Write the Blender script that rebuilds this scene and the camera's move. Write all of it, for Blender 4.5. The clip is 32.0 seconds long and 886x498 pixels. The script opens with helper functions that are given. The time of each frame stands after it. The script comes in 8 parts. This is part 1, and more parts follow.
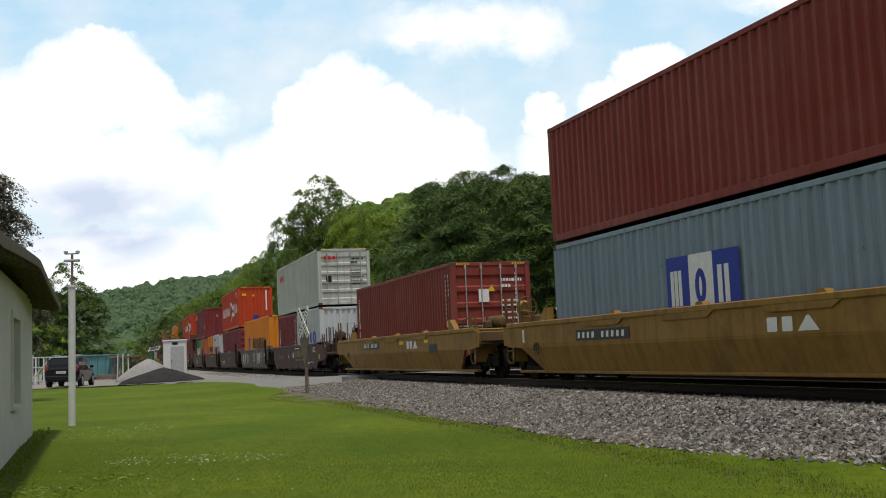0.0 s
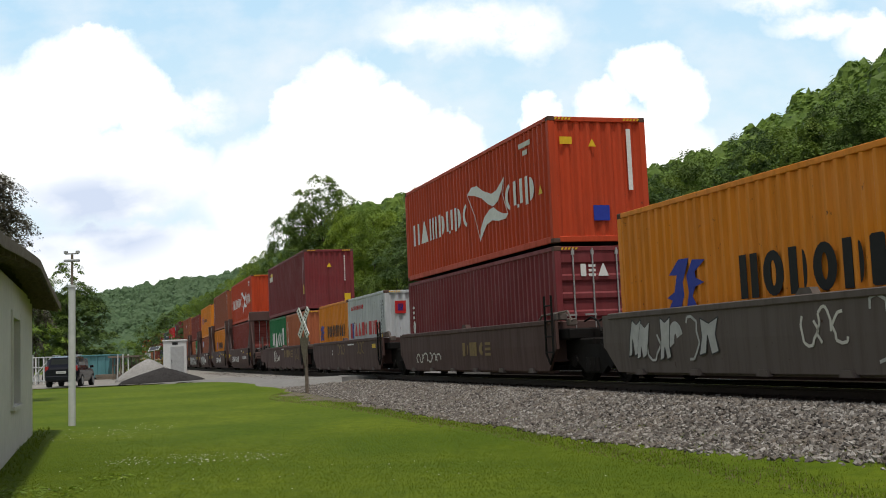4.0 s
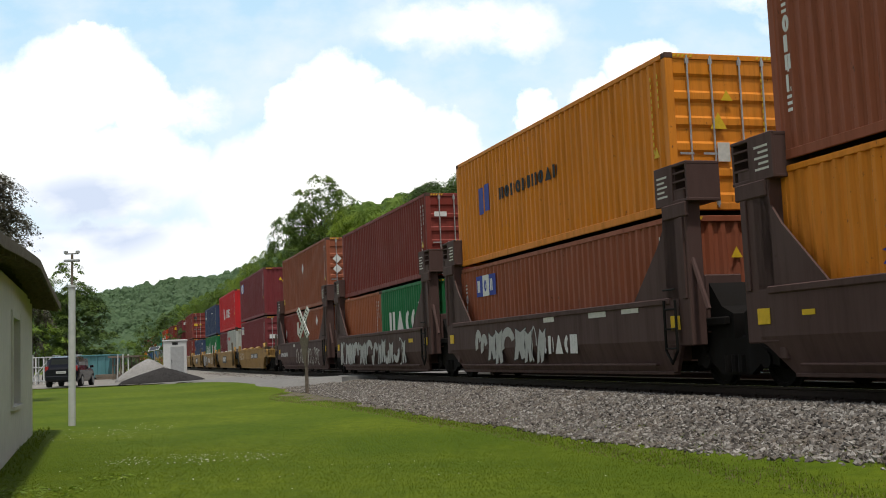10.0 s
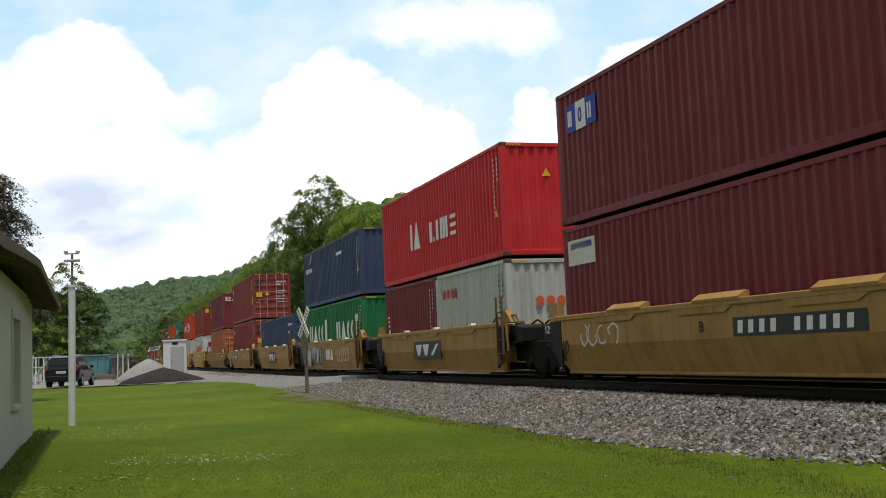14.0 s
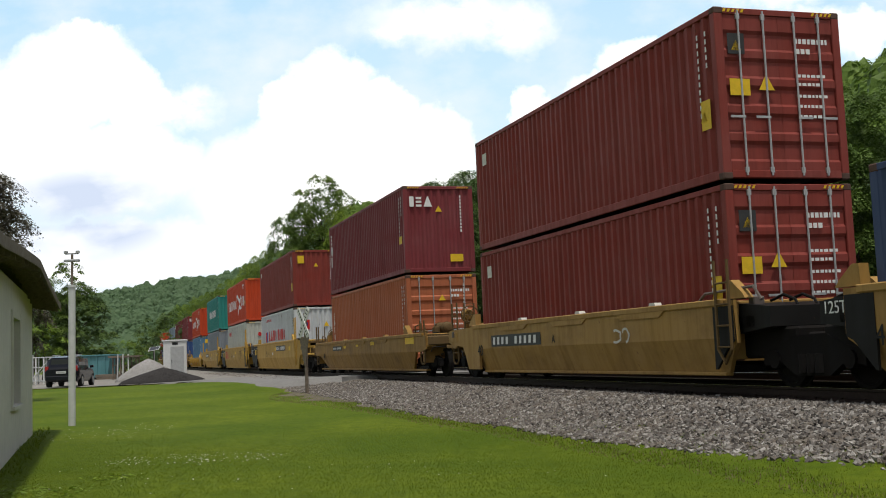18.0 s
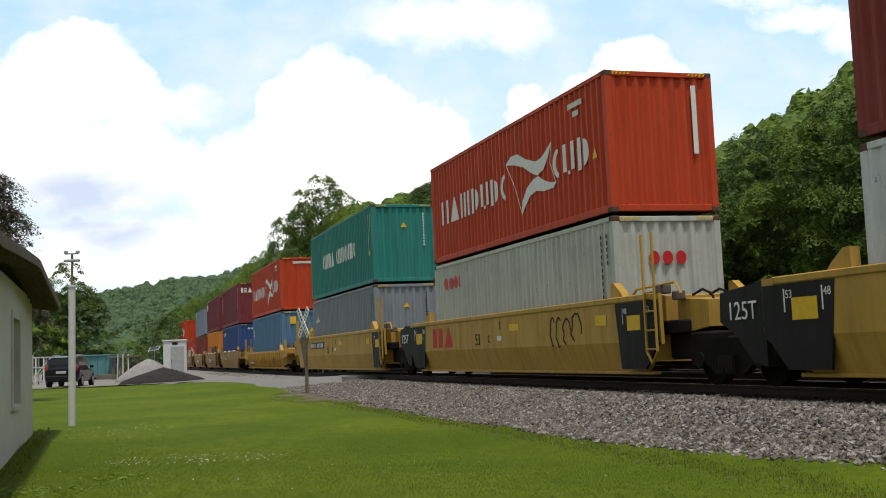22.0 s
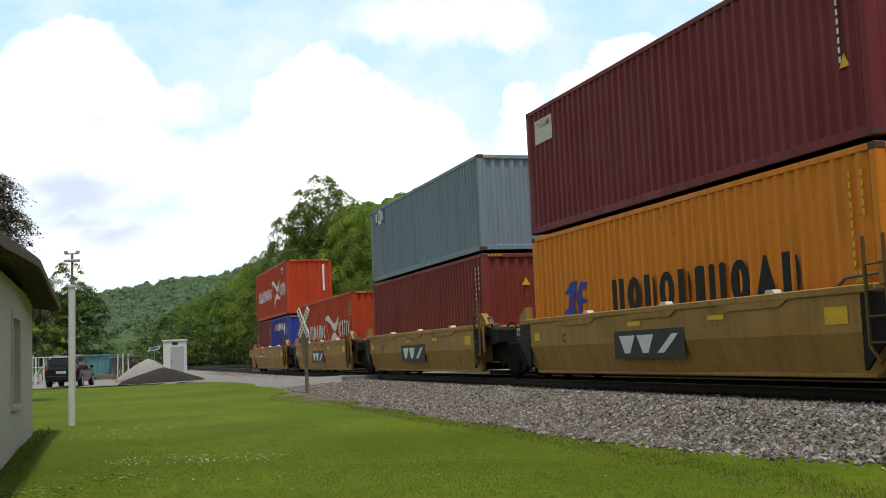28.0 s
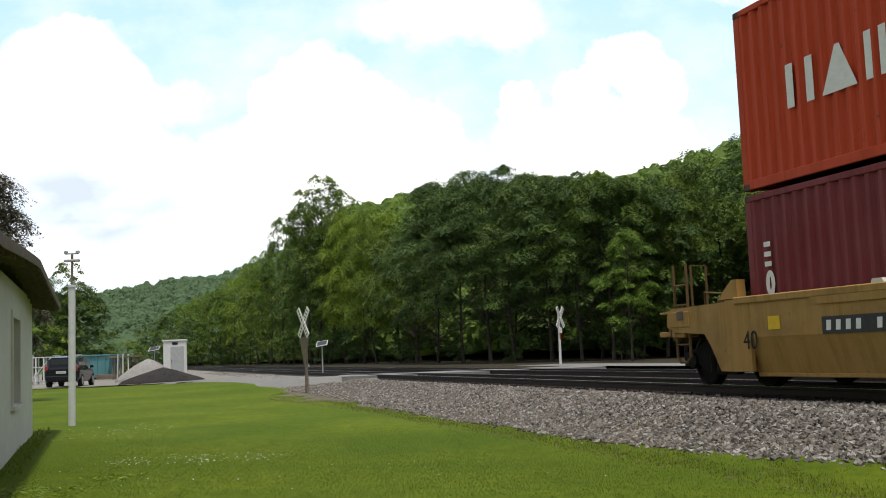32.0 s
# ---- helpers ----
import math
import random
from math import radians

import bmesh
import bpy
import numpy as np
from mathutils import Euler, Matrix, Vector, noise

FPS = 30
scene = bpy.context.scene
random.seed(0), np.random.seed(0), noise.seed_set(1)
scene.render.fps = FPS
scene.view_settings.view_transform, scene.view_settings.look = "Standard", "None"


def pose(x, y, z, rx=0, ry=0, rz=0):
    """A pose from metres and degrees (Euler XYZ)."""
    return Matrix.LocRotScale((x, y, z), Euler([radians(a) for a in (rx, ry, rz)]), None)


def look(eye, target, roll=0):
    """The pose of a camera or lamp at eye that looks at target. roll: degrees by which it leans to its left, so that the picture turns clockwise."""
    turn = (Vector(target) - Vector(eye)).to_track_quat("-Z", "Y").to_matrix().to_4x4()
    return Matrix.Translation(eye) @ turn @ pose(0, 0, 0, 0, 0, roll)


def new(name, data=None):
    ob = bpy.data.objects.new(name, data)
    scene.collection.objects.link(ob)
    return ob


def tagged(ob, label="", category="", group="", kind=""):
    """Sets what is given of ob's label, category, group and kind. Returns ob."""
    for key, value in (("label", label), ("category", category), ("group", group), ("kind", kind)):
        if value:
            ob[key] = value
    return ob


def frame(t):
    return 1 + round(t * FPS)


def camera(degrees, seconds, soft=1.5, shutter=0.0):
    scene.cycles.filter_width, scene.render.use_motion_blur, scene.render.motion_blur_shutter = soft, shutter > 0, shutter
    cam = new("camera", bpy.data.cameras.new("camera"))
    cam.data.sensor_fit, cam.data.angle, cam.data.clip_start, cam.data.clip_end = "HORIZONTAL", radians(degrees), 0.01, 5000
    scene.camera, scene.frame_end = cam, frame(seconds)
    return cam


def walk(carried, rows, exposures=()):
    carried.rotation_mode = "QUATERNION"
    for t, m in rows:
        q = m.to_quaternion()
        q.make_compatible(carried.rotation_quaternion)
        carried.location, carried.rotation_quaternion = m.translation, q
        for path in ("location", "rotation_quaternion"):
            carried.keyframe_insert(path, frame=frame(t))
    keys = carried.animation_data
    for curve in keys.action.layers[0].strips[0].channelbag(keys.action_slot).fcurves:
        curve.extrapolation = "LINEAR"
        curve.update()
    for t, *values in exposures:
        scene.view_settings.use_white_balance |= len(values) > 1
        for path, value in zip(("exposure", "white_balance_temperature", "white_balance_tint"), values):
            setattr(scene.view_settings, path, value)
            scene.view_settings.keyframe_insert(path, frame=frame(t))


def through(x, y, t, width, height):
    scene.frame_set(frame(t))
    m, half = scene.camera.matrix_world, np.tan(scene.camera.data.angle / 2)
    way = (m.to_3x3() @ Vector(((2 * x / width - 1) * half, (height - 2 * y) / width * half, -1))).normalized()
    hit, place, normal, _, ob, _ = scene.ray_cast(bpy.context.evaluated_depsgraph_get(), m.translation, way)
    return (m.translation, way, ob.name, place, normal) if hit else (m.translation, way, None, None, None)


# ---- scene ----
cam = camera(42.912, 32.0, soft=1.0)
EYE = (0.0, 0.0, 0.7258)
VIEW = look(EYE, (0.0, 10.0, 0.7258 + 10 * math.tan(0.091748)), -2.1326)
walk(cam, [(0.0, VIEW), (32.0, VIEW)], [(0.0, -0.20), (6.0, -0.15), (22.0, -0.11), (27.0, -0.05), (29.5, -0.03), (32.0, 0.07)])

# ---- light ----
world = bpy.data.worlds.new("sky")
scene.world = world
world.use_nodes = True
wn, wl = world.node_tree.nodes, world.node_tree.links
sky = wn.new("ShaderNodeTexSky")
sky.sky_type = "NISHITA"
sky.sun_disc = False
SUN_FROM = Vector((0.088, -0.28, 1.0)).normalized()
sky.sun_elevation = math.asin(SUN_FROM.z)
sky.sun_rotation = math.atan2(SUN_FROM.x, SUN_FROM.y)
sky.air_density, sky.dust_density, sky.ozone_density = 1.0, 1.5, 1.0
wn["Background"].inputs["Strength"].default_value = 0.104
wl.new(sky.outputs["Color"], wn["Background"].inputs["Color"])
sun = new("sun", bpy.data.lights.new("sun", "SUN"))
sun.data.energy, sun.data.angle, sun.data.color = 3.0, radians(3.0), (1.0, 0.95, 0.87)
sun.matrix_basis = look(SUN_FROM * 200, (0, 0, 0))


# ---- materials ----
def nodes_of(name):
    m = bpy.data.materials.new(name)
    m.use_nodes = True
    return m, m.node_tree.nodes, m.node_tree.links, m.node_tree.nodes["Principled BSDF"]


def ramp(n, l, src, stops):
    r = n.new("ShaderNodeValToRGB")
    e = r.color_ramp.elements
    while len(e) < len(stops):
        e.new(0.5)
    for el, (p, c) in zip(e, stops):
        el.position, el.color = p, (*c, 1) if len(c) == 3 else c
    l.new(src, r.inputs["Fac"])
    return r.outputs["Color"]


def noise_of(n, l, scale, detail=6, rough=0.6, stretch=(1, 1, 1), coord="Object", shift=None):
    tc = n.new("ShaderNodeTexCoord")
    mp = n.new("ShaderNodeMapping")
    mp.inputs["Scale"].default_value = stretch
    l.new(tc.outputs[coord], mp.inputs["Vector"])
    if shift is not None:
        l.new(shift, mp.inputs["Location"])
    t = n.new("ShaderNodeTexNoise")
    t.inputs["Scale"].default_value, t.inputs["Detail"].default_value, t.inputs["Roughness"].default_value = scale, detail, rough
    l.new(mp.outputs["Vector"], t.inputs["Vector"])
    return t.outputs["Fac"]


def mixed(n, l, fac, a, b, mode="MIX"):
    m = n.new("ShaderNodeMix")
    m.data_type, m.blend_type = "RGBA", mode
    for sock, v in (("Factor", fac), ("A", a), ("B", b)):
        i = next(s for s in m.inputs if s.name == sock and (s.type == "RGBA" if sock != "Factor" else s.type == "VALUE"))
        if isinstance(v, (int, float)):
            i.default_value = v
        elif isinstance(v, tuple):
            i.default_value = (*v, 1)
        else:
            l.new(v, i)
    return next(o for o in m.outputs if o.type == "RGBA")


def bump(n, l, p, height, strength, dist=0.02):
    b = n.new("ShaderNodeBump")
    b.inputs["Strength"].default_value, b.inputs["Distance"].default_value = strength, dist
    l.new(height, b.inputs["Height"])
    l.new(b.outputs["Normal"], p.inputs["Normal"])


def by_random(n):
    """A shift of the texture that differs from object to object."""
    oi = n.new("ShaderNodeObjectInfo")
    return oi.outputs["Random"]


def painted(name, c, rust=(0.10, 0.045, 0.025), rough=0.55, wear=0.85, fade=0.10, metal=0.0, spec=0.14, smudge=0.0):
    """Painted steel: faded, streaked with grime, rust in spots."""
    m, n, l, p = nodes_of(name)
    sh = n.new("ShaderNodeVectorMath")
    sh.operation = "SCALE"
    cx = n.new("ShaderNodeCombineXYZ")
    rnd = by_random(n)
    for k in "XYZ":
        l.new(rnd, cx.inputs[k])
    l.new(cx.outputs[0], sh.inputs[0])
    sh.inputs["Scale"].default_value = 37.0
    big = noise_of(n, l, 0.6, 5, 0.6, (1, 1, 1.5), shift=sh.outputs[0])
    streak = noise_of(n, l, 2.4, 6, 0.7, (2.2, 0.9, 0.16), shift=sh.outputs[0])
    spots = noise_of(n, l, 7.0, 8, 0.72, (1, 1, 0.7), shift=sh.outputs[0])
    pale = tuple(min(1, v * (1 - fade) + 0.5 * fade * (0.4 + v)) for v in c)
    dark = tuple(v * 0.5 + 0.012 * k for v, k in zip(c, (1.0, 0.8, 0.6)))
    col = mixed(n, l, ramp(n, l, big, [(0.35, (0, 0, 0)), (0.7, (1, 1, 1))]), c, pale)
    col = mixed(n, l, ramp(n, l, streak, [(0.46, (0, 0, 0)), (0.74, (0.62, 0.62, 0.62))]), col, dark)
    if smudge:
        soil = noise_of(n, l, 0.85, 6, 0.68, (1, 1, 1.3), shift=sh.outputs[0])
        col = mixed(n, l, ramp(n, l, soil, [(0.48, (0, 0, 0)), (0.72, (smudge,) * 3)]), col, tuple(0.25 * v + 0.5 * q for v, q in zip(c, rust)))
    lo = 0.72 - 0.1 * wear
    col = mixed(n, l, ramp(n, l, spots, [(lo, (0, 0, 0)), (lo + 0.07, (1, 1, 1))]), col, rust)
    l.new(col, p.inputs["Base Color"])
    l.new(ramp(n, l, streak, [(0.3, (rough - 0.1,) * 3), (0.8, (rough + 0.2,) * 3)]), p.inputs["Roughness"])
    p.inputs["Metallic"].default_value = metal
    p.inputs["Specular IOR Level"].default_value = spec
    bump(n, l, p, spots, 0.25, 0.004)
    return m


def plain(name, c, rough=0.7, var=0.25, scale=6.0, metal=0.0, bumps=0.2, dist=0.01, spec=0.12):
    m, n, l, p = nodes_of(name)
    p.inputs["Specular IOR Level"].default_value = spec
    a = noise_of(n, l, scale, 6, 0.65)
    b = noise_of(n, l, scale * 0.13, 4, 0.6)
    col = mixed(n, l, ramp(n, l, a, [(0.3, (0, 0, 0)), (0.75, (1, 1, 1))]), tuple(v * (1 - var) for v in c), tuple(min(1, v * (1 + var)) for v in c))
    col = mixed(n, l, ramp(n, l, b, [(0.35, (0.0,) * 3), (0.7, (0.5,) * 3)]), col, tuple(v * (1 - 1.3 * var) for v in c))
    l.new(col, p.inputs["Base Color"])
    p.inputs["Roughness"].default_value, p.inputs["Metallic"].default_value = rough, metal
    bump(n, l, p, a, bumps, dist)
    return m


def leafy(name, lo, hi, through=0.35, clump=0.35, each=0.5):
    """Foliage: every leaf its own green, light passing through it."""
    m, n, l, p = nodes_of(name)
    g = n.new("ShaderNodeNewGeometry")
    big = noise_of(n, l, clump, 3, 0.5)
    add = n.new("ShaderNodeMath")
    add.operation = "MULTIPLY_ADD"
    l.new(g.outputs["Random Per Island"], add.inputs[0])
    add.inputs[1].default_value = each
    l.new(big, add.inputs[2])
    oi = n.new("ShaderNodeObjectInfo")
    col = ramp(n, l, add.outputs[0], [(0.25 + 0.2 * each, lo), (0.70 + 0.5 * each, hi)])
    tint = ramp(n, l, oi.outputs["Random"], [(0.0, (0.75, 0.85, 0.8)), (0.5, (1, 1, 1)), (1.0, (1.12, 1.10, 0.85))])
    col = mixed(n, l, 1.0, col, tint, "MULTIPLY")
    l.new(col, p.inputs["Base Color"])
    p.inputs["Roughness"].default_value = 0.6
    p.inputs["Specular IOR Level"].default_value = 0.22
    tr = n.new("ShaderNodeBsdfTranslucent")
    l.new(col, tr.inputs["Color"])
    mx = n.new("ShaderNodeMixShader")
    mx.inputs["Fac"].default_value = through
    out = n["Material Output"]
    l.new(p.outputs["BSDF"], mx.inputs[1])
    l.new(tr.outputs["BSDF"], mx.inputs[2])
    l.new(mx.outputs["Shader"], out.inputs["Surface"])
    return m


M = {}


def turf():
    """Mown turf: fine grain, soft clumps and broad patches of green."""
    m, n, l, p = nodes_of("grass_ground")
    fine = noise_of(n, l, 45.0, 5, 0.7)
    mid = noise_of(n, l, 3.5, 5, 0.65)
    wide = noise_of(n, l, 0.30, 4, 0.55)
    col = mixed(n, l, ramp(n, l, wide, [(0.35, (0, 0, 0)), (0.65, (1, 1, 1))]), (0.070, 0.112, 0.008), (0.130, 0.166, 0.012))
    col = mixed(n, l, ramp(n, l, mid, [(0.35, (0.7,) * 3), (0.6, (0, 0, 0))]), col, (0.068, 0.108, 0.009))
    clump = noise_of(n, l, 8.0, 7, 0.7, (1, 0.55, 1))
    col = mixed(n, l, 1.0, col, ramp(n, l, clump, [(0.32, (0.74, 0.78, 0.76)), (0.5, (1, 1, 1)), (0.68, (1.18, 1.15, 1.1))]), "MULTIPLY")
    col = mixed(n, l, ramp(n, l, fine, [(0.3, (0.45,) * 3), (0.6, (0, 0, 0))]), col, (0.060, 0.092, 0.007))
    l.new(col, p.inputs["Base Color"])
    p.inputs["Roughness"].default_value = 0.9
    p.inputs["Specular IOR Level"].default_value = 0.05
    bump(n, l, p, fine, 0.5, 0.02)
    return m


M["grass"] = turf()
M["blades"] = leafy("grass_blades", (0.082, 0.124, 0.008), (0.134, 0.176, 0.012), 0.5)
M["dry"] = leafy("dry_grass", (0.13, 0.11, 0.05), (0.24, 0.20, 0.11), 0.3)
M["litter"] = plain("leaf_litter", (0.045, 0.038, 0.024), 0.95, 0.4, 5.0, bumps=0.8, dist=0.05)
M["earth"] = plain("bare_earth", (0.155, 0.135, 0.098), 0.95, 0.3, 7.0, bumps=0.8, dist=0.03)
M["weed"] = leafy("weeds", (0.13, 0.21, 0.018), (0.22, 0.30, 0.035), 0.4)
M["petal"] = plain("white_petals", (0.6, 0.6, 0.5), 0.8)
# near-black, so the shade in the gaps between stones is in the colour
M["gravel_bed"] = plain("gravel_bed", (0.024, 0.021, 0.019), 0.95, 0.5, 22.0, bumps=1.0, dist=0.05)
M["asphalt"] = plain("worn_road", (0.21, 0.205, 0.195), 0.9, 0.2, 9.0, bumps=0.5)
M["dirt"] = plain("gravel_lot", (0.25, 0.235, 0.21), 0.95, 0.3, 4.0, bumps=0.8)
M["tie"] = plain("tie_wood", (0.028, 0.021, 0.017), 0.9, 0.4, 12.0, bumps=0.6)
M["rail"] = plain("rail_steel", (0.040, 0.028, 0.023), 0.6, 0.3, 20.0, metal=0.3)
M["railhead"] = plain("polished_rail_head", (0.72, 0.71, 0.70), 0.24, 0.08, 20.0, metal=1.0, bumps=0.0)
M["bark"] = plain("bark", (0.075, 0.062, 0.05), 0.95, 0.4, 9.0, bumps=0.8, dist=0.03)
M["leaf_a"] = leafy("leaf_mid", (0.052, 0.096, 0.016), (0.150, 0.218, 0.040), 0.30, 0.8, 0.2)
M["leaf_b"] = leafy("leaf_bright", (0.088, 0.150, 0.018), (0.215, 0.300, 0.042), 0.32, 0.8, 0.2)
M["leaf_purple"] = leafy("leaf_purple", (0.040, 0.034, 0.030), (0.120, 0.098, 0.066), 0.25, 0.8, 0.3)
M["leaf_c"] = leafy("leaf_dark", (0.034, 0.070, 0.019), (0.112, 0.174, 0.046), 0.28, 0.8, 0.2)
# distance haze is put into this paler, bluer, low-contrast leaf colour
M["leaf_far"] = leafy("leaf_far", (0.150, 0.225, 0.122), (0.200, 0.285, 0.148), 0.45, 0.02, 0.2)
M["leaf_hill"] = leafy("leaf_hill", (0.100, 0.170, 0.028), (0.215, 0.300, 0.055), 0.35, 0.05, 0.3)


def stone_mat():
    m, n, l, p = nodes_of("ballast_stone")
    g = n.new("ShaderNodeNewGeometry")
    one = ramp(n, l, g.outputs["Random Per Island"], [(0.0, (0.022, 0.020, 0.019)), (0.22, (0.090, 0.083, 0.077)), (0.5, (0.180, 0.171, 0.160)), (0.68, (0.145, 0.121, 0.098)), (0.84, (0.270, 0.256, 0.235)), (1.0, (0.40, 0.385, 0.36))])
    a = noise_of(n, l, 30, 5, 0.6)
    col = mixed(n, l, ramp(n, l, a, [(0.35, (0.5,) * 3), (0.6, (0, 0, 0))]), one, (0.13, 0.105, 0.085))
    wide = noise_of(n, l, 0.9, 4, 0.6)
    col = mixed(n, l, ramp(n, l, wide, [(0.52, (0, 0, 0)), (0.75, (0.35,) * 3)]), col, (0.17, 0.135, 0.10))
    l.new(col, p.inputs["Base Color"])
    p.inputs["Roughness"].default_value, p.inputs["Specular IOR Level"].default_value = 0.9, 0.15
    return m


M["stone"] = stone_mat()


# ---- mesh helpers ----
class MB:
    """Collects plain faces for one mesh."""

    def __init__(self):
        self.v, self.f = [], []

    def poly(self, pts):
        b = len(self.v)
        self.v += [tuple(p) for p in pts]
        self.f.append(tuple(range(b, b + len(pts))))
        return self

    def box(self, x0, x1, y0, y1, z0, z1, c=0.0):
        """A box with its edges chamfered by c along z and the top."""
        if c <= 0:
            b = len(self.v)
            self.v += [(x, y, z) for z in (z0, z1) for y in (y0, y1) for x in (x0, x1)]
            self.f += [tuple(b + i for i in q) for q in ((0, 2, 3, 1), (4, 5, 7, 6), (0, 1, 5, 4), (2, 6, 7, 3), (0, 4, 6, 2), (1, 3, 7, 5))]
            return self
        ring = lambda e, z: [(x0 + e, y0 + c + 0 * e, z), (x0 + c, y0 + e, z), (x1 - c, y0 + e, z), (x1 - e, y0 + c, z), (x1 - e, y1 - c, z), (x1 - c, y1 - e, z), (x0 + c, y1 - e, z), (x0 + e, y1 - c, z)]
        rs = [ring(c, z0), ring(0, z0 + c), ring(0, z1 - c), ring(c, z1)]
        return self.loft(rs)

    def loft(self, rings, caps=True):
        b, k = len(self.v), len(rings[0])
        for r in rings:
            self.v += [tuple(p) for p in r]
        for i in range(len(rings) - 1):
            for j in range(k):
                a, c = b + i * k + j, b + i * k + (j + 1) % k
                self.f.append((a, c, c + k, a + k))
        if caps:
            self.f.append(tuple(b + j for j in reversed(range(k))))
            self.f.append(tuple(b + (len(rings) - 1) * k + j for j in range(k)))
        return self

    def tube(self, a, b, r, k=8, r2=None):
        a, b = Vector(a), Vector(b)
        q = (b - a).to_track_quat("Z", "Y").to_matrix()
        ring = lambda c, rr: [c + q @ Vector((rr * math.cos(2 * math.pi * j / k), rr * math.sin(2 * math.pi * j / k), 0)) for j in range(k)]
        return self.loft([ring(a, r), ring(b, r if r2 is None else r2)])

    def pipe(self, pts, r, normal, k=6, closed=False):
        """One bent pipe through points that lie in a plane."""
        P, n, rings = [Vector(p) for p in pts], Vector(normal), []
        m = len(P)
        for i, c in enumerate(P):
            a = P[i - 1] if closed or i > 0 else P[i]
            b = P[(i + 1) % m] if closed or i < m - 1 else P[i]
            side = (b - a).normalized().cross(n)
            rings.append([c + n * (r * math.cos(6.283 * j / k)) + side * (r * math.sin(6.283 * j / k)) for j in range(k)])
        return self.loft(rings + rings[:1] if closed else rings, not closed)

    def prism(self, pts, axis, a, b):
        """A polygon of 2D points, pulled along an axis from a to b."""
        put = {"x": lambda p, d: (d, p[0], p[1]), "y": lambda p, d: (p[0], d, p[1]), "z": lambda p, d: (p[0], p[1], d)}[axis]
        return self.loft([[put(p, a) for p in pts], [put(p, b) for p in pts]])

    def mesh(self, name, smooth=False):
        m = bpy.data.meshes.new(name)
        m.from_pydata(self.v, [], self.f)
        bm = bmesh.new()
        bm.from_mesh(m)
        bmesh.ops.recalc_face_normals(bm, faces=bm.faces)
        bm.to_mesh(m)
        bm.free()
        if smooth:
            m.shade_smooth()
        m.materials.append(None)
        return m


def part(name, mesh, mat, parent, label="", m=None):
    """One mesh object under a thing or under a part."""
    if isinstance(mesh, MB):
        mesh = mesh.mesh(name)
    ob = new(name, mesh)
    ob.parent = parent
    if m is not None:
        ob.matrix_basis = m
    if mat is not None:
        ob.material_slots[0].link = "OBJECT"
        ob.material_slots[0].material = mat
    if label:
        ob["label"] = label
    return ob


def sheet(name, verts, faces, mat, smooth=False):
    """A mesh object from arrays."""
    m = bpy.data.meshes.new(name)
    m.from_pydata(verts if isinstance(verts, list) else verts.tolist(), [], faces if isinstance(faces, list) else faces.tolist())
    m.materials.append(mat)
    if smooth:
        m.shade_smooth()
    return new(name, m)


# ---- the line of the track: heading by curvature along its length, rail tops at z = 0 ----
KNOTS = [-400, -250, -150, -100, -60, -30, -10, 10, 30]
BEND = [-0.000146, -0.000146, -0.000146, -0.000143, 0.000334, 0.000305, 0.000106, 0.000043, 0.000492]
S = np.arange(-700, 620.01, 0.5)
_k = np.interp(S, KNOTS, BEND) * (S < 60)
_ph = np.concatenate([[0], np.cumsum((_k[1:] + _k[:-1]) * 0.25)])
_i0 = int(np.argmin(abs(S)))
_ph = _ph - _ph[_i0] + 0.304413
DX, DY = np.sin(_ph), -np.cos(_ph)
TX = np.concatenate([[0], np.cumsum((DX[1:] + DX[:-1]) * 0.25)])
TY = np.concatenate([[0], np.cumsum((DY[1:] + DY[:-1]) * 0.25)])
TX, TY = TX - TX[_i0] + 1.598096, TY - TY[_i0] + 32.068265
BANK = 0.006279


def on_track(s, lat=0.0, z=0.0):
    """The place at s along the track, lat metres to the camera's side."""
    x, y, dx, dy = (float(np.interp(s, S, a)) for a in (TX, TY, DX, DY))
    return Vector((x + dy * lat, y - dx * lat, z))


def gauge_pose(s, half=5.0):
    """The pose of something that rides on the track: x along the way, y to the far side."""
    a, b = on_track(s - half), on_track(s + half)
    d = b - a
    return Matrix.Translation((a + b) / 2) @ Matrix.Rotation(math.atan2(d.y, d.x), 4, "Z") @ Matrix.Rotation(BANK, 4, "X")


def ground_z(x, y):
    """The lawn: low beside the camera, rising to the road."""
    t = min(1.0, max(0.0, (y - 18.0) / 36.0))
    return -0.68 + 0.27 * t * t * (3 - 2 * t)

# ---- the sky: Nishita with broken cloud all round; a far backdrop carries the cumulus that drifts ----
tcw = wn.new("ShaderNodeTexCoord")
ncl = wn.new("ShaderNodeTexNoise")
ncl.inputs["Scale"].default_value, ncl.inputs["Detail"].default_value = 2.2, 7.0
wl.new(tcw.outputs["Generated"], ncl.inputs["Vector"])
cov = wn.new("ShaderNodeValToRGB")
cov.color_ramp.elements[0].position, cov.color_ramp.elements[1].position = 0.40, 0.58
wl.new(ncl.outputs["Fac"], cov.inputs["Fac"])
skymix = wn.new("ShaderNodeMix")
skymix.data_type = "RGBA"
wl.new(cov.outputs["Color"], skymix.inputs[0])
wl.new(sky.outputs["Color"], skymix.inputs[6])
skymix.inputs[7].default_value = (7.2, 7.2, 7.1, 1)
wl.new(skymix.outputs[2], wn["Background"].inputs["Color"])

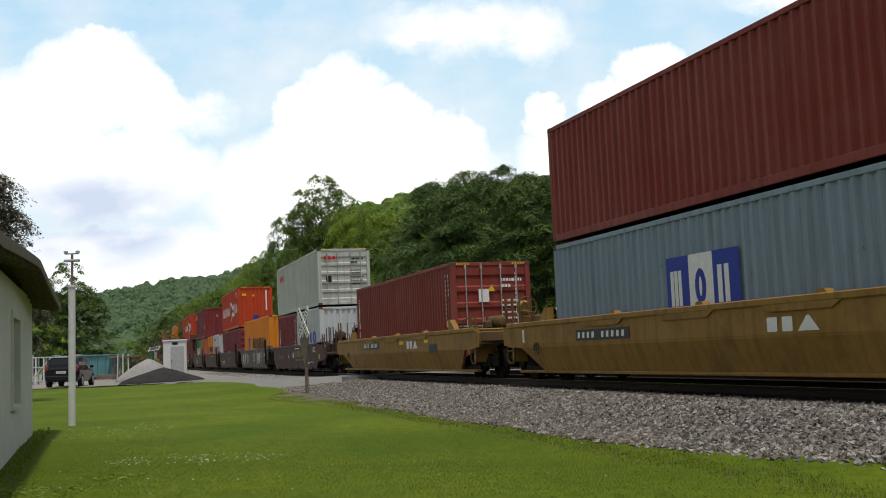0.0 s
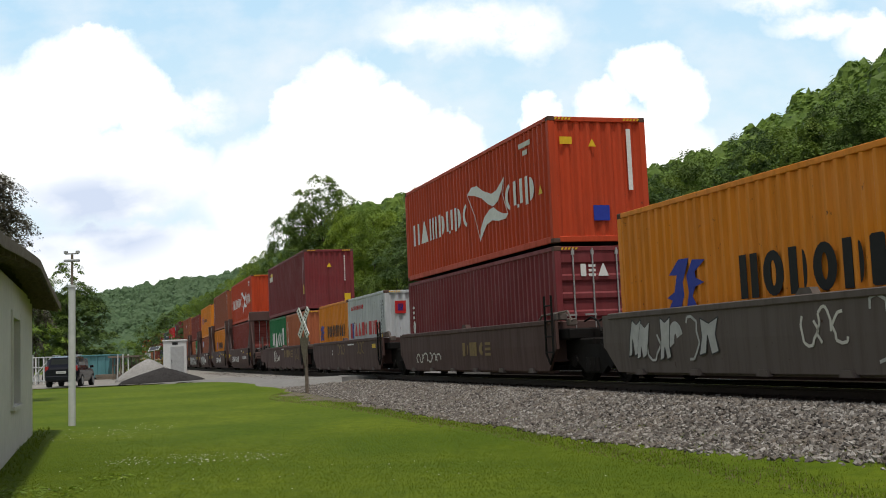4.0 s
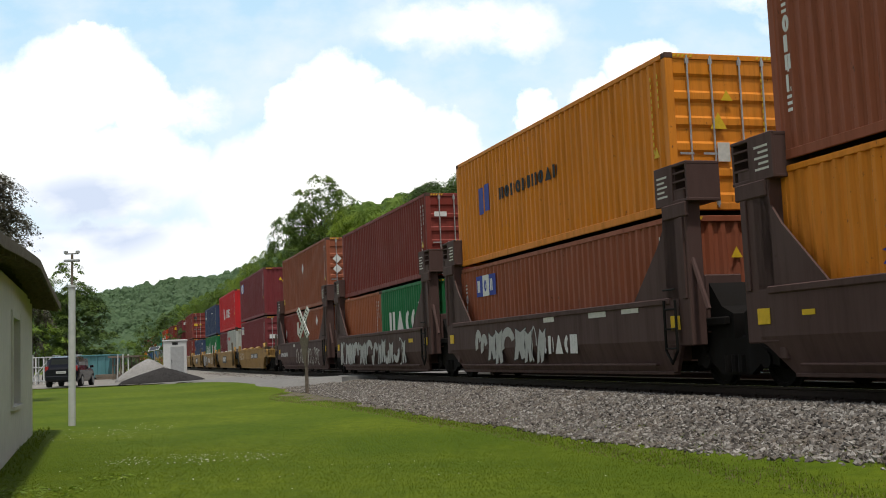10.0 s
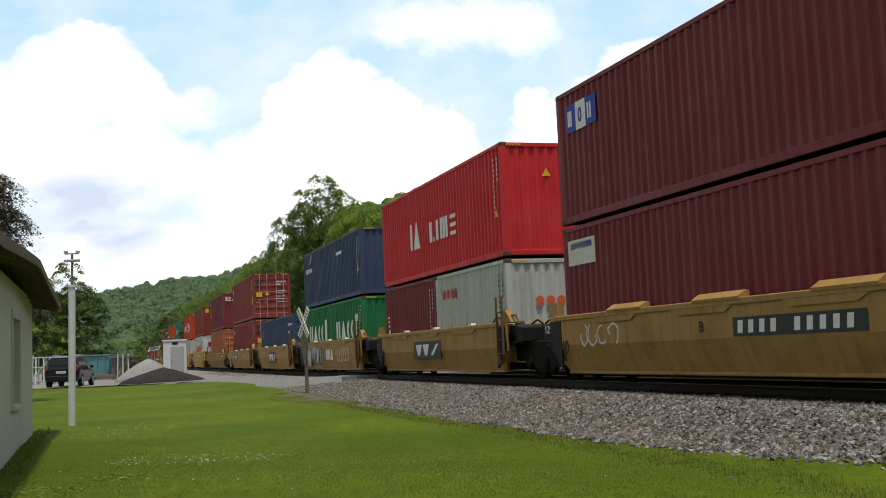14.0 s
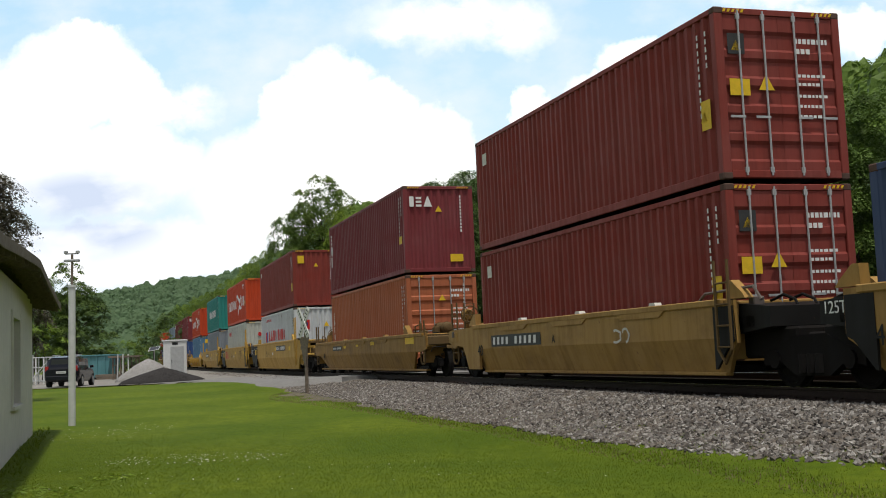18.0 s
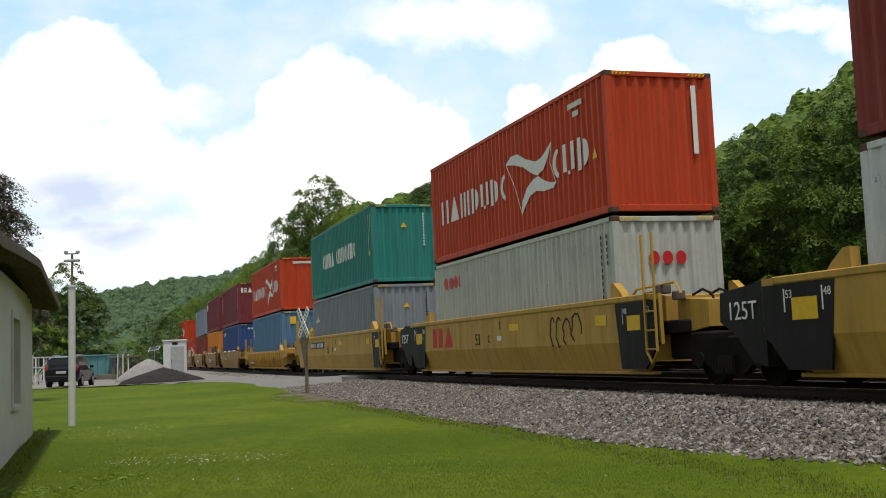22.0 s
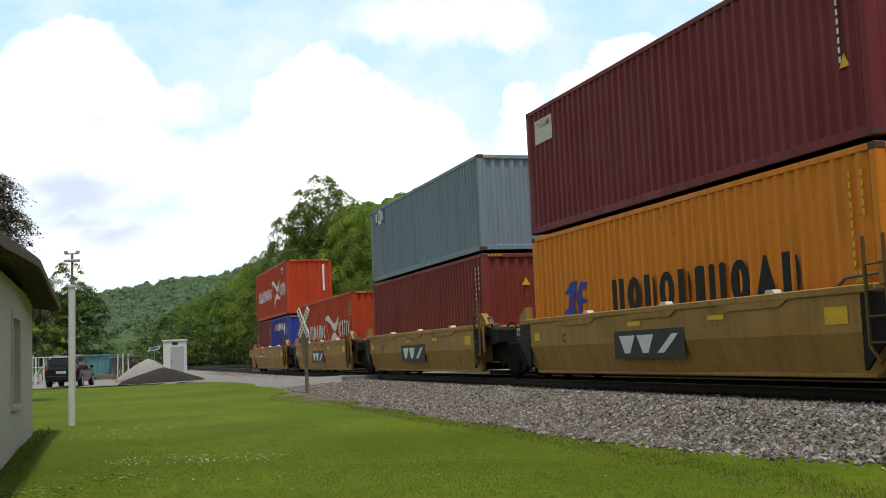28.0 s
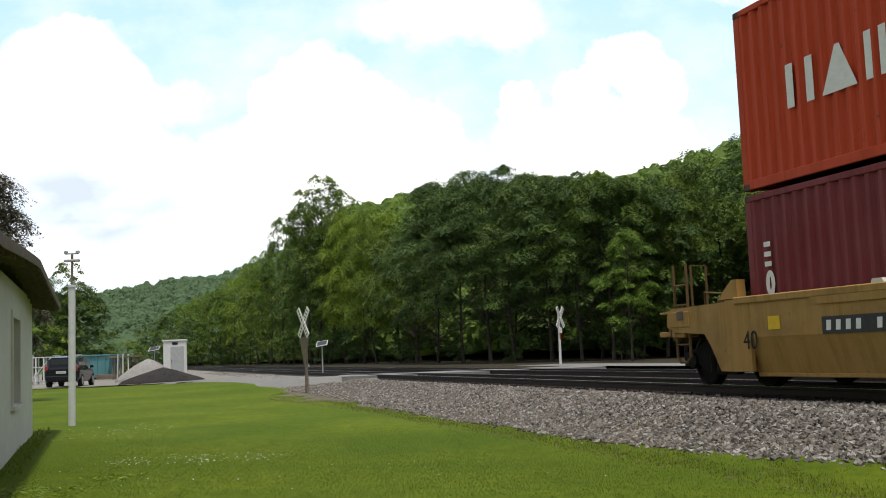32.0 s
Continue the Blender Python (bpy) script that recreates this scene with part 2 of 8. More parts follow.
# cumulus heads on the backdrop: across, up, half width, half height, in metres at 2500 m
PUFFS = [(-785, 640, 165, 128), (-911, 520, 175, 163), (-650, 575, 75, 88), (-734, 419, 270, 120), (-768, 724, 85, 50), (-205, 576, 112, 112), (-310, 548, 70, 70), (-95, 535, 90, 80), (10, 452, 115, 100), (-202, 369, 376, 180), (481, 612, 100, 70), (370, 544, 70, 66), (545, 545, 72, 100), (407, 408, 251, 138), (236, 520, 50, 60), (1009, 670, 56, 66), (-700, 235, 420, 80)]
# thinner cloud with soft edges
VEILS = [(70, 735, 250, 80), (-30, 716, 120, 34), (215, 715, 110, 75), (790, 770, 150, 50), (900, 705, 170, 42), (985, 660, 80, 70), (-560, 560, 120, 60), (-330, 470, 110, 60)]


def cloud_material():
    m = bpy.data.materials.new("cumulus_sky")
    m.use_nodes = True
    n, l = m.node_tree.nodes, m.node_tree.links
    n.remove(n["Principled BSDF"])
    tc = n.new("ShaderNodeTexCoord")
    warp = n.new("ShaderNodeTexNoise")
    warp.inputs["Scale"].default_value, warp.inputs["Detail"].default_value, warp.inputs["Roughness"].default_value = 0.011, 9.0, 0.62
    l.new(tc.outputs["Object"], warp.inputs["Vector"])
    wsub = n.new("ShaderNodeVectorMath")
    wsub.operation = "MULTIPLY_ADD"
    l.new(warp.outputs["Color"], wsub.inputs[0])
    wsub.inputs[1].default_value, wsub.inputs[2].default_value = (110, 0, 110), (-55, 0, -55)
    pos = n.new("ShaderNodeVectorMath")
    l.new(tc.outputs["Object"], pos.inputs[0])
    l.new(wsub.outputs[0], pos.inputs[1])
    def nearest(heads):
        """How near the closest cloud head is: 1 at its rim."""
        last = None
        for x, z, a, b in heads:
            sub = n.new("ShaderNodeVectorMath")
            sub.operation = "SUBTRACT"
            l.new(pos.outputs[0], sub.inputs[0])
            sub.inputs[1].default_value = (x, 0, z)
            mul = n.new("ShaderNodeVectorMath")
            mul.operation = "MULTIPLY"
            l.new(sub.outputs[0], mul.inputs[0])
            mul.inputs[1].default_value = (1 / a, 0, 1 / b)
            ln = n.new("ShaderNodeVectorMath")
            ln.operation = "LENGTH"
            l.new(mul.outputs[0], ln.inputs[0])
            if last is None:
                last = ln.outputs["Value"]
            else:
                mn = n.new("ShaderNodeMath")
                mn.operation = "MINIMUM"
                l.new(last, mn.inputs[0])
                l.new(ln.outputs["Value"], mn.inputs[1])
                last = mn.outputs[0]
        return last
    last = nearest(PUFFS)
    wisp = noise_of(n, l, 0.004, 6, 0.55, (1, 1, 1.6))
    # height on the sheet: paler towards the horizon
    sep = n.new("ShaderNodeSeparateXYZ")
    l.new(tc.outputs["Object"], sep.inputs[0])
    up = n.new("ShaderNodeMapRange")
    up.inputs["From Min"].default_value, up.inputs["From Max"].default_value = 150, 800
    l.new(sep.outputs["Z"], up.inputs["Value"])
    blue = ramp(n, l, up.outputs[0], [(0.0, (0.82, 0.92, 0.98)), (0.45, (0.68, 0.87, 0.97)), (1.0, (0.52, 0.76, 0.95))])
    haze = mixed(n, l, ramp(n, l, wisp, [(0.42, (0, 0, 0)), (0.74, (0.7, 0.7, 0.7))]), blue, (0.95, 0.97, 1.0))
    # grey underside of the bank low on one side
    gl = n.new("ShaderNodeVectorMath")
    gl.operation = "SUBTRACT"
    l.new(tc.outputs["Object"], gl.inputs[0])
    gl.inputs[1].default_value = (-765, 0, 322)
    g2 = n.new("ShaderNodeVectorMath")
    g2.operation = "MULTIPLY"
    l.new(gl.outputs[0], g2.inputs[0])
    g2.inputs[1].default_value = (1 / 300, 0, 1 / 150)
    g3 = n.new("ShaderNodeVectorMath")
    g3.operation = "LENGTH"
    l.new(g2.outputs[0], g3.inputs[0])
    blot = ramp(n, l, noise_of(n, l, 0.0055, 5, 0.5, (1, 1, 2.2)), [(0.30, (0.40, 0.40, 0.40)), (0.58, (1, 1, 1))])
    low = mixed(n, l, 1.0, ramp(n, l, g3.outputs["Value"], [(0.45, (1, 1, 1)), (1.3, (0, 0, 0))]), blot, "MULTIPLY")
    cloud = mixed(n, l, low, (1.25, 1.25, 1.22), (0.66, 0.745, 0.91))
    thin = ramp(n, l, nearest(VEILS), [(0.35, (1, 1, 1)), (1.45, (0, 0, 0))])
    rag = ramp(n, l, noise_of(n, l, 0.010, 8, 0.68, (1, 1, 1.5)), [(0.30, (0.25, 0.25, 0.25)), (0.52, (1, 1, 1))])
    haze = mixed(n, l, mixed(n, l, 1.0, thin, rag, "MULTIPLY"), haze, (1.12, 1.12, 1.10))
    fac = ramp(n, l, last, [(0.70, (1, 1, 1)), (1.16, (0, 0, 0))])
    col = mixed(n, l, fac, haze, cloud)
    em = n.new("ShaderNodeEmission")
    em.inputs["Strength"].default_value = 1.15
    l.new(col, em.inputs["Color"])
    l.new(em.outputs[0], n["Material Output"].inputs["Surface"])
    return m


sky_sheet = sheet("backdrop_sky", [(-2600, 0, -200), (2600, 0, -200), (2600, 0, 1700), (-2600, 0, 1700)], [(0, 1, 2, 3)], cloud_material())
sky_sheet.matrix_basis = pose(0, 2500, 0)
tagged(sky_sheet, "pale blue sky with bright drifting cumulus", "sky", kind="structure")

# ---- paints of the train ----
PAINT = {
    "maroon": painted("maroon_paint", (0.184, 0.031, 0.036)),
    "redbrown": painted("red_brown_paint", (0.215, 0.037, 0.027)),
    "brown": painted("brown_paint", (0.295, 0.086, 0.041)),
    "rust": painted("rust_orange_paint", (0.395, 0.117, 0.050)),
    "orange": painted("orange_paint", (0.71, 0.238, 0.017)),
    "hred": painted("orange_red_paint", (0.48, 0.058, 0.018), fade=0.04),
    "scarlet": painted("scarlet_paint", (0.58, 0.025, 0.030)),
    "grey": painted("blue_grey_paint", (0.215, 0.278, 0.335)),
    "steel": painted("steel_grey_paint", (0.22, 0.25, 0.28)),
    "white": painted("off_white_paint", (0.53, 0.555, 0.57), wear=0.9, smudge=0.25),
    "ivory": painted("ivory_paint", (0.47, 0.49, 0.44), wear=0.8, smudge=0.22),
    "green": painted("green_paint", (0.015, 0.17, 0.055)),
    "teal": painted("teal_paint", (0.025, 0.22, 0.19)),
    "navy": painted("navy_paint", (0.040, 0.062, 0.13)),
    "blue": painted("blue_paint", (0.085, 0.19, 0.31)),
    "cobalt": painted("cobalt_paint", (0.035, 0.055, 0.33)),
    "seablue": painted("sea_blue_paint", (0.03, 0.075, 0.22)),
    "tan": painted("tan_car_paint", (0.355, 0.208, 0.058), wear=0.8, rough=0.6, smudge=0.55),
    "yellow": painted("yellow_car_paint", (0.45, 0.272, 0.050), wear=0.5, rough=0.55, smudge=0.25),
    "ochre": painted("dirty_yellow_car_paint", (0.275, 0.152, 0.034), wear=0.9, rough=0.6, smudge=0.7),
    "bbrown": painted("brown_car_paint", (0.088, 0.052, 0.046), wear=0.7, rough=0.65, fade=0.04, spec=0.10, rust=(0.05, 0.028, 0.018)),
    "bgrey": painted("grey_brown_car_paint", (0.120, 0.098, 0.087), wear=0.7, rough=0.65, fade=0.04, spec=0.10, rust=(0.05, 0.028, 0.018)),
    "nbrown": painted("dark_brown_car_paint", (0.092, 0.054, 0.048), wear=0.6, rough=0.65, fade=0.04, spec=0.10, rust=(0.05, 0.028, 0.018)),
    "black": painted("black_steel", (0.009, 0.0085, 0.008), wear=0.5, rough=0.7, fade=0.04, spec=0.10, rust=(0.05, 0.028, 0.018)),
    "charcoal": painted("charcoal_paint", (0.013, 0.0125, 0.012), wear=0.5, fade=0.04, spec=0.10, rust=(0.05, 0.028, 0.018)),
    "grime": painted("grimy_ochre_paint", (0.125, 0.080, 0.034), wear=0.9, rough=0.75, fade=0.05, spec=0.10, rust=(0.06, 0.032, 0.02)),
    "casting": painted("rusty_casting", (0.10, 0.060, 0.048), wear=1.0, rough=0.8, fade=0.05, spec=0.10),
    "iron": painted("truck_iron", (0.008, 0.007, 0.0065), wear=0.3, rough=0.85, fade=0.04, spec=0.10, rust=(0.05, 0.028, 0.018)),
}
MARK = {
    "white": plain("white_marking", (0.72, 0.72, 0.70), 0.6, 0.12, 9.0),
    "cream": plain("cream_marking", (0.62, 0.60, 0.54), 0.6, 0.15, 9.0),
    "black": plain("black_marking", (0.02, 0.02, 0.02), 0.6, 0.2, 9.0),
    "blue": plain("blue_marking", (0.03, 0.05, 0.33), 0.5, 0.15, 9.0),
    "red": plain("red_marking", (0.50, 0.03, 0.03), 0.5, 0.15, 9.0),
    "orange": plain("orange_marking", (0.62, 0.12, 0.05), 0.5, 0.15, 9.0),
    "yellow": plain("yellow_marking", (0.72, 0.47, 0.03), 0.5, 0.15, 9.0),
    "plate": plain("dark_name_board", (0.05, 0.05, 0.05), 0.5, 0.2, 9.0),
    "silver": plain("zinc_rods", (0.45, 0.45, 0.45), 0.45, 0.2, 9.0, metal=0.6),
    "graffiti": plain("pale_graffiti_paint", (0.46, 0.46, 0.44), 0.6, 0.2, 5.0),
    "gold": plain("gold_marking", (0.22, 0.15, 0.06), 0.6, 0.2, 9.0),
}
FLOOR, GAP = 0.428, 0.071
WID = 2.438
_cache = {}


def wave(a, b, pitch, depth):
    """Corner points of a trapezoid corrugation from a to b: (along, inwards)."""
    n = max(1, round((b - a) / pitch))
    p = (b - a) / n
    pts = []
    for i in range(n):
        x = a + i * p
        pts += [(x, 0.0), (x + 0.26 * p, 0.0), (x + 0.50 * p, depth), (x + 0.76 * p, depth)]
    return pts + [(b, 0.0)]


def corrugated(key, a, b, z0, z1, pitch, depth):
    if key not in _cache:
        mb = MB()
        w = wave(a, b, pitch, depth)
        for (x0, d0), (x1, d1) in zip(w, w[1:]):
            mb.poly([(x0, d0, z0), (x1, d1, z0), (x1, d1, z1), (x0, d0, z1)])
        m = bpy.data.meshes.new("corrugated_panel")
        m.from_pydata(mb.v, [], mb.f)
        m.materials.append(None)
        _cache[key] = m
    return _cache[key]


def shared(key, build):
    if key not in _cache:
        _cache[key] = build().mesh(key[0] if isinstance(key, tuple) else key)
    return _cache[key]


SIDE_OUT = WID / 2


def container(L, H, paint, label, doors_front, marks=None):
    """A shipping container: x along, its near side at -y, origin at the middle of its underside."""
    c = new("shipping_container")
    tagged(c, label, "container", "containers on the train")
    p = PAINT[paint]
    h, w = L / 2, WID / 2
    near = Matrix.Identity(4)
    turn = Matrix.Rotation(math.pi, 4, "Z")
    side = corrugated(("side", L, H), -h + 0.16, h - 0.16, 0.15, H - 0.10, 0.279, 0.050)
    part("side_panel", side, p, c, m=Matrix.Translation((0, -w + 0.012, 0)))
    part("side_panel", side, p, c, m=turn @ Matrix.Translation((0, -w + 0.012, 0)))
    part("roof", shared(("roof", L, H), lambda: MB().box(-h + 0.1, h - 0.1, -w + 0.05, w - 0.05, H - 0.06, H - 0.02)), p, c)
    part("floor", shared(("floor", L), lambda: MB().box(-h + 0.1, h - 0.1, -w + 0.06, w - 0.06, 0.10, 0.15)), PAINT["black"], c)
    rail_t = shared(("top_rail", L, H), lambda: MB().box(-h + 0.15, h - 0.15, -w, -w + 0.06, H - 0.10, H - 0.006, 0.008))
    rail_b = shared(("bottom_rail", L), lambda: MB().box(-h + 0.15, h - 0.15, -w + 0.004, -w + 0.06, 0.014, 0.16, 0.008))
    for k in (near, turn):
        part("top_rail", rail_t, p, c, m=k)
        part("bottom_rail", rail_b, p, c, m=k)
    post = shared(("corner_post", H), lambda: MB().box(0, 0.16, 0, 0.15, 0.10, H - 0.10, 0.012))
    cast = shared("corner_casting", lambda: MB().box(-0.004, 0.178, -0.004, 0.162, 0, 0.118, 0.018))
    for sx in (1, -1):
        for sy in (1, -1):
            k = Matrix.Translation((sx * h, sy * w, 0)) @ Matrix.Rotation({(-1, -1): 0, (1, -1): math.pi / 2, (1, 1): math.pi, (-1, 1): -math.pi / 2}[(sx, sy)], 4, "Z")
            if sx * sy < 0:
                k = k @ Matrix.Translation((0, 0, 0))
            part("corner_post", post, p, c, m=k)
            part("corner_casting", cast, PAINT["casting"], c, "rusty corner casting", k)
            part("corner_casting", cast, PAINT["casting"], c, "rusty corner casting", k @ Matrix.Translation((0, 0, H - 0.118)))
    for sx in (1, -1):
        face = Matrix.Translation((sx * h, 0, 0)) @ Matrix.Rotation(sx * math.pi / 2, 4, "Z")
        part("end_sill", shared("end_sill", lambda: MB().box(-w + 0.16, w - 0.16, 0.0, 0.12, 0.02, 0.15, 0.01)), p, c, m=face)
        part("end_header", shared(("end_header", H), lambda: MB().box(-w + 0.16, w - 0.16, 0.0, 0.10, H - 0.12, H - 0.012, 0.01)), p, c, m=face)
        if (sx > 0) == doors_front:
            for q in (-1, 1):
                def leaf():
                    mb = MB()
                    a, b = 0.004, w - 0.155
                    z0, z1 = 0.155, H - 0.125
                    n = 5
                    prof = [(z0, 0.02), (z0 + 0.14, 0.02)]
                    for i in range(n):
                        b0 = z0 + 0.14 + i * (z1 - z0 - 0.28) / n
                        s2 = (z1 - z0 - 0.28) / n
                        prof += [(b0 + 0.10 * s2, 0.055), (b0 + 0.62 * s2, 0.055), (b0 + 0.75 * s2, 0.02), (b0 + s2, 0.02)]
                    prof += [(z1, 0.02)]
                    for (za, da), (zb, db) in zip(prof, prof[1:]):
                        mb.poly([(a, da, za), (b, da, za), (b, db, zb), (a, db, zb)])
                    mb.box(a, b, 0.08, 0.10, z0, z1)
                    return mb
                d = part("door", shared(("door", H), leaf), p, c, m=face @ (Matrix.Identity(4) if q > 0 else Matrix.Diagonal((-1, 1, 1, 1))))
                for r in (0.30, 0.78):
                    part("lock_rod", shared(("lock_rod", H), lambda: MB().tube((0, -0.012, 0.06), (0, -0.012, H - 0.05), 0.019, 6).box(-0.035, 0.035, -0.02, 0.03, 0.11, 0.2).box(-0.035, 0.035, -0.02, 0.03, H - 0.2, H - 0.1).box(-0.03, 0.25, -0.03, -0.015, 1.02, 1.06)), MARK["silver"], d, "galvanised lock rod", Matrix.Translation((r, 0, 0)))
        else:
            end = corrugated(("end", H), -w + 0.15, w - 0.15, 0.15, H - 0.11, 0.268, 0.045)
            part("end_wall", end, p, c, m=face @ Matrix.Translation((0, 0.02, 0)))
    # warning strips on the header, hazard triangle, code columns
    for q in (-1, 1):
        part("warning_strip", shared(("warning_strip", H), lambda: stripes(H)), MARK["yellow"], c, "yellow and black warning strip", Matrix.Translation((h + 0.006, q * 0.86, 0)))["kind"] = "stuff"
    for mk in marks or ():
        mk(c, L, H)
    return c


def stripes(H):
    mb = MB()
    for i in range(5):
        y = -0.2 + i * 0.085
        mb.prism([(y, H - 0.085), (y + 0.045, H - 0.085), (y + 0.075, H - 0.03), (y + 0.03, H - 0.03)], "x", 0, 0.004)
    return mb


# ---- lettering stand-ins and marks: thin plates just proud of the corrugation ----
NEAR_Y = -WID / 2 + 0.0105


def plate(c, name, mb, colour, label="", face="side"):
    """mb is drawn in (u, v): u along the face from its left as one looks at it, v up."""
    if face == "side":
        m = Matrix.Translation((0, NEAR_Y, 0)) @ Matrix.Rotation(math.pi / 2, 4, "X")
    else:
        m = Matrix.Translation((face + 0.004, 0, 0)) @ Matrix.Rotation(math.pi / 2, 4, "Z") @ Matrix.Rotation(math.pi / 2, 4, "X")
    return part(name, mb, MARK[colour], c, label, m)


def arc(mb, cx, cy, rx, ry, t, a0, a1, k=14):
    """A flat bow of stroke t, from angle a0 to a1 in degrees."""
    at = lambda i, d: (cx + (rx - d) * math.cos(radians(a0 + (a1 - a0) * i / k)), cy + (ry - d) * math.sin(radians(a0 + (a1 - a0) * i / k)))
    for i in range(k):
        mb.prism([at(i, 0), at(i + 1, 0), at(i + 1, t), at(i, t)], "z", 0, 0.003)
    return mb


def glyph(size, ch, weight):
    """A few plain bars, slanted bars, bows, half discs or a ring of letter size, in place of a letter."""
    mb = MB()
    t = size * weight
    wd = size * {"i": 0.20, "t": 0.34, "l": 0.42, "e": 0.44, "b": 0.5, "w": 0.66, "z": 0.66, "2": 0.56, "d": 0.48, "c": 0.34, "n": 0.52}.get(ch, 0.60)
    bar = lambda x, z0, z1, w, lean=0.0: mb.prism([(x, z0), (x + w, z0), (x + w + lean, z1), (x + lean, z1)], "z", 0, 0.003)
    if ch == "o":
        k = 18
        at = lambda r, q: [(wd / 2 + (wd / 2 - r) * math.cos(6.283 * i / k), size / 2 + (size / 2 - r) * math.sin(6.283 * i / k), q) for i in range(k)]
        mb.loft([at(0, 0), at(0, 0.003), at(t, 0.003), at(t, 0)], caps=False)
    elif ch == "c":
        arc(mb, wd, size / 2, wd, size / 2, t, 105, 255, 8)
    elif ch == "d":
        bar(0, 0, size, t)
        mb.prism([(t * 1.7 + (wd - t * 1.7) * math.sin(math.pi * i / 8), size * (0.5 - 0.42 * math.cos(math.pi * i / 8))) for i in range(9)], "z", 0, 0.003)
    elif ch == "n":
        bar(0, 0.12 * size, size, t)
        bar(wd - t, 0.12 * size, size, t)
        bar(t * 1.4, 0, t * 0.8, wd - 2.8 * t)
    elif ch == "2":
        bar(0, 0, size, t)
        bar(wd - t, 0, size, t)
    elif ch == "w":
        mb.prism([(0, 0), (wd, 0), (wd * 0.56, size), (wd * 0.44, size)], "z", 0, 0.003)
    elif ch == "z":
        for i in range(3):
            bar(i * (wd - t) / 2, 0, size, t * 0.8)
    elif ch == "l":
        bar(0, 0, size, t)
        bar(t * 1.5, 0, t, wd - t * 1.5)
    elif ch == "e":
        for i in range(3):
            bar(0, (size - t) * i / 2, (size - t) * i / 2 + t * 0.8, wd)
    else:
        c = size * 0.05
        mb.prism([(c, 0), (wd - c, 0), (wd, c), (wd, size - c), (wd - c, size), (c, size), (0, size - c), (0, c)], "z", 0, 0.003)
    return mb, wd


def glyph_row(place, u, v, size, pattern, mat, label, span=0.0, weight=0.2):
    """A row of such shapes from u on, spread over a span."""
    adv = []
    for ch in pattern:
        if ch == " ":
            adv.append((None, size * 0.3))
            continue
        key = ("letter_shape", size, ch, weight)
        if key not in _cache:
            mb, wd = glyph(size, ch, weight)
            _cache[key] = mb.mesh("letter_shape")
            _cache[key + ("w",)] = wd
        adv.append((_cache[key], _cache[key + ("w",)] + size * 0.16))
    total = sum(a for _, a in adv)
    k = span / total if span else 1.0
    for me, a in adv:
        if me is not None:
            place(me, Matrix.Translation((u, v, 0)) @ Matrix.Diagonal((k, 1, 1, 1)), mat, label)
        u += a * k


def face_matrix(face):
    if face == "side":
        return Matrix.Translation((0, NEAR_Y, 0)) @ Matrix.Rotation(math.pi / 2, 4, "X")
    return Matrix.Translation((face + 0.004, 0, 0)) @ Matrix.Rotation(math.pi / 2, 4, "Z") @ Matrix.Rotation(math.pi / 2, 4, "X")


def name_row(u, v, size, pattern, colour, label, span=0.0, weight=0.2, face="side"):
    def go(c, L, H):
        f = face_matrix("side" if face == "side" else L / 2)
        glyph_row(lambda me, k, mat, lab: part("letter_shape", me, mat, c, lab, f @ k), u, v, size, pattern, MARK[colour], label, span, weight)
    return go


def name_column(u, top, size, n, colour, label):
    def go(c, L, H):
        f = face_matrix("side")
        for i in range(n):
            glyph_row(lambda me, k, mat, lab: part("letter_shape", me, mat, c, lab, f @ k), u, top - (i + 1) * size * 1.15, size, "eotnl"[i % 5], MARK[colour], label, 0.0, 0.24)
    return go


def rect(u0, u1, v0, v1, colour, name="sticker", label="", face="side", L2=None):
    def go(c, L, H):
        plate(c, name, MB().prism([(u0, v0), (u1, v0), (u1, v1), (u0, v1)], "z", 0, 0.0025), colour, label, "side" if face == "side" else L / 2)
    return go


def triangle(u, v, s, colour="yellow", face="side"):
    return lambda c, L, H: plate(c, "warning_triangle", MB().prism([(u - s / 2, v), (u + s / 2, v), (u, v + s * 0.9)], "z", 0, 0.0025), colour, "yellow warning triangle", "side" if face == "side" else L / 2)


def diamond(u, v, s, colour="white", face="side"):
    return lambda c, L, H: plate(c, "placard", MB().prism([(u - s / 2, v), (u, v - s / 2), (u + s / 2, v), (u, v + s / 2)], "z", 0, 0.0025), colour, "diamond placard", "side" if face == "side" else L / 2)


def codes(colour="white", face=True):
    """Columns of small code characters near the leading end, and on the end."""
    def go(c, L, H):
        mb = MB()
        for col, n in ((L / 2 - 0.62, 11), (L / 2 - 0.36, 5)):
            for i in range(n):
                v = H - 0.42 - i * 0.135
                mb.prism([(col, v), (col + 0.045, v), (col + 0.045, v + 0.085), (col, v + 0.085)], "z", 0, 0.0025)
        plate(c, "code_column", mb, colour, "column of small pale code characters")["kind"] = "stuff"
        if face:
            mb = MB()
            for i in range(11):
                v = H - 0.4 - i * 0.115
                mb.prism([(0.74, v), (0.79, v), (0.79, v + 0.075), (0.74, v + 0.075)], "z", 0, 0.0025)
            plate(c, "code_column", mb, colour, "column of small pale code characters", L / 2)["kind"] = "stuff"
            plate(c, "warning_triangle", MB().prism([(-0.12, H * 0.70), (0.12, H * 0.70), (0, H * 0.70 + 0.2)], "z", 0, 0.0025), "yellow", "yellow warning triangle", L / 2)
        plate(c, "warning_triangle", MB().prism([(L / 2 - 0.62, H * 0.36), (L / 2 - 0.40, H * 0.36), (L / 2 - 0.51, H * 0.36 + 0.2)], "z", 0, 0.0025), "yellow", "yellow warning triangle")
    return go


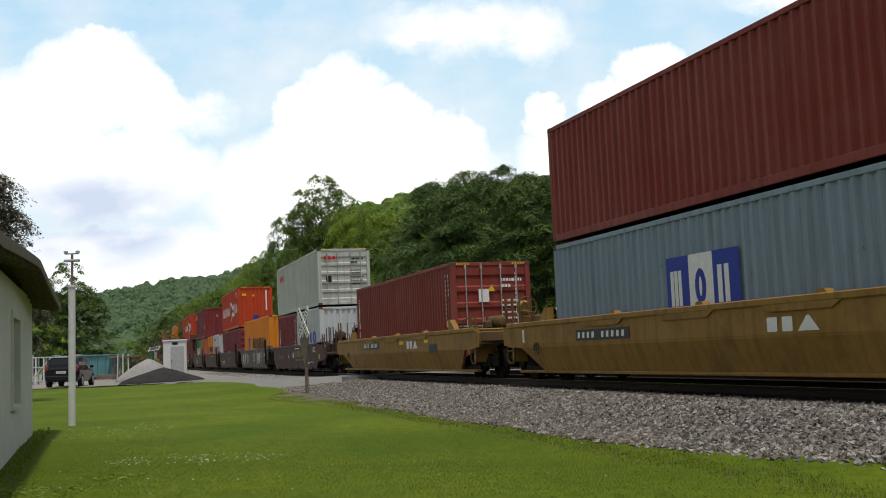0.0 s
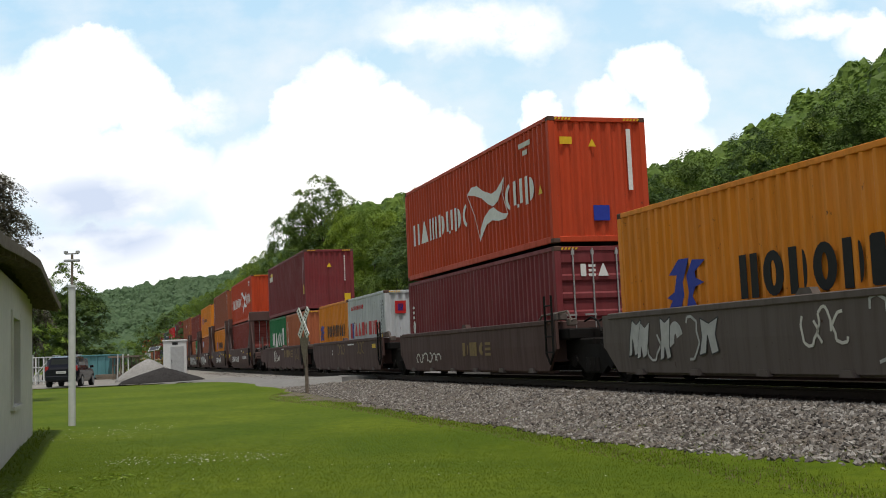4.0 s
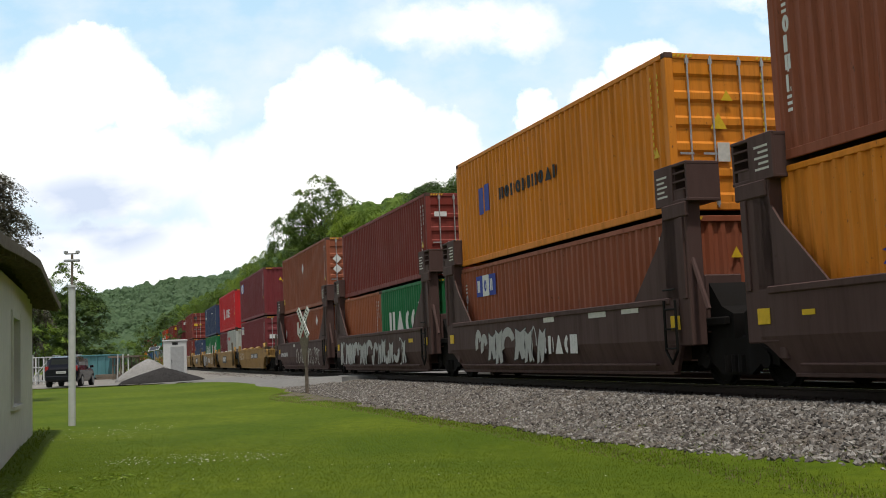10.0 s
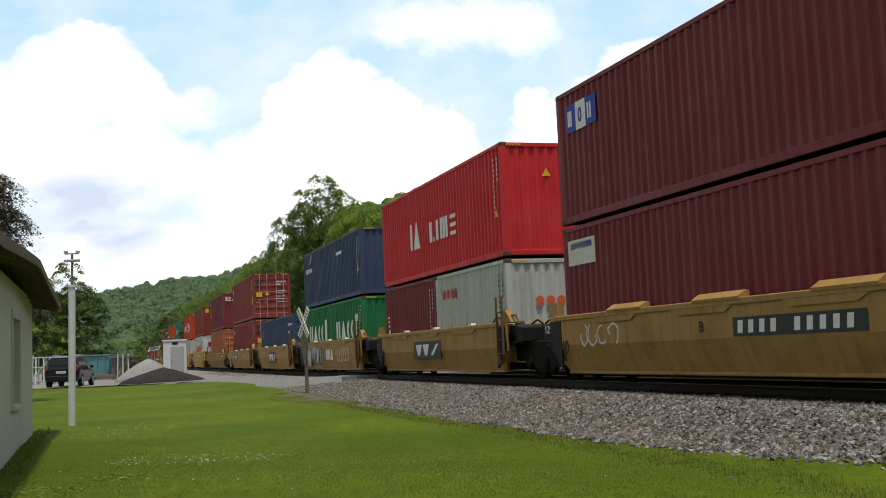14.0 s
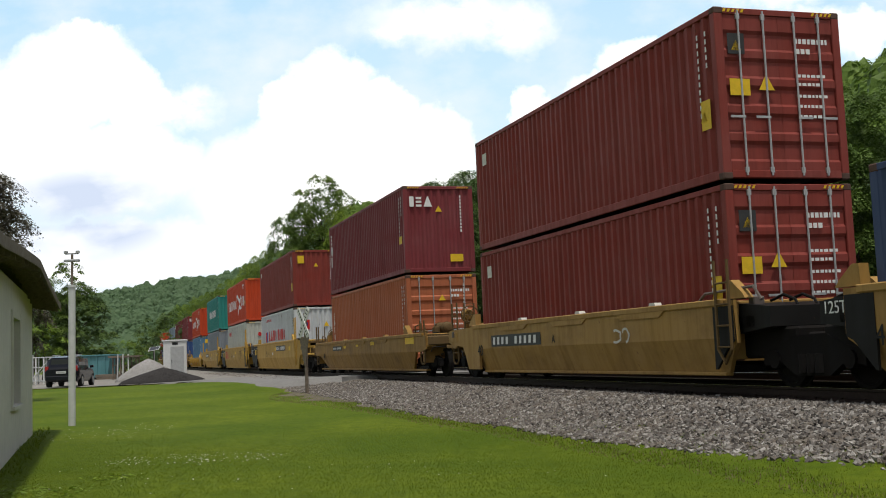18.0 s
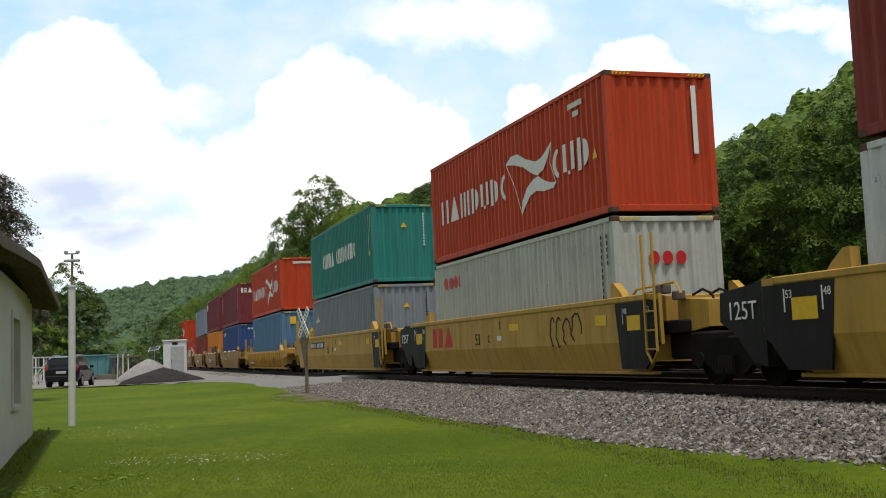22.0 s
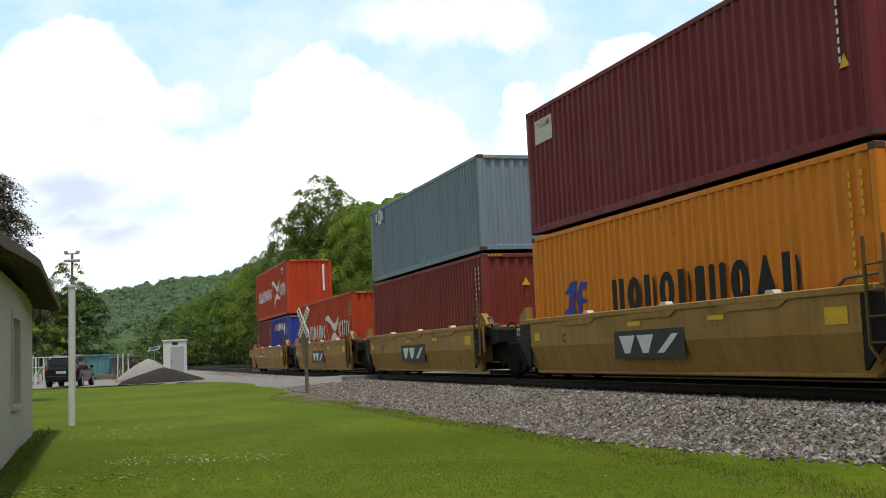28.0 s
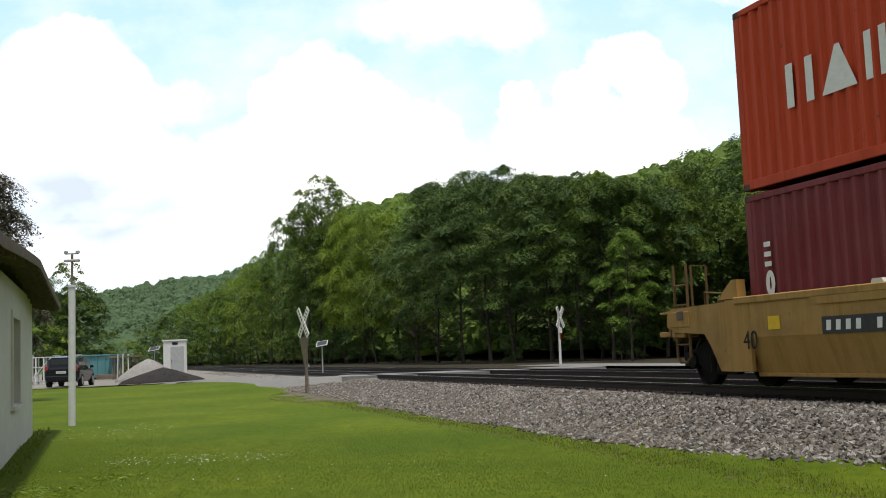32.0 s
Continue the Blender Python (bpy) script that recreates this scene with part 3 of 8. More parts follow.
def door_text(colour="white"):
    def go(c, L, H):
        mb = MB()
        rng = random.Random(int(L * 10 + H * 100))
        for r, (v, wd) in enumerate(((0.80, 0.62), (0.74, 0.3), (0.60, 0.5), (0.55, 0.45), (0.48, 0.55), (0.42, 0.5), (0.36, 0.4))):
            u = 0.30
            while u < 0.30 + wd:
                a = 0.04 + 0.05 * rng.random()
                s = 0.085 if r < 2 else 0.05
                mb.prism([(u, v * H), (u + a, v * H), (u + a, v * H + s), (u, v * H + s)], "z", 0, 0.0025)
                u += a + 0.025
        plate(c, "door_lettering", mb, colour, "rows of small pale characters", L / 2)["kind"] = "stuff"
    return go


def ribbon(mb, pts, w):
    """A flat stroke along points."""
    for (a, b), (a2, b2) in zip(pts, pts[1:]):
        d = math.hypot(a2 - a, b2 - b) or 1
        nx, ny = -(b2 - b) / d * w / 2, (a2 - a) / d * w / 2
        mb.prism([(a - nx, b - ny), (a2 - nx, b2 - ny), (a2 + nx, b2 + ny), (a + nx, b + ny)], "z", 0, 0.003)
    return mb


def bow_tie(u, v, w, h):
    """White pennant of two curved wings with a dark red field between."""
    def go(c, L, H):
        upper = [(-1.0, 0.72), (-0.75, 0.92), (-0.45, 0.90), (-0.1, 0.62), (0.3, 0.42), (0.55, 0.46), (0.78, 0.64), (0.95, 0.80), (0.82, 0.42), (0.62, 0.10), (0.36, -0.02), (0.12, 0.12), (-0.2, 0.40), (-0.6, 0.60)]
        lower = [(-0.38, -1.05), (-0.32, -0.62), (-0.1, -0.26), (0.18, -0.08), (0.38, -0.05), (0.58, -0.22), (0.82, -0.36), (1.08, -0.42), (0.95, -0.56), (0.62, -0.56), (0.28, -0.46), (0.0, -0.55), (-0.22, -0.82)]
        for pts in (upper, lower):
            plate(c, "pennant_wing", MB().prism([(u + a * w, v + q * h) for a, q in pts], "z", 0.0015, 0.004), "white", "white wing of the pennant mark")
        for pts in ([(-0.98, 0.70), (-0.62, -0.1), (-0.36, -1.0)], [(0.94, 0.76), (0.86, 0.2), (1.06, -0.44)]):
            plate(c, "pennant_line", ribbon(MB(), [(u + a * w, v + q * h) for a, q in pts], 0.022), "white", "thin white outline of the pennant")
    return go


def hs_marks(shift=0.0, size=0.66, v=1.06, low=False):
    lab = "tall white letter shape"
    mk = [name_row(-4.95 + shift, v, size, "2wzdndc", "white", lab, 5.6, 0.15), bow_tie(2.0 + shift, v + 0.30, 1.5, 0.78), name_row(3.45 + shift, v + 0.02, size * 1.02, "cnd", "white", lab, 2.1, 0.15)]
    if not low:
        mk += [rect(4.2, 4.95, 2.46, 2.58, "cream", "sticker"), rect(4.45, 4.75, 2.26, 2.38, "cream", "sticker"), rect(0.72, 0.83, 1.2, 2.62, "white", "code_strip", "white vertical code strip", "end"), triangle(5.45, 1.2, 0.24)]
    return mk


def hl_marks(e0, e1, u, span, v, size):
    def swirl(c, L, H):
        w, h = e1 - e0, size * 1.3
        z = v - 0.1
        left = [(0.02, 0.0), (0.34, 0.0), (0.46, 0.30), (0.44, 0.55), (0.62, 1.0), (0.36, 1.0), (0.10, 0.72), (0.30, 0.70), (0.22, 0.38), (0.02, 0.28), (0.16, 0.22)]
        right = [(0.50, 0.0), (0.80, 0.0), (0.66, 0.26), (0.74, 0.44), (0.96, 0.50), (0.76, 0.60), (0.74, 0.72), (1.0, 0.92), (0.70, 0.96), (0.54, 0.66), (0.58, 0.34)]
        for shape in (left, right):
            plate(c, "emblem_stroke", MB().prism([(e0 + w * a, z + h * b) for a, b in shape], "z", 0, 0.003), "blue", "blue leaning emblem stroke")
    return [swirl, name_row(u, v, size, "2ododtiiowd", "black", "tall black letter shape", span, 0.22), codes("yellow")]


# ---- well cars ----
def wheelset():
    mb = MB()
    for q in (-1, 1):
        k = 24
        prof = [(0.655, 0.44), (0.66, 0.475), (0.685, 0.475), (0.70, 0.445), (0.79, 0.435), (0.80, 0.38), (0.76, 0.36), (0.745, 0.16), (0.79, 0.14), (0.80, 0.08)]
        mb.loft([[(r * math.cos(6.283 * j / k), q * y, r * math.sin(6.283 * j / k)) for j in range(k)] for y, r in prof])
    mb.tube((0, -1.0, 0), (0, 1.0, 0), 0.08, 10)
    return mb


def side_frame():
    mb = MB()
    mb.prism([(-1.22, 0.34), (-1.22, 0.56), (-0.75, 0.66), (-0.40, 0.80), (0.40, 0.80), (0.75, 0.66), (1.22, 0.56), (1.22, 0.34), (0.80, 0.42), (0.42, 0.20), (-0.42, 0.20), (-0.80, 0.42)], "y", -1.06, -0.93)
    for x in (-0.9, 0.9):
        mb.tube((x, -1.10, 0.44), (x, -0.9, 0.44), 0.14, 12)
    return mb


def truck(u, x):
    t = part("truck", shared("truck", lambda: MB().box(-0.25, 0.25, -0.92, 0.92, 0.50, 0.84, 0.03)), PAINT["iron"], u, "grimy iron truck", Matrix.Translation((x, 0, 0)))
    for k in (Matrix.Identity(4), Matrix.Rotation(math.pi, 4, "Z")):
        part("side_frame", shared("side_frame", side_frame), PAINT["iron"], t, m=k)
        for i in (-0.2, 0.0, 0.2):
            part("spring", shared("spring", lambda: MB().tube((0, -0.99, 0.24), (0, -0.99, 0.52), 0.075, 8)), PAINT["iron"], t, m=k @ Matrix.Translation((i, -0.075, 0.0)))
    for a in (-0.9, 0.9):
        part("wheelset", shared("wheelset", wheelset), PAINT["iron"], t, "worn steel wheels on an axle", Matrix.Translation((a, 0, 0.436)))
    return t


TOPZ = {"single": 1.36, "tan5": 1.42, "brown5": 1.36, "bulk5": 1.53, "long": 1.66, "rib": 1.18}


def side_outline(kind, hl, top):
    """The side sill seen from the side: (x, z) points."""
    bot = 0.24
    if kind == "five":
        return [(-hl + 0.55, bot), (hl - 0.55, bot), (hl - 0.10, 0.66), (hl, 0.72), (hl, top - 0.02), (-hl, top - 0.02), (-hl, 0.72), (-hl + 0.10, 0.66)]
    if kind == "single":
        return [(-hl + 2.1, bot), (hl - 2.1, bot), (hl - 1.15, 0.78), (hl - 0.4, 0.80), (hl, 0.86), (hl, top - 0.08), (hl - 1.6, top), (-hl + 1.6, top), (-hl, top - 0.08), (-hl, 0.86), (-hl + 0.4, 0.80), (-hl + 1.15, 0.78)]
    return [(-hl + 0.9, bot), (hl - 0.9, bot), (hl - 0.2, 0.7), (hl, 0.75), (hl, top), (-hl, top), (-hl, 0.75), (-hl + 0.2, 0.7)]


OUT = 1.46


def well_car(style, paint, hl, label, first, last, marks=()):
    """One well unit: x along, near side at -y, origin on the rail tops below the middle of its well."""
    u = new("well_car")
    tagged(u, label, "rail car", "units of the train")
    p = PAINT[paint]
    kind = {"tan5": "five", "brown5": "five", "bulk5": "five", "single": "single", "rib": "single", "long": "long"}[style]
    tz = TOPZ[style]
    out = side_outline(kind, hl, tz)
    near, turn = Matrix.Identity(4), Matrix.Rotation(math.pi, 4, "Z")

    lean = 0.03 if style == "brown5" else 0.20

    def sill():
        mb = MB()
        lo = lambda q: [(x, (-OUT + lean * max(0.0, (0.80 - z) / 0.56) + q), z) for x, z in out]
        # the panel leans in below a crease
        ring_in, ring_out = lo(0.07), lo(0.0)
        mb.loft([ring_in, ring_out], caps=False)
        for q in (0.0, 0.07):
            up = [(x, z) for x, z in out if z > 0.8]
            dn = [(x, z) for x, z in out if z <= 0.8]
            hx = max(x for x, z in out)
            mid = [(-hx, 0.80), (hx, 0.80)]
            if kind == "single":
                mid = [(-hx, 0.861), (hx, 0.861)]
            mb.poly([(-hx, -OUT + q, mid[0][1])] + [(hx, -OUT + q, mid[0][1])] + [(x, -OUT + q, z) for x, z in up if z > 0.9])
            mb.poly([(hx, -OUT + q, mid[0][1]), (-hx, -OUT + q, mid[0][1])] + [(x, -OUT + lean * max(0.0, (0.80 - z) / 0.56) + q, z) for x, z in sorted(dn, key=lambda t: t[0]) if z <= 0.8])
        return mb
    for k in (near, turn):
        sd = part("side_sill", shared(("side_sill", style, hl), sill), p, u, m=k)
        part("top_chord", shared(("top_chord", style, hl), lambda: MB().box(-hl + 0.3, hl - 0.3, -OUT - 0.035, -OUT + 0.13, tz - 0.10, tz + 0.012, 0.015)), p, sd)
        part("bottom_flange", shared(("bottom_flange", style, hl), lambda: MB().box(-hl + 0.6, hl - 0.6, -OUT + 0.16, -OUT + 0.30, 0.19, 0.25, 0.01)), p, sd)
        if style == "rib":
            for i in range(19):
                x = -hl + 2.2 + i * (2 * hl - 4.4) / 18
                part("rib", shared("rib", lambda: MB().prism([(-OUT - 0.10, 1.08), (-OUT + 0.02, 1.08), (-OUT + 0.10, 0.28), (-OUT + 0.0, 0.28)], "x", -0.03, 0.03)), p, sd, m=Matrix.Translation((x, 0, 0)))
        if style == "bulk5":
            part("ledge", shared(("ledge", style), lambda: MB().box(-hl + 1.0, hl - 0.9, -OUT - 0.03, -OUT + 0.06, 0.36, 0.40, 0.008)), p, sd)
        if style == "brown5":
            for i in range(6):
                part("lug", shared("sill_lug", lambda: MB().prism([(-0.16, 0.20), (0.16, 0.20), (0.11, 0.30), (-0.11, 0.30)], "y", -OUT - 0.025, -OUT + 0.08)), PAINT["bgrey"], sd, m=Matrix.Translation((-5.0 + i * 2.0, 0, 0)))
            part("guide", shared("brown_guide", lambda: MB().prism([(-0.22, tz), (0.22, tz), (0.14, tz + 0.11), (-0.10, tz + 0.11)], "y", -OUT, -OUT + 0.14)), p, sd, m=Matrix.Translation((0.15, 0, 0)))
        if style in ("tan5", "single"):
            for i in (-1, 0, 1):
                part("stiffener", shared(("stiffener", style), lambda: MB().prism([(-1.1, tz - 0.03), (-0.75, tz - 0.20), (0.75, tz - 0.20), (1.1, tz - 0.03)], "y", -OUT - 0.028, -OUT + 0.02)), p, sd, m=Matrix.Translation((i * 3.3, 0, 0)))
                # tan5 guides: sun on tan paint is put into a cream colour
                part("guide", shared(("guide", style), lambda: MB().prism([(-0.14, tz), (0.14, tz), (0.08, tz + 0.07), (-0.10, tz + 0.07)], "y", -OUT + 0.0, -OUT + 0.14)), MARK["cream"] if style == "tan5" else p, sd, "worn bright container guide", Matrix.Translation((i * 3.3 + 0.5, 0, 0)))
    part("well_floor", shared(("well_floor", hl), lambda: MB().box(-hl + 0.7, hl - 0.7, -1.17, -0.95, 0.24, 0.345).box(-hl + 0.7, hl - 0.7, 0.95, 1.17, 0.24, 0.345).box(-6.0, -5.4, -0.95, 0.95, 0.24, 0.345).box(5.4, 6.0, -0.95, 0.95, 0.24, 0.345).box(-0.4, 0.4, -0.95, 0.95, 0.24, 0.345)), PAINT["black"], u)
    for sx in (1, -1):
        k = Matrix.Identity(4) if sx > 0 else turn
        ends = (first if sx > 0 else last)
        endp = PAINT["charcoal"] if style == "long" else p
        part("end_bulkhead", shared(("end_bulkhead", style, hl), lambda: MB().box(hl - 0.55, hl - 0.38, -1.40, 1.40, 0.45, tz - 0.02, 0.02)), p, u, m=k)
        part("end_platform", shared(("end_platform", style, hl, ends), lambda: platform(hl, ends, kind)), PAINT["iron"] if kind != "single" and not ends else (p if style in ("brown5", "bulk5", "rib") else PAINT["grime"]), u, m=k)
        if style in ("long", "tan5") and not ends:
            wide = 1.75 if style == "long" else 0.62
            for q in (-1, 1):
                part("end_cladding", shared(("end_cladding", style, q), lambda: MB().prism([(hl - wide, tz - 0.11), (hl - 0.02, tz - 0.11), (hl - 0.02, 0.76), (hl - 0.16, 0.70), (hl - 0.58, 0.30), (hl - wide * 0.84 - 0.1, 0.30)], "y", q * OUT - 0.012 if q < 0 else q * OUT - 0.03, q * OUT + 0.03 if q < 0 else q * OUT + 0.012)), PAINT["charcoal"], u, "charcoal end panel", k)
            if style == "long" and sx < 0:
                part("joint_box", shared("long_joint", lambda: MB().prism([(hl - 0.03, tz - 0.02), (hl + 1.20, tz - 0.14), (hl + 1.24, 1.06), (hl + 0.80, 0.84), (hl + 0.35, 0.42), (hl - 0.03, 0.34)], "y", -OUT + 0.005, OUT - 0.005)), PAINT["charcoal"], u, "charcoal joint casting", k)
                for xx, word in ((-hl + 0.55, "53"), (-hl + 1.45, "48")):
                    car_text(word, xx + 0.05, 1.34, 0.17, "white")(u, hl, kind)
                    car_rect(xx, xx + 0.035, 1.14, 1.48, "white", "length_mark")(u, hl, kind)
                car_plate(MB().prism([(-hl + 0.75, 1.02), (-hl + 1.35, 1.02), (-hl + 1.35, 1.34), (-hl + 0.75, 1.34)], "z", 0.004, 0.012), u, "sticker", "yellow")
            elif style == "long":
                part("joint_box", shared("short_joint", lambda: MB().prism([(hl - 0.1, tz - 0.10), (hl + 0.95, tz - 0.18), (hl + 0.95, 1.02), (hl - 0.1, 0.90)], "y", -1.02, 1.02)), p, u, "yellow joint casting", k)
                for xx, word in ((hl - 1.45, "48"), (hl - 0.55, "53")):
                    car_text(word, xx + 0.05, 1.34, 0.15, "white")(u, hl, kind)
                    car_rect(xx, xx + 0.035, 1.14, 1.46, "white", "length_mark")(u, hl, kind)
                car_plate(MB().prism([(hl - 1.25, 1.02), (hl - 0.72, 1.02), (hl - 0.72, 1.30), (hl - 1.25, 1.30)], "z", 0.004, 0.012), u, "sticker", "yellow")
            else:
                part("joint_box", shared(("joint_box", style), lambda: MB().prism([(hl - 0.1, tz - 0.08), (hl + 0.75, tz - 0.16), (hl + 0.75, 0.95), (hl - 0.1, 0.86)], "y", -1.30, 1.30)), PAINT["charcoal"], u, "charcoal joint casting", k)
            if sx < 0:
                cu = bpy.data.curves.new("stencil", "FONT")
                cu.body, cu.size, cu.extrude = "125T", 0.40 if style == "long" else 0.25, 0.002
                cu.materials.append(MARK["white"])
                tx = new("stencil", cu)
                tx.parent = u
                tx.matrix_basis = Matrix.Translation((-hl - 0.98 if style == "long" else -hl - 0.68, -OUT - 0.018 if style == "long" else -1.304, 1.08)) @ Matrix.Rotation(math.pi / 2, 4, "X")
        if kind != "single" and not ends:
            # added solid black box stands in for the darkness of the open joint
            part("drawbar_housing", shared(("drawbar_housing", style, hl), lambda: MB().box(hl - 0.45, hl + 1.05, -1.05, 1.05, 0.46, 0.94, 0.04) if style != "bulk5" else MB().prism([(hl - 0.45, 0.46), (hl + 0.9, 0.46), (hl + 1.05, 0.62), (hl + 1.05, 1.20), (hl + 0.7, 1.34), (hl + 0.35, 1.75), (hl - 0.45, 1.75)], "y", -1.05, 1.05).box(hl - 0.2, hl + 0.95, -1.16, -1.05, 1.02, 1.16, 0.02).box(hl + 0.1, hl + 0.22, -1.14, -1.05, 0.5, 1.6, 0.02)), PAINT["iron"], u, "grimy black drawbar housing", k)
        if style in ("tan5", "long", "rib", "single"):
            for q in (-1, 1):
                part("end_guide", shared(("end_guide", style, q), lambda: MB().prism([(6.2, tz), (6.75, tz), (6.65, tz + 0.10), (6.36, tz + 0.30), (6.22, tz + 0.30)], "y", *sorted((q * 1.40, q * 1.24)))), PAINT["yellow"] if style == "long" else p, u, "triangular container guide", k)
        if style == "bulk5":
            for q in (-1, 1):
                part("tower", shared(("tower", q, ends, sx), lambda: tower(hl, q, (0.0 if sx > 0 else 0.75) if ends else 0.42)), p, u, m=k)
            if ends and sx > 0:
                part("cross_head", shared("cross_head", lambda: MB().box(hl - 0.62, hl - 0.02, -1.42, 1.42, 3.25, 3.85, 0.04)), p, u, m=k)
            else:
                for q in (-1, 1):
                    hd = part("tower_head", shared(("tower_head", q), lambda: tower_head(hl, q)), p, u, m=k)
                    for i in range(3):
                        part("rib", shared(("head_rib", q), lambda: MB().box(hl + 0.04, hl + 0.45, *sorted((q * 1.45, q * 1.41)), 3.36, 3.39)), p, hd, m=Matrix.Translation((0, 0, 0.15 * i)))
                    part("bracket", shared(("head_bracket", q), lambda: MB().box(hl - 0.40, hl + 0.44, *sorted((q * 1.475, q * 1.40)), 2.90, 3.16, 0.02)), p, hd)
                    part("strut", shared(("head_strut", q), lambda: MB().box(hl + 0.16, hl + 0.30, *sorted((q * 1.475, q * 1.38)), 1.5, 2.9, 0.01)), p, hd)
            for q in (-1, 1):
                for i in range(5):
                    part("text_bar", shared(("text_bar", i % 2), lambda: MB().box(hl - 0.52, hl - 0.16 - 0.1 * (i % 2), -1.464, -1.461, 0, 0.035)), MARK["cream"], u, m=(k if q < 0 else k @ Matrix.Diagonal((1, -1, 1, 1))) @ Matrix.Translation((0, 0, 3.3 + i * 0.085)))
            for q in (-1, 1):
                part("reflector", shared("reflector", lambda: MB().box(hl - 0.30, hl + 0.02, -1.474, -1.462, 0.98, 1.22, 0.003)), MARK["yellow"], u, "yellow reflector", k if q < 0 else k @ Matrix.Diagonal((1, -1, 1, 1)))
            part("brace", shared(("brace", hl), lambda: MB().tube((hl - 0.1, -1.35, 3.1), (hl + 0.75, -1.32, 1.3), 0.045, 6)), p, u, m=k)
        lad = None if (style in ("tan5", "single", "rib", "brown5") and ends) else part("ladder", shared(("ladder", style, hl), lambda: ladder(hl, {"tan5": 2.05, "long": 2.75, "bulk5": 1.5, "brown5": 1.9}.get(style, 1.9))), PAINT["yellow"] if style == "long" else (PAINT["grime"] if style == "tan5" else PAINT["black"]), u, m=k)
        for i in range(4 if lad else 0):
            part("rung", shared(("rung", hl), lambda: MB().tube((hl - 0.42, -OUT - 0.06, 0), (hl - 0.02, -OUT - 0.06, 0), 0.018, 6)), lad.material_slots[0].material, lad, m=Matrix.Translation((0, 0, 0.66 + i * 0.34)))
        if ends and style in ("tan5", "long", "brown5"):
            far = hl + (1.75 if style == "long" else 1.9)
            skirt = [(far, 0.70), (far - 0.35, 0.62), (hl + 0.5, 0.56), (hl + 0.15, 0.55), (hl - 0.25, 0.25), (hl - 0.7, 0.25)] if style == "brown5" else [(far, 1.02), (far - 0.35, 0.93), (hl + 0.66, 0.88), (hl + 0.46, 0.66), (hl + 0.20, 0.27), (hl - 0.7, 0.27)]
            for q in (-1, 1):
                part("end_body", shared(("end_body", style, q), lambda: MB().prism([(hl - 0.7, tz - 0.03), (far - 0.12, tz - 0.08), (far, tz - 0.2)] + skirt, "y", *sorted((q * (OUT + 0.004), q * (OUT - 0.06))))), p, u, "end body with a sloping lower edge", k)
                pl = part("end_plate", shared(("end_plate", style, q), lambda: MB().box(far - 0.78, far - 0.10, *sorted((q * (OUT + 0.004), q * (OUT + 0.022))), 1.02, tz - 0.14, 0.006)), p, u, "bolted plate on the end body", k)
                part("latch_box", shared(("latch_box", style, q), lambda: MB().box(far - 0.60, far - 0.42, *sorted((q * (OUT + 0.022), q * (OUT + 0.05))), 1.14, 1.30, 0.01)), PAINT["bgrey"], pl, "dark latch box")
                part("end_step", shared(("end_step", style, q), lambda: MB().box(far + 0.02, far + 0.42, *sorted((q * 1.40, q * 1.02)), 0.86, 0.95, 0.012).box(far + 0.06, far + 0.40, *sorted((q * 1.38, q * 1.02)), 1.26, 1.30, 0.008).tube((far + 0.38, q * 1.2, 0.9), (far + 0.38, q * 1.2, 1.28), 0.02, 6).box(far - 0.06, far + 0.1, *sorted((q * 1.3, q * 0.9)), 0.84, 1.30, 0.02)), p, u, "step and crossover board at the end", k)
            part("walkway", shared(("walkway", style), lambda: MB().box(hl - 0.35, far - 0.55, -OUT + 0.02, -OUT + 0.36, tz + 0.035, tz + 0.06, 0.006).box(hl - 0.2, hl - 0.12, -OUT + 0.06, -OUT + 0.3, tz - 0.2, tz + 0.035).box(far - 0.8, far - 0.72, -OUT + 0.06, -OUT + 0.3, tz - 0.2, tz + 0.035)), PAINT["bgrey"], u, "dark walkway plate on brackets", k)
            part("end_deck", shared(("end_deck", style), lambda: MB().box(hl - 0.3, far - 0.02, -OUT + 0.07, OUT - 0.07, tz - 0.22, tz - 0.13, 0.01)), PAINT["iron" if style == "brown5" else "grime"], u, "grimy end deck", k)
        if ends:
            e = hl + (0.9 if kind == "five" else (0.6 if kind == "long" else -0.9))
            end_gear(u, k, hl, e, kind, style, p, sx > 0)
            part("coupler", shared(("coupler", hl, kind), lambda: MB().box(hl + 0.2, hl + 2.0 if kind == "five" else hl + 0.75, -0.16, 0.16, 0.70, 1.0, 0.03)), PAINT["iron"], u, m=k)
        elif style in ("tan5", "long", "brown5"):
            joint_gear(u, k, hl, tz, p, style)
    # trucks: one at the rear joint, and one in front where this unit leads its car
    spots = {"five": (7.86, 7.5), "long": (9.94, 9.3), "single": (0, hl - 1.15)}[kind]
    if kind == "single":
        places = [spots[1], -spots[1]]
    else:
        places = ([spots[1] + 0.25] if first else []) + ([-spots[1] - (-0.15 if style == "tan5" else 0.25)] if last else [-spots[0]])
    for x in places:
        truck(u, x)
    for mk in marks:
        mk(u, hl, kind)
    return u


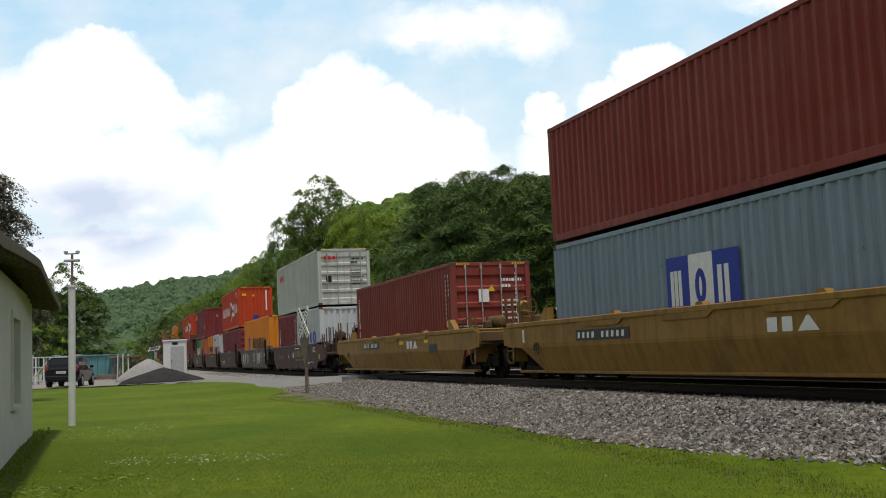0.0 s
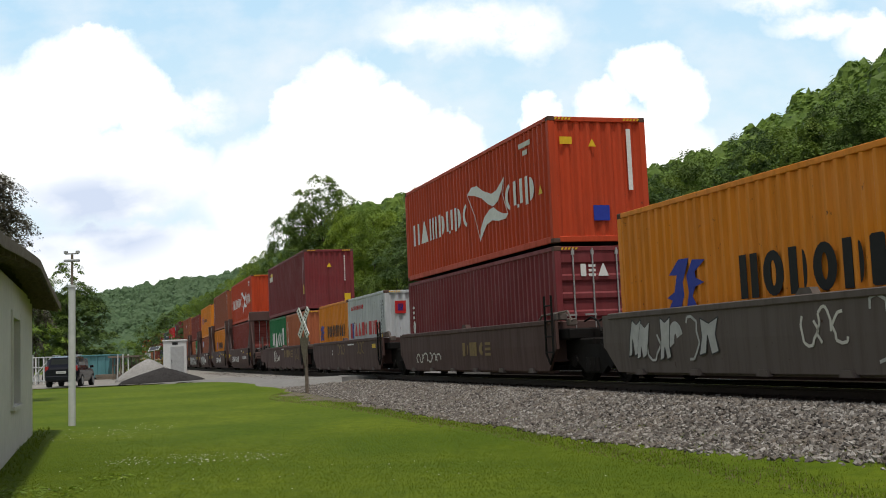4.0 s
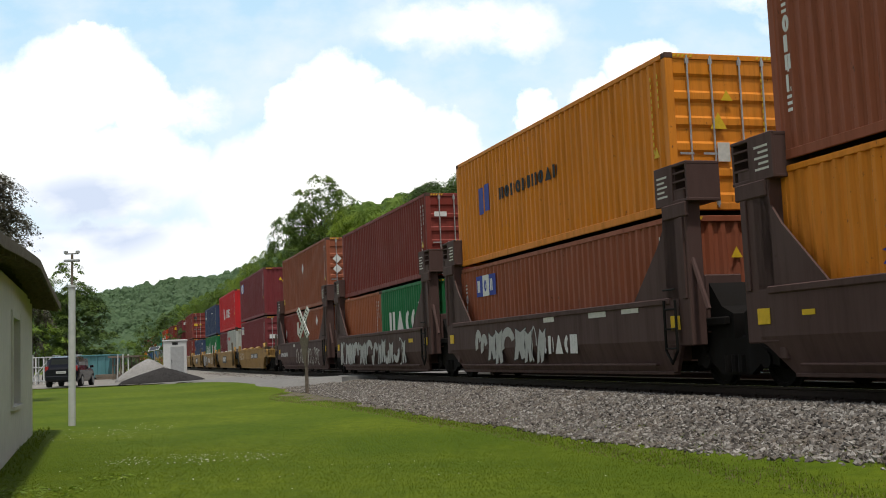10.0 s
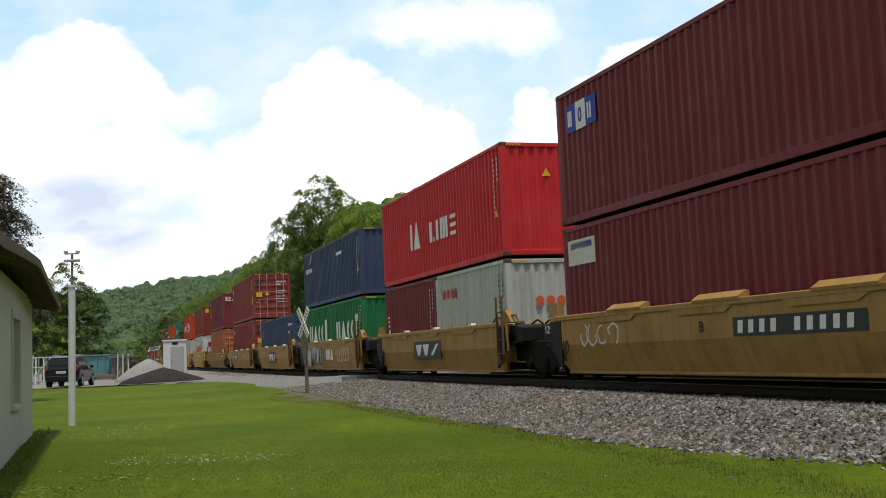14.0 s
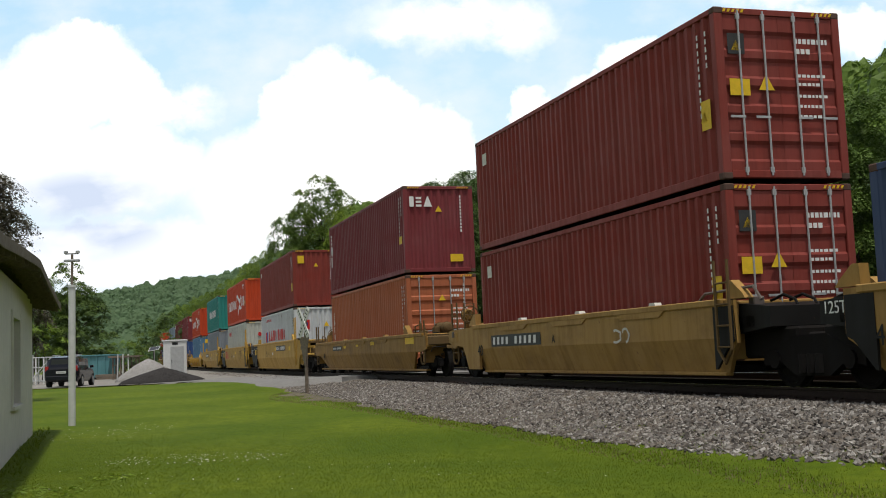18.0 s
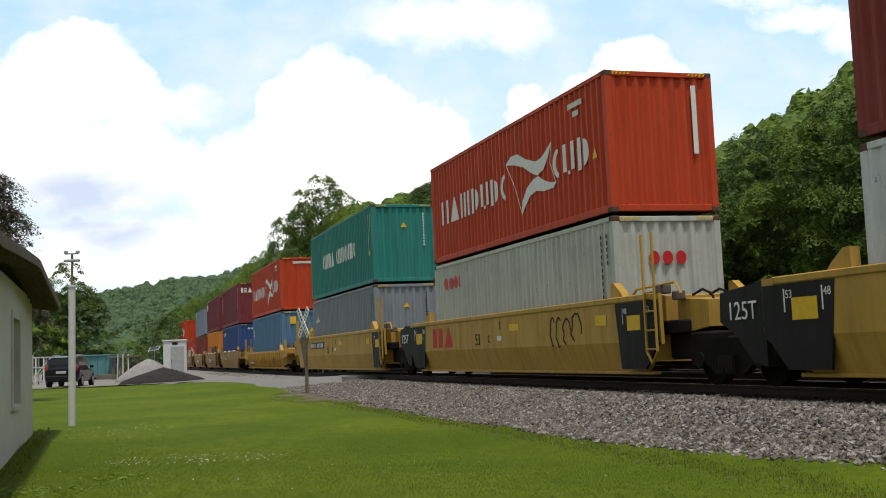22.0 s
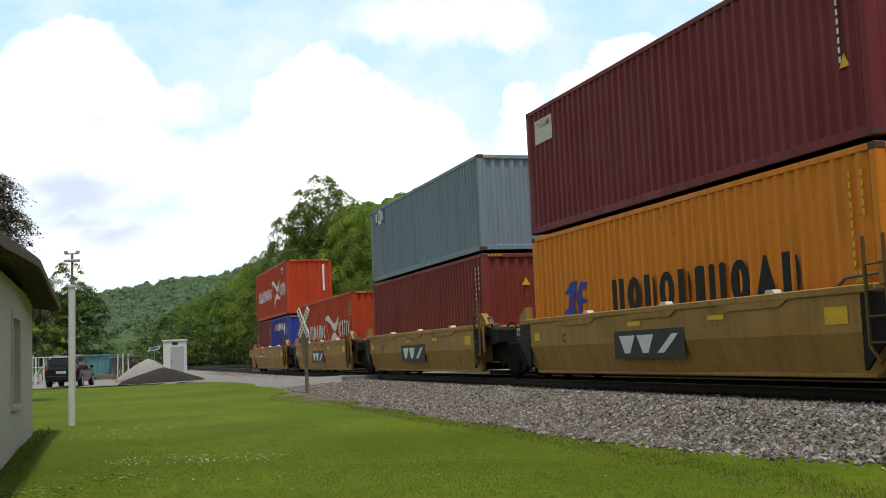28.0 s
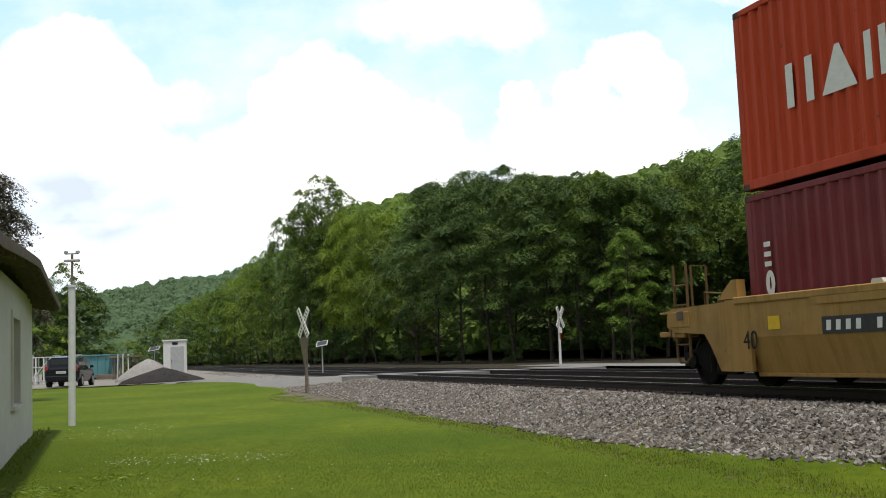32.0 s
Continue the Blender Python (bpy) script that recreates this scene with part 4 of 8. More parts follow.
def drum(a, b, r):
    """A tank with domed ends and two bands, lying along y at x = z = 0."""
    k = 18
    prof = [(a, 0.0), (a + 0.01, r * 0.55), (a + 0.05, r * 0.88), (a + 0.11, r), (a + 0.2, r), (a + 0.2, r + 0.012), (a + 0.25, r + 0.012), (a + 0.25, r), (b - 0.25, r), (b - 0.25, r + 0.012), (b - 0.2, r + 0.012), (b - 0.2, r), (b - 0.11, r), (b - 0.05, r * 0.88), (b - 0.01, r * 0.55), (b, 0.0)]
    return MB().loft([[(q * math.cos(6.283 * j / k), y, q * math.sin(6.283 * j / k)) for j in range(k)] for y, q in prof], caps=False)


def grating(x0, x1, z):
    mb = MB()
    for i in range(26):
        mb.box(x0, x1, -1.3 + 0.1 * i, -1.265 + 0.1 * i, z, z + 0.042)
    return mb


def end_gear(u, k, hl, e, kind, style, p, lead):
    """What stands on the coupler end of a car: ladders, hand brake, air tank, valves, hoses, levers."""
    dirty = PAINT["iron"] if style in ("brown5", "bulk5") else PAINT["grime"]
    rails = p if style in ("rib", "long") else (PAINT["grime"] if style in ("tan5", "single") else PAINT["bgrey"])
    deck = 1.26 if kind == "single" else 1.18
    far = hl + (0.12 if kind == "single" else 1.9)
    top = 1.75 if lead else (2.5 if style in ("long", "rib") else 2.1)
    for q in (-1, 1):
        x0 = e + (0.15 if lead else 0.35)
        lad = part("step_ladder", shared(("step_ladder", hl, q, lead), lambda: MB().pipe([(x0, q * 1.40, top), (x0, q * 1.40, 0.50), (x0 + 0.10, q * 1.40, 0.42), (x0 + 0.34, q * 1.40, 0.42), (x0 + 0.44, q * 1.40, 0.50), (x0 + 0.44, q * 1.40, top)], 0.028, (0, 1, 0))), rails, u, "side ladder of bent bar", k)
        for i in range(3 if lead else 4):
            part("rung", shared(("end_rung", hl, q, lead), lambda: MB().tube((x0, q * 1.40, 0), (x0 + 0.44, q * 1.40, 0), 0.02, 6)), rails, lad, m=Matrix.Translation((0, 0, 0.72 + 0.34 * i)))
        if not lead:
            if style == "long":
                part("corner_post", shared(("corner_post", hl, q), lambda: MB().box(x0 - 0.10, x0 - 0.02, *sorted((q * 1.36, q * 1.44)), 0.92, top + 0.06, 0.012)), rails, u, "tall angle post", k)
            part("handhold", shared(("inner_post", hl, q), lambda: MB().pipe([(x0 + 0.5, q * 1.02, deck), (x0 + 0.5, q * 1.02, top), (x0 + 0.5, q * 0.72, top), (x0 + 0.5, q * 0.72, deck)], 0.022, (1, 0, 0))), rails, u, "tall bent handhold", k)
        part("handrail", shared(("handrail", hl, q, lead), lambda: MB().pipe([(e - 0.75, q * 1.30, deck - 0.04), (e - 0.75, q * 1.30, deck + 0.34), (e - 0.05, q * 1.30, deck + 0.40), (e - 0.05, q * 1.30, deck - 0.04)], 0.02, (0, 1, 0))), rails, u, m=k)
        part("sill_box", shared(("sill_box", hl, q), lambda: MB().box(far - 0.50, far - 0.06, *sorted((q * 1.42, q * 1.12)), deck - 0.34, deck - 0.02, 0.02).box(far - 0.38, far - 0.20, *sorted((q * 1.45, q * 1.42)), deck - 0.26, deck - 0.12, 0.006)), p if style != "bulk5" else dirty, u, "corner casting of the end sill", k)
    if style == "brown5":
        part("tank_cradle", shared(("tank_cradle", hl), lambda: MB().box(e - 0.78, e - 0.68, -0.68, -0.30, deck - 0.05, deck + 0.36, 0.01).box(e + 0.02, e + 0.12, -0.68, -0.30, deck - 0.05, deck + 0.36, 0.01)), dirty, u, "dark cradle under the air tank", k)
        for i, (dx, y, zt) in enumerate(((0.30, -1.12, 2.05), (0.62, -1.30, 2.0), (0.95, -0.95, 1.9), (0.72, 0.2, 2.1))):
            part("handhold", shared(("brown_post", hl, i), lambda: MB().pipe([(e + dx, y, deck - 0.1), (e + dx, y, zt), (e + dx + 0.12, y + 0.16, zt), (e + dx + 0.12, y + 0.16, deck - 0.1)], 0.026, (0, 1, 0))), rails if i % 2 else p, u, "bent brown handhold", k)
    part("deck_grating", shared(("deck_grating", hl, kind), lambda: grating(far - 0.62, far - 0.06, deck + 0.003)), rails, u, "open steel walkway grating", k)["kind"] = "stuff"
    part("cut_lever", shared(("cut_lever", hl), lambda: MB().pipe([(far + 0.06, -1.35, 0.78), (far + 0.06, -1.28, 0.92), (far + 0.06, -0.2, 0.95), (far + 0.06, 0.05, 1.04)], 0.016, (1, 0, 0))), PAINT["iron"], u, "uncoupling lever", k)
    for y in (-0.42, 0.42):
        part("air_hose", shared(("air_hose", hl, y), lambda: MB().pipe([(far - 0.1, y, 0.86), (far + 0.10, y, 0.84), (far + 0.24, y, 0.70), (far + 0.30, y, 0.52), (far + 0.42, y, 0.42), (far + 0.58, y, 0.46)], 0.028, (0, 1, 0))), PAINT["black"], u, "rubber air hose", k)
    for i, (y, w, h) in enumerate(((-1.12, 0.16, 0.20), (-0.78, 0.20, 0.30), (0.30, 0.24, 0.22), (0.86, 0.18, 0.30))):
        part("valve", shared(("valve", hl, i), lambda: MB().box(e - 0.42 + 0.12 * i, e - 0.18 + 0.12 * i, y - w / 2, y + w / 2, deck + 0.0, deck + h, 0.03).tube((e - 0.30 + 0.12 * i, y, deck + h), (e - 0.30 + 0.12 * i, y, deck + h + 0.09), 0.035, 8)), dirty, u, "grimy valve body", k)
    for i in range(4):
        part("pipe", shared(("pipe", hl, i), lambda: MB().pipe([(hl - 0.5, -0.9 + 0.5 * i, deck + 0.10), (e - 0.1, -0.9 + 0.5 * i, deck + 0.10), (e + 0.12, -0.9 + 0.5 * i, deck + 0.02), (e + 0.16, -0.9 + 0.5 * i, deck - 0.36)], 0.022, (0, 1, 0))), PAINT["iron"], u, m=k)
    part("brake_rod", shared(("brake_rod", hl), lambda: MB().tube((hl - 2.2, -0.95, 0.62), (far - 0.3, -0.85, 0.70), 0.022, 6).tube((hl - 2.0, -1.15, 0.40), (far - 0.5, -1.10, 0.50), 0.018, 6)), PAINT["iron"], u, m=k)
    if lead:
        z = deck + 0.62
        part("air_tank", shared(("air_tank", hl), lambda: drum(-0.62, 0.62, 0.17)), p if style == "brown5" else dirty, u, "air tank lying on the deck", k @ Matrix.Translation((e - 0.32, -0.50, deck + (0.50 if style == "brown5" else 0.26))) @ Matrix.Rotation(math.pi / 2, 4, "Z"))
        part("brake_housing", shared(("brake_housing", hl), lambda: MB().tube((e + 0.10, 0.20, z), (e + 0.24, 0.20, z), 0.20, 16, 0.15).box(e + 0.04, e + 0.12, 0.06, 0.34, deck, z + 0.12, 0.02)), p if style in ("rib", "single") else dirty, u, "round hand brake housing on a stand", k)
        bw = part("brake_wheel", shared(("brake_wheel", hl), lambda: wheel_ring(e + 0.30, 0.20, z)), dirty, u, m=k)
        for i in range(3):
            a = i * 1.047
            part("spoke", shared(("spoke", hl, i), lambda: MB().tube((e + 0.30, 0.20 - 0.27 * math.cos(a), z - 0.27 * math.sin(a)), (e + 0.30, 0.20 + 0.27 * math.cos(a), z + 0.27 * math.sin(a)), 0.013, 5)), dirty, bw)


def joint_gear(u, k, hl, tz, p, style):
    """Bars and hoses over the joint between two units of one car."""
    part("top_bar", shared(("top_bar", style, hl), lambda: MB().pipe([(hl - 1.3, -1.30, tz + 0.02), (hl - 1.1, -1.30, tz + 0.13), (hl + 0.35, -1.30, tz + 0.17), (hl + 0.55, -1.30, tz - 0.05)], 0.026, (0, 1, 0))), PAINT["bgrey"] if style != "long" else p, u, "hand bar over the joint", k)
    for y in (-0.7, -0.35, 0.5):
        part("joint_hose", shared(("joint_hose", style, hl, y), lambda: MB().pipe([(hl - 0.1, y, tz - 0.05), (hl + 0.25, y, tz + 0.03), (hl + 0.55, y, tz - 0.06), (hl + 0.72, y, tz - 0.30)], 0.024, (0, 1, 0))), PAINT["black"], u, "black air hose", k)
    part("bracket", shared(("bracket", style, hl), lambda: MB().box(hl - 0.34, hl - 0.14, -1.36, -1.10, tz - 0.01, tz + 0.16, 0.02).box(hl + 0.05, hl + 0.22, -1.22, -1.02, tz - 0.14, tz + 0.02, 0.02)), PAINT["bgrey"], u, m=k)


def platform(hl, ends, kind):
    mb = MB()
    if kind == "single":
        mb.box(hl - 1.9, hl - 0.1, -1.35, 1.35, 1.12, 1.20, 0.02)
        mb.box(hl - 0.16, hl + 0.12, -1.40, 1.40, 0.98, 1.26, 0.03)
        mb.box(hl - 1.7, hl + 0.1, -0.35, 0.35, 0.72, 1.1)
    else:
        far = hl + (1.9 if ends else 0.62)
        mb.box(hl - 0.4, far, -0.55, 0.55, 0.80, 1.06, 0.03)
        mb.box(hl - 0.4, hl + 0.35, -1.30, 1.30, 0.92, 1.16, 0.03)
        if ends:
            mb.box(hl + 0.3, far - 0.1, -1.32, 1.32, 1.12, 1.18, 0.01)
            mb.box(far - 0.25, far, -1.38, 1.38, 0.78, 1.2, 0.03)
    return mb


def tower(hl, q, out):
    mb = MB()
    y0, y1 = sorted((q * 1.44, q * 1.14))
    mb.prism([(hl - 1.75, 1.50), (hl - 0.02, 1.50), (hl - 0.02, 3.4), (hl - 0.42, 3.4), (hl - 0.46, 2.75), (hl - 0.70, 2.45)], "y", *((y0, y0 + 0.04) if q < 0 else (y1 - 0.04, y1)))
    mb.box(hl - 0.45, hl - 0.05 + out, y0, y1, 0.7, 3.4, 0.02)
    if out:
        mb.box(hl - 0.1, hl + out - 0.08, *sorted((q * 1.12, q * 0.4)), 0.9, 1.9, 0.02)
    return mb


def tower_head(hl, q):
    """Head of a bulkhead tower: plates round an open cell."""
    y = lambda a, b: sorted((q * a, q * b))
    mb = MB().box(hl - 0.62, hl + 0.02, *y(1.46, 1.40), 3.15, 3.85, 0.01)
    mb.box(hl - 0.62, hl + 0.50, *y(1.455, 0.80), 3.79, 3.845, 0.01).box(hl - 0.62, hl + 0.50, *y(1.455, 0.80), 3.155, 3.21, 0.01)
    mb.box(hl - 0.615, hl - 0.55, *y(1.41, 0.805), 3.2, 3.8).box(hl + 0.0, hl + 0.05, *y(1.41, 0.805), 3.2, 3.8)
    return mb.box(hl + 0.44, hl + 0.495, *y(1.44, 0.805), 3.2, 3.8).box(hl - 0.56, hl + 0.45, *y(0.86, 0.81), 3.2, 3.8)


def ladder(hl, top):
    """The two stringers of a side ladder, joined at the foot."""
    y = -OUT - 0.06
    return MB().pipe([(hl - 0.42, y, top), (hl - 0.42, y, 0.62), (hl - 0.22, y, 0.40), (hl - 0.02, y, 0.62), (hl - 0.02, y, top)], 0.028, (0, 1, 0))


def wheel_ring(x, y, z):
    k = 20
    return MB().pipe([(x, y + 0.28 * math.cos(2 * math.pi * i / k), z + 0.28 * math.sin(2 * math.pi * i / k)) for i in range(k)], 0.02, (1, 0, 0), 6, True)


def car_plate(mb, u, name, colour, label=""):
    m = Matrix.Translation((0, -OUT - 0.006, 0)) @ Matrix.Rotation(math.pi / 2, 4, "X")
    return part(name, mb, MARK[colour], u, label, m)


def car_rect(a, b, lo, hi, colour, name="sticker", label=""):
    return lambda u, hl, kind: car_plate(MB().prism([(a, lo), (b, lo), (b, hi), (a, hi)], "z", 0, 0.006), u, name, colour, label)


def car_board(a, b, lo, hi):
    """A dark board with a row of pale bars for its number."""
    def go(u, hl, kind):
        car_plate(MB().prism([(a, lo), (b, lo), (b, hi), (a, hi)], "z", 0, 0.006), u, "number_board", "plate", "dark board with pale number bars")
        n = 10
        w = (b - a) * 0.92 / n
        bar = shared(("number_bar", round(w, 4), hi - lo), lambda: MB().prism([(0, 0.05), (w * 0.46, 0.05), (w * 0.54, hi - lo - 0.05), (w * 0.07, hi - lo - 0.05)], "z", 0.006, 0.009))
        for i in range(n):
            if i != 4:
                part("number_bar", bar, MARK["white"], u, "pale number bar", Matrix.Translation((a + (b - a) * 0.04 + i * w, -OUT - 0.006, lo)) @ Matrix.Rotation(math.pi / 2, 4, "X"))
    return go


def covers(tz):
    """Three long hinged guide covers on the near top chord."""
    def go(u, hl, kind):
        for i in (-1, 0, 1):
            part("guide_cover", shared(("guide_cover", tz), lambda: MB().prism([(-OUT - 0.05, tz - 0.02), (-OUT + 0.16, tz + 0.015), (-OUT + 0.16, tz + 0.11), (-OUT + 0.10, tz + 0.13), (-OUT - 0.06, tz + 0.03)], "x", -0.72, 0.72)), PAINT["tan"], u, "long hinged guide cover", Matrix.Translation((i * 3.3 + 0.5, 0, 0)))
    return go


def car_word(u0, v, size, pattern, colour, label, weight=0.24, span=0.0):
    def go(u, hl, kind):
        f = Matrix.Translation((0, -OUT - 0.006, 0)) @ Matrix.Rotation(math.pi / 2, 4, "X")
        glyph_row(lambda me, k, mat, lab: part("letter_shape", me, mat, u, lab, f @ k), u0, v, size, pattern, MARK[colour], label, span, weight)
    return go


def car_text(text, x, z, size, colour):
    """Readable stencilling in the built-in font."""
    def go(u, hl, kind):
        cu = bpy.data.curves.new("stencil", "FONT")
        cu.body, cu.size, cu.extrude = text, size, 0.002
        cu.materials.append(MARK[colour])
        ob = new("stencil", cu)
        ob.parent = u
        ob.matrix_basis = Matrix.Translation((x, -OUT - 0.012, z)) @ Matrix.Rotation(math.pi / 2, 4, "X")
    return go


def graffiti(a, b, lo, hi, seed, colour="graffiti", fill=0.5):
    """Sprayed shapes: leaning slabs with notches, fat bows and loose loops, no letters."""
    def go(u, hl, kind):
        rng = random.Random(seed)
        fat, rim = MB(), MB()
        x, h = a, hi - lo
        while x < b - 0.2:
            w = rng.uniform(0.34, 0.62) * (1.5 if fill > 0.7 and rng.random() < 0.3 else 1.0)
            lean, z0, z1 = rng.uniform(-0.12, 0.2), lo + rng.uniform(0, 0.12) * h, hi - rng.uniform(0, 0.18) * h
            if rng.random() < fill:
                if rng.random() < 0.6:
                    m, q = rng.uniform(0.3, 0.6), rng.uniform(0.25, 0.45)
                    pts = [(x, z0), (x + w * 0.36, z0 + 0.05 * h), (x + w * 0.48, z0 + h * q), (x + w * 0.66, z0 + 0.02 * h), (x + w * 1.02, z0 + 0.08 * h), (x + w * 0.86 + lean, z0 + (z1 - z0) * m), (x + w * 1.05 + lean, z1), (x + w * 0.55 + lean, z1 - 0.12 * h), (x + w * 0.1 + lean, z1), (x + w * 0.18, z0 + (z1 - z0) * 0.5)]
                    fat.prism(pts, "z", 0.0, 0.004 + 0.002 * rng.random())
                    ribbon(rim, pts + pts[:1], 0.022)
                else:
                    arc(fat, x + w * 0.5 + lean * 0.5, (z0 + z1) / 2, w * 0.56, (z1 - z0) * 0.5, min(0.22, w * 0.45), *((20, 200) if rng.random() < 0.5 else (200, 380)), 12)
            else:
                k = 12
                tilt = rng.uniform(0, 6.28)
                pts = [(x + w * 0.5 + w * 0.55 * math.cos(6.283 * i / k + tilt) * (0.75 + 0.25 * math.sin(3 * i)), (z0 + z1) / 2 + (z1 - z0) * 0.5 * math.sin(6.283 * i / k + tilt)) for i in range(k - 3)]
                ribbon(fat, pts, 0.045)
            x += w * 0.92
        car_plate(fat, u, "graffiti", colour, "sprayed pale graffiti shapes")["kind"] = "stuff"
        if rim.v:
            part("graffiti_rim", rim, MARK["plate"], u, "thin dark rims of the sprayed shapes", Matrix.Translation((0, -OUT - 0.0085, 0)) @ Matrix.Rotation(math.pi / 2, 4, "X"))["kind"] = "stuff"
    return go


def logo_board(a, b, lo, hi):
    """Dark board with three broad pale shapes."""
    def go(u, hl, kind):
        w, h = b - a, hi - lo
        car_plate(MB().prism([(a, lo), (b, lo), (b, hi), (a, hi)], "z", 0, 0.006), u, "logo_board", "plate", "dark board with broad pale shapes")
        for i in range(2):
            x = a + w * (0.08 + 0.27 * i)
            car_plate(MB().prism([(x + w * 0.08, lo + h * 0.18), (x + w * 0.16, lo + h * 0.18), (x + w * 0.24, hi - h * 0.18), (x, hi - h * 0.18)], "z", 0.006, 0.009), u, "logo_shape", "white")
        x = a + w * 0.64
        car_plate(MB().prism([(x, lo + h * 0.18), (x + w * 0.09, lo + h * 0.18), (x + w * 0.29, hi - h * 0.18), (x + w * 0.20, hi - h * 0.18)], "z", 0.006, 0.009), u, "logo_shape", "white")
    return go

# ---- ground ----
_ts = S[::2]
_tx, _ty, _tdx, _tdy = TX[::2], TY[::2], DX[::2], DY[::2]


def rel_track(P):
    """s along the track and lat towards the camera's side, for an array of x, y."""
    P = np.asarray(P, float)
    s, lat = np.empty(len(P)), np.empty(len(P))
    for a in range(0, len(P), 4000):
        q = P[a:a + 4000]
        d2 = (q[:, :1] - _tx) ** 2 + (q[:, 1:2] - _ty) ** 2
        i = d2.argmin(1)
        ex, ey = q[:, 0] - _tx[i], q[:, 1] - _ty[i]
        s[a:a + 4000] = _ts[i] + ex * _tdx[i] + ey * _tdy[i]
        lat[a:a + 4000] = ex * _tdy[i] - ey * _tdx[i]
    return s, lat


def smooth(t):
    t = np.clip(t, 0, 1)
    return t * t * (3 - 2 * t)


# the skyline of the wooded hills: bearing x / y against its slope, and how far away the crest is
BEAR = [-0.9, -0.40, -0.305, -0.244, -0.186, -0.12, -0.081, -0.02, 0.01, 0.137, 0.198, 0.2755, 0.339, 0.407, 0.6, 1.2]
RISE = [0.05, 0.060, 0.0655, 0.0738, 0.078, 0.107, 0.134, 0.146, 0.145, 0.154, 0.160, 0.182, 0.2205, 0.258, 0.32, 0.33]
CREST = [800, 720, 700, 700, 640, 500, 430, 420, 400, 270, 255, 240, 230, 220, 210, 200]
FOOT = [420, 380, 360, 340, 300, 220, 190, 170, 150, 120, 110, 100, 96, 92, 90, 90]


def hill_z(P, trees=8.0):
    t = P[:, 0] / np.maximum(P[:, 1], 1.0)
    rise, crest, foot = (np.interp(t, BEAR, v) for v in (RISE, CREST, FOOT))
    top = np.maximum(rise * crest - trees, 4.0)
    r = P[:, 1]
    z = top * smooth((r - foot) / (crest - foot))
    back = np.clip((r - crest) / 600.0, 0, 1)
    return np.where(r > 60, z * (1 - 0.6 * back), 0.0)


def height(P):
    """The height of the ground anywhere."""
    P = np.asarray(P, float)
    s, lat = rel_track(P)
    t = smooth((P[:, 1] - 18.0) / 36.0)
    lawn = -0.68 + 0.27 * t
    lawn += 0.025 * np.sin(P[:, 0] * 0.9 + 1.3) * np.sin(P[:, 1] * 0.7) * (P[:, 1] < 60)
    toe = np.where(s > -11, 3.9, 3.9 + 7.0 * smooth((-11 - s) / 8.0))
    near = -0.20 + (lawn + 0.20) * smooth((lat - 1.55) / (toe - 1.55)) ** 0.8
    far = -0.20 - 0.05 * smooth((-lat - 12.0) / 10.0)
    z = np.where(lat > 0, near, far)
    return z + hill_z(P) * (lat < -14) + hill_z(P) * ((lat >= -14) & (P[:, 1] > 170)) * smooth((P[:, 1] - 170) / 120)


def graded(lo, hi, fine_lo, fine_hi, step, grow=1.22):
    xs = list(np.arange(fine_lo, fine_hi + 1e-6, step))
    d = step
    while xs[-1] < hi:
        d *= grow
        xs.append(xs[-1] + d)
    d = step
    while xs[0] > lo:
        d *= grow
        xs.insert(0, xs[0] - d)
    return np.array(xs)


gx = graded(-1500, 1500, -30, 30, 0.75)
gy = graded(-600, 2400, 6, 70, 0.75, 1.12)
GX, GY = np.meshgrid(gx, gy)
GP = np.stack([GX.ravel(), GY.ravel()], 1)
GV = np.concatenate([GP, height(GP)[:, None]], 1)
nx_, ny_ = len(gx), len(gy)
gi = (np.arange(ny_ - 1)[:, None] * nx_ + np.arange(nx_ - 1)).ravel()
ground = sheet("ground", GV, np.stack([gi, gi + 1, gi + 1 + nx_, gi + nx_], 1), M["grass"], True)
tagged(ground, "mown green lawn running on under the woods and hills", "ground", kind="structure")


def strip(name, s0, s1, edges, mat, lift, step=1.0):
    """A sheet that follows the track between lateral edges, laid on the ground."""
    ss = np.arange(s0, s1 + 1e-6, step)
    pts = []
    for s in ss:
        for e in edges:
            v = on_track(s, e)
            pts.append((v.x, v.y))
    P = np.array(pts)
    z = height(P) + lift
    k = len(edges)
    f = [(i * k + j, i * k + j + 1, (i + 1) * k + j + 1, (i + 1) * k + j) for i in range(len(ss) - 1) for j in range(k - 1)]
    return sheet(name, np.concatenate([P, z[:, None]], 1), f, mat, True)


def toe_at(s):
    """How far the crushed stone reaches towards the lawn; the lawn has grown in at the near end."""
    return np.interp(s, [-30, 14.5, 17.5, 19, 21, 26], [3.95, 3.95, 3.72, 3.38, 3.0, 2.85])


# sheet below the loose stones carries their gap shade in its dark colour
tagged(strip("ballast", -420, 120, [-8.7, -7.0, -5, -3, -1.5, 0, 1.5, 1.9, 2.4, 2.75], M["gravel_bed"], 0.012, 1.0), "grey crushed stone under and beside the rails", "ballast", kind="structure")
# where the lawn ends: the near border of the yard and of the road
LAWN_X = [-60, -22, -16.2, -13.5, -10.4, -8.5, -6.5, -4.6]
LAWN_Y = [62, 60.2, 60.1, 58.7, 57.4, 53.5, 48.5, 44.6]


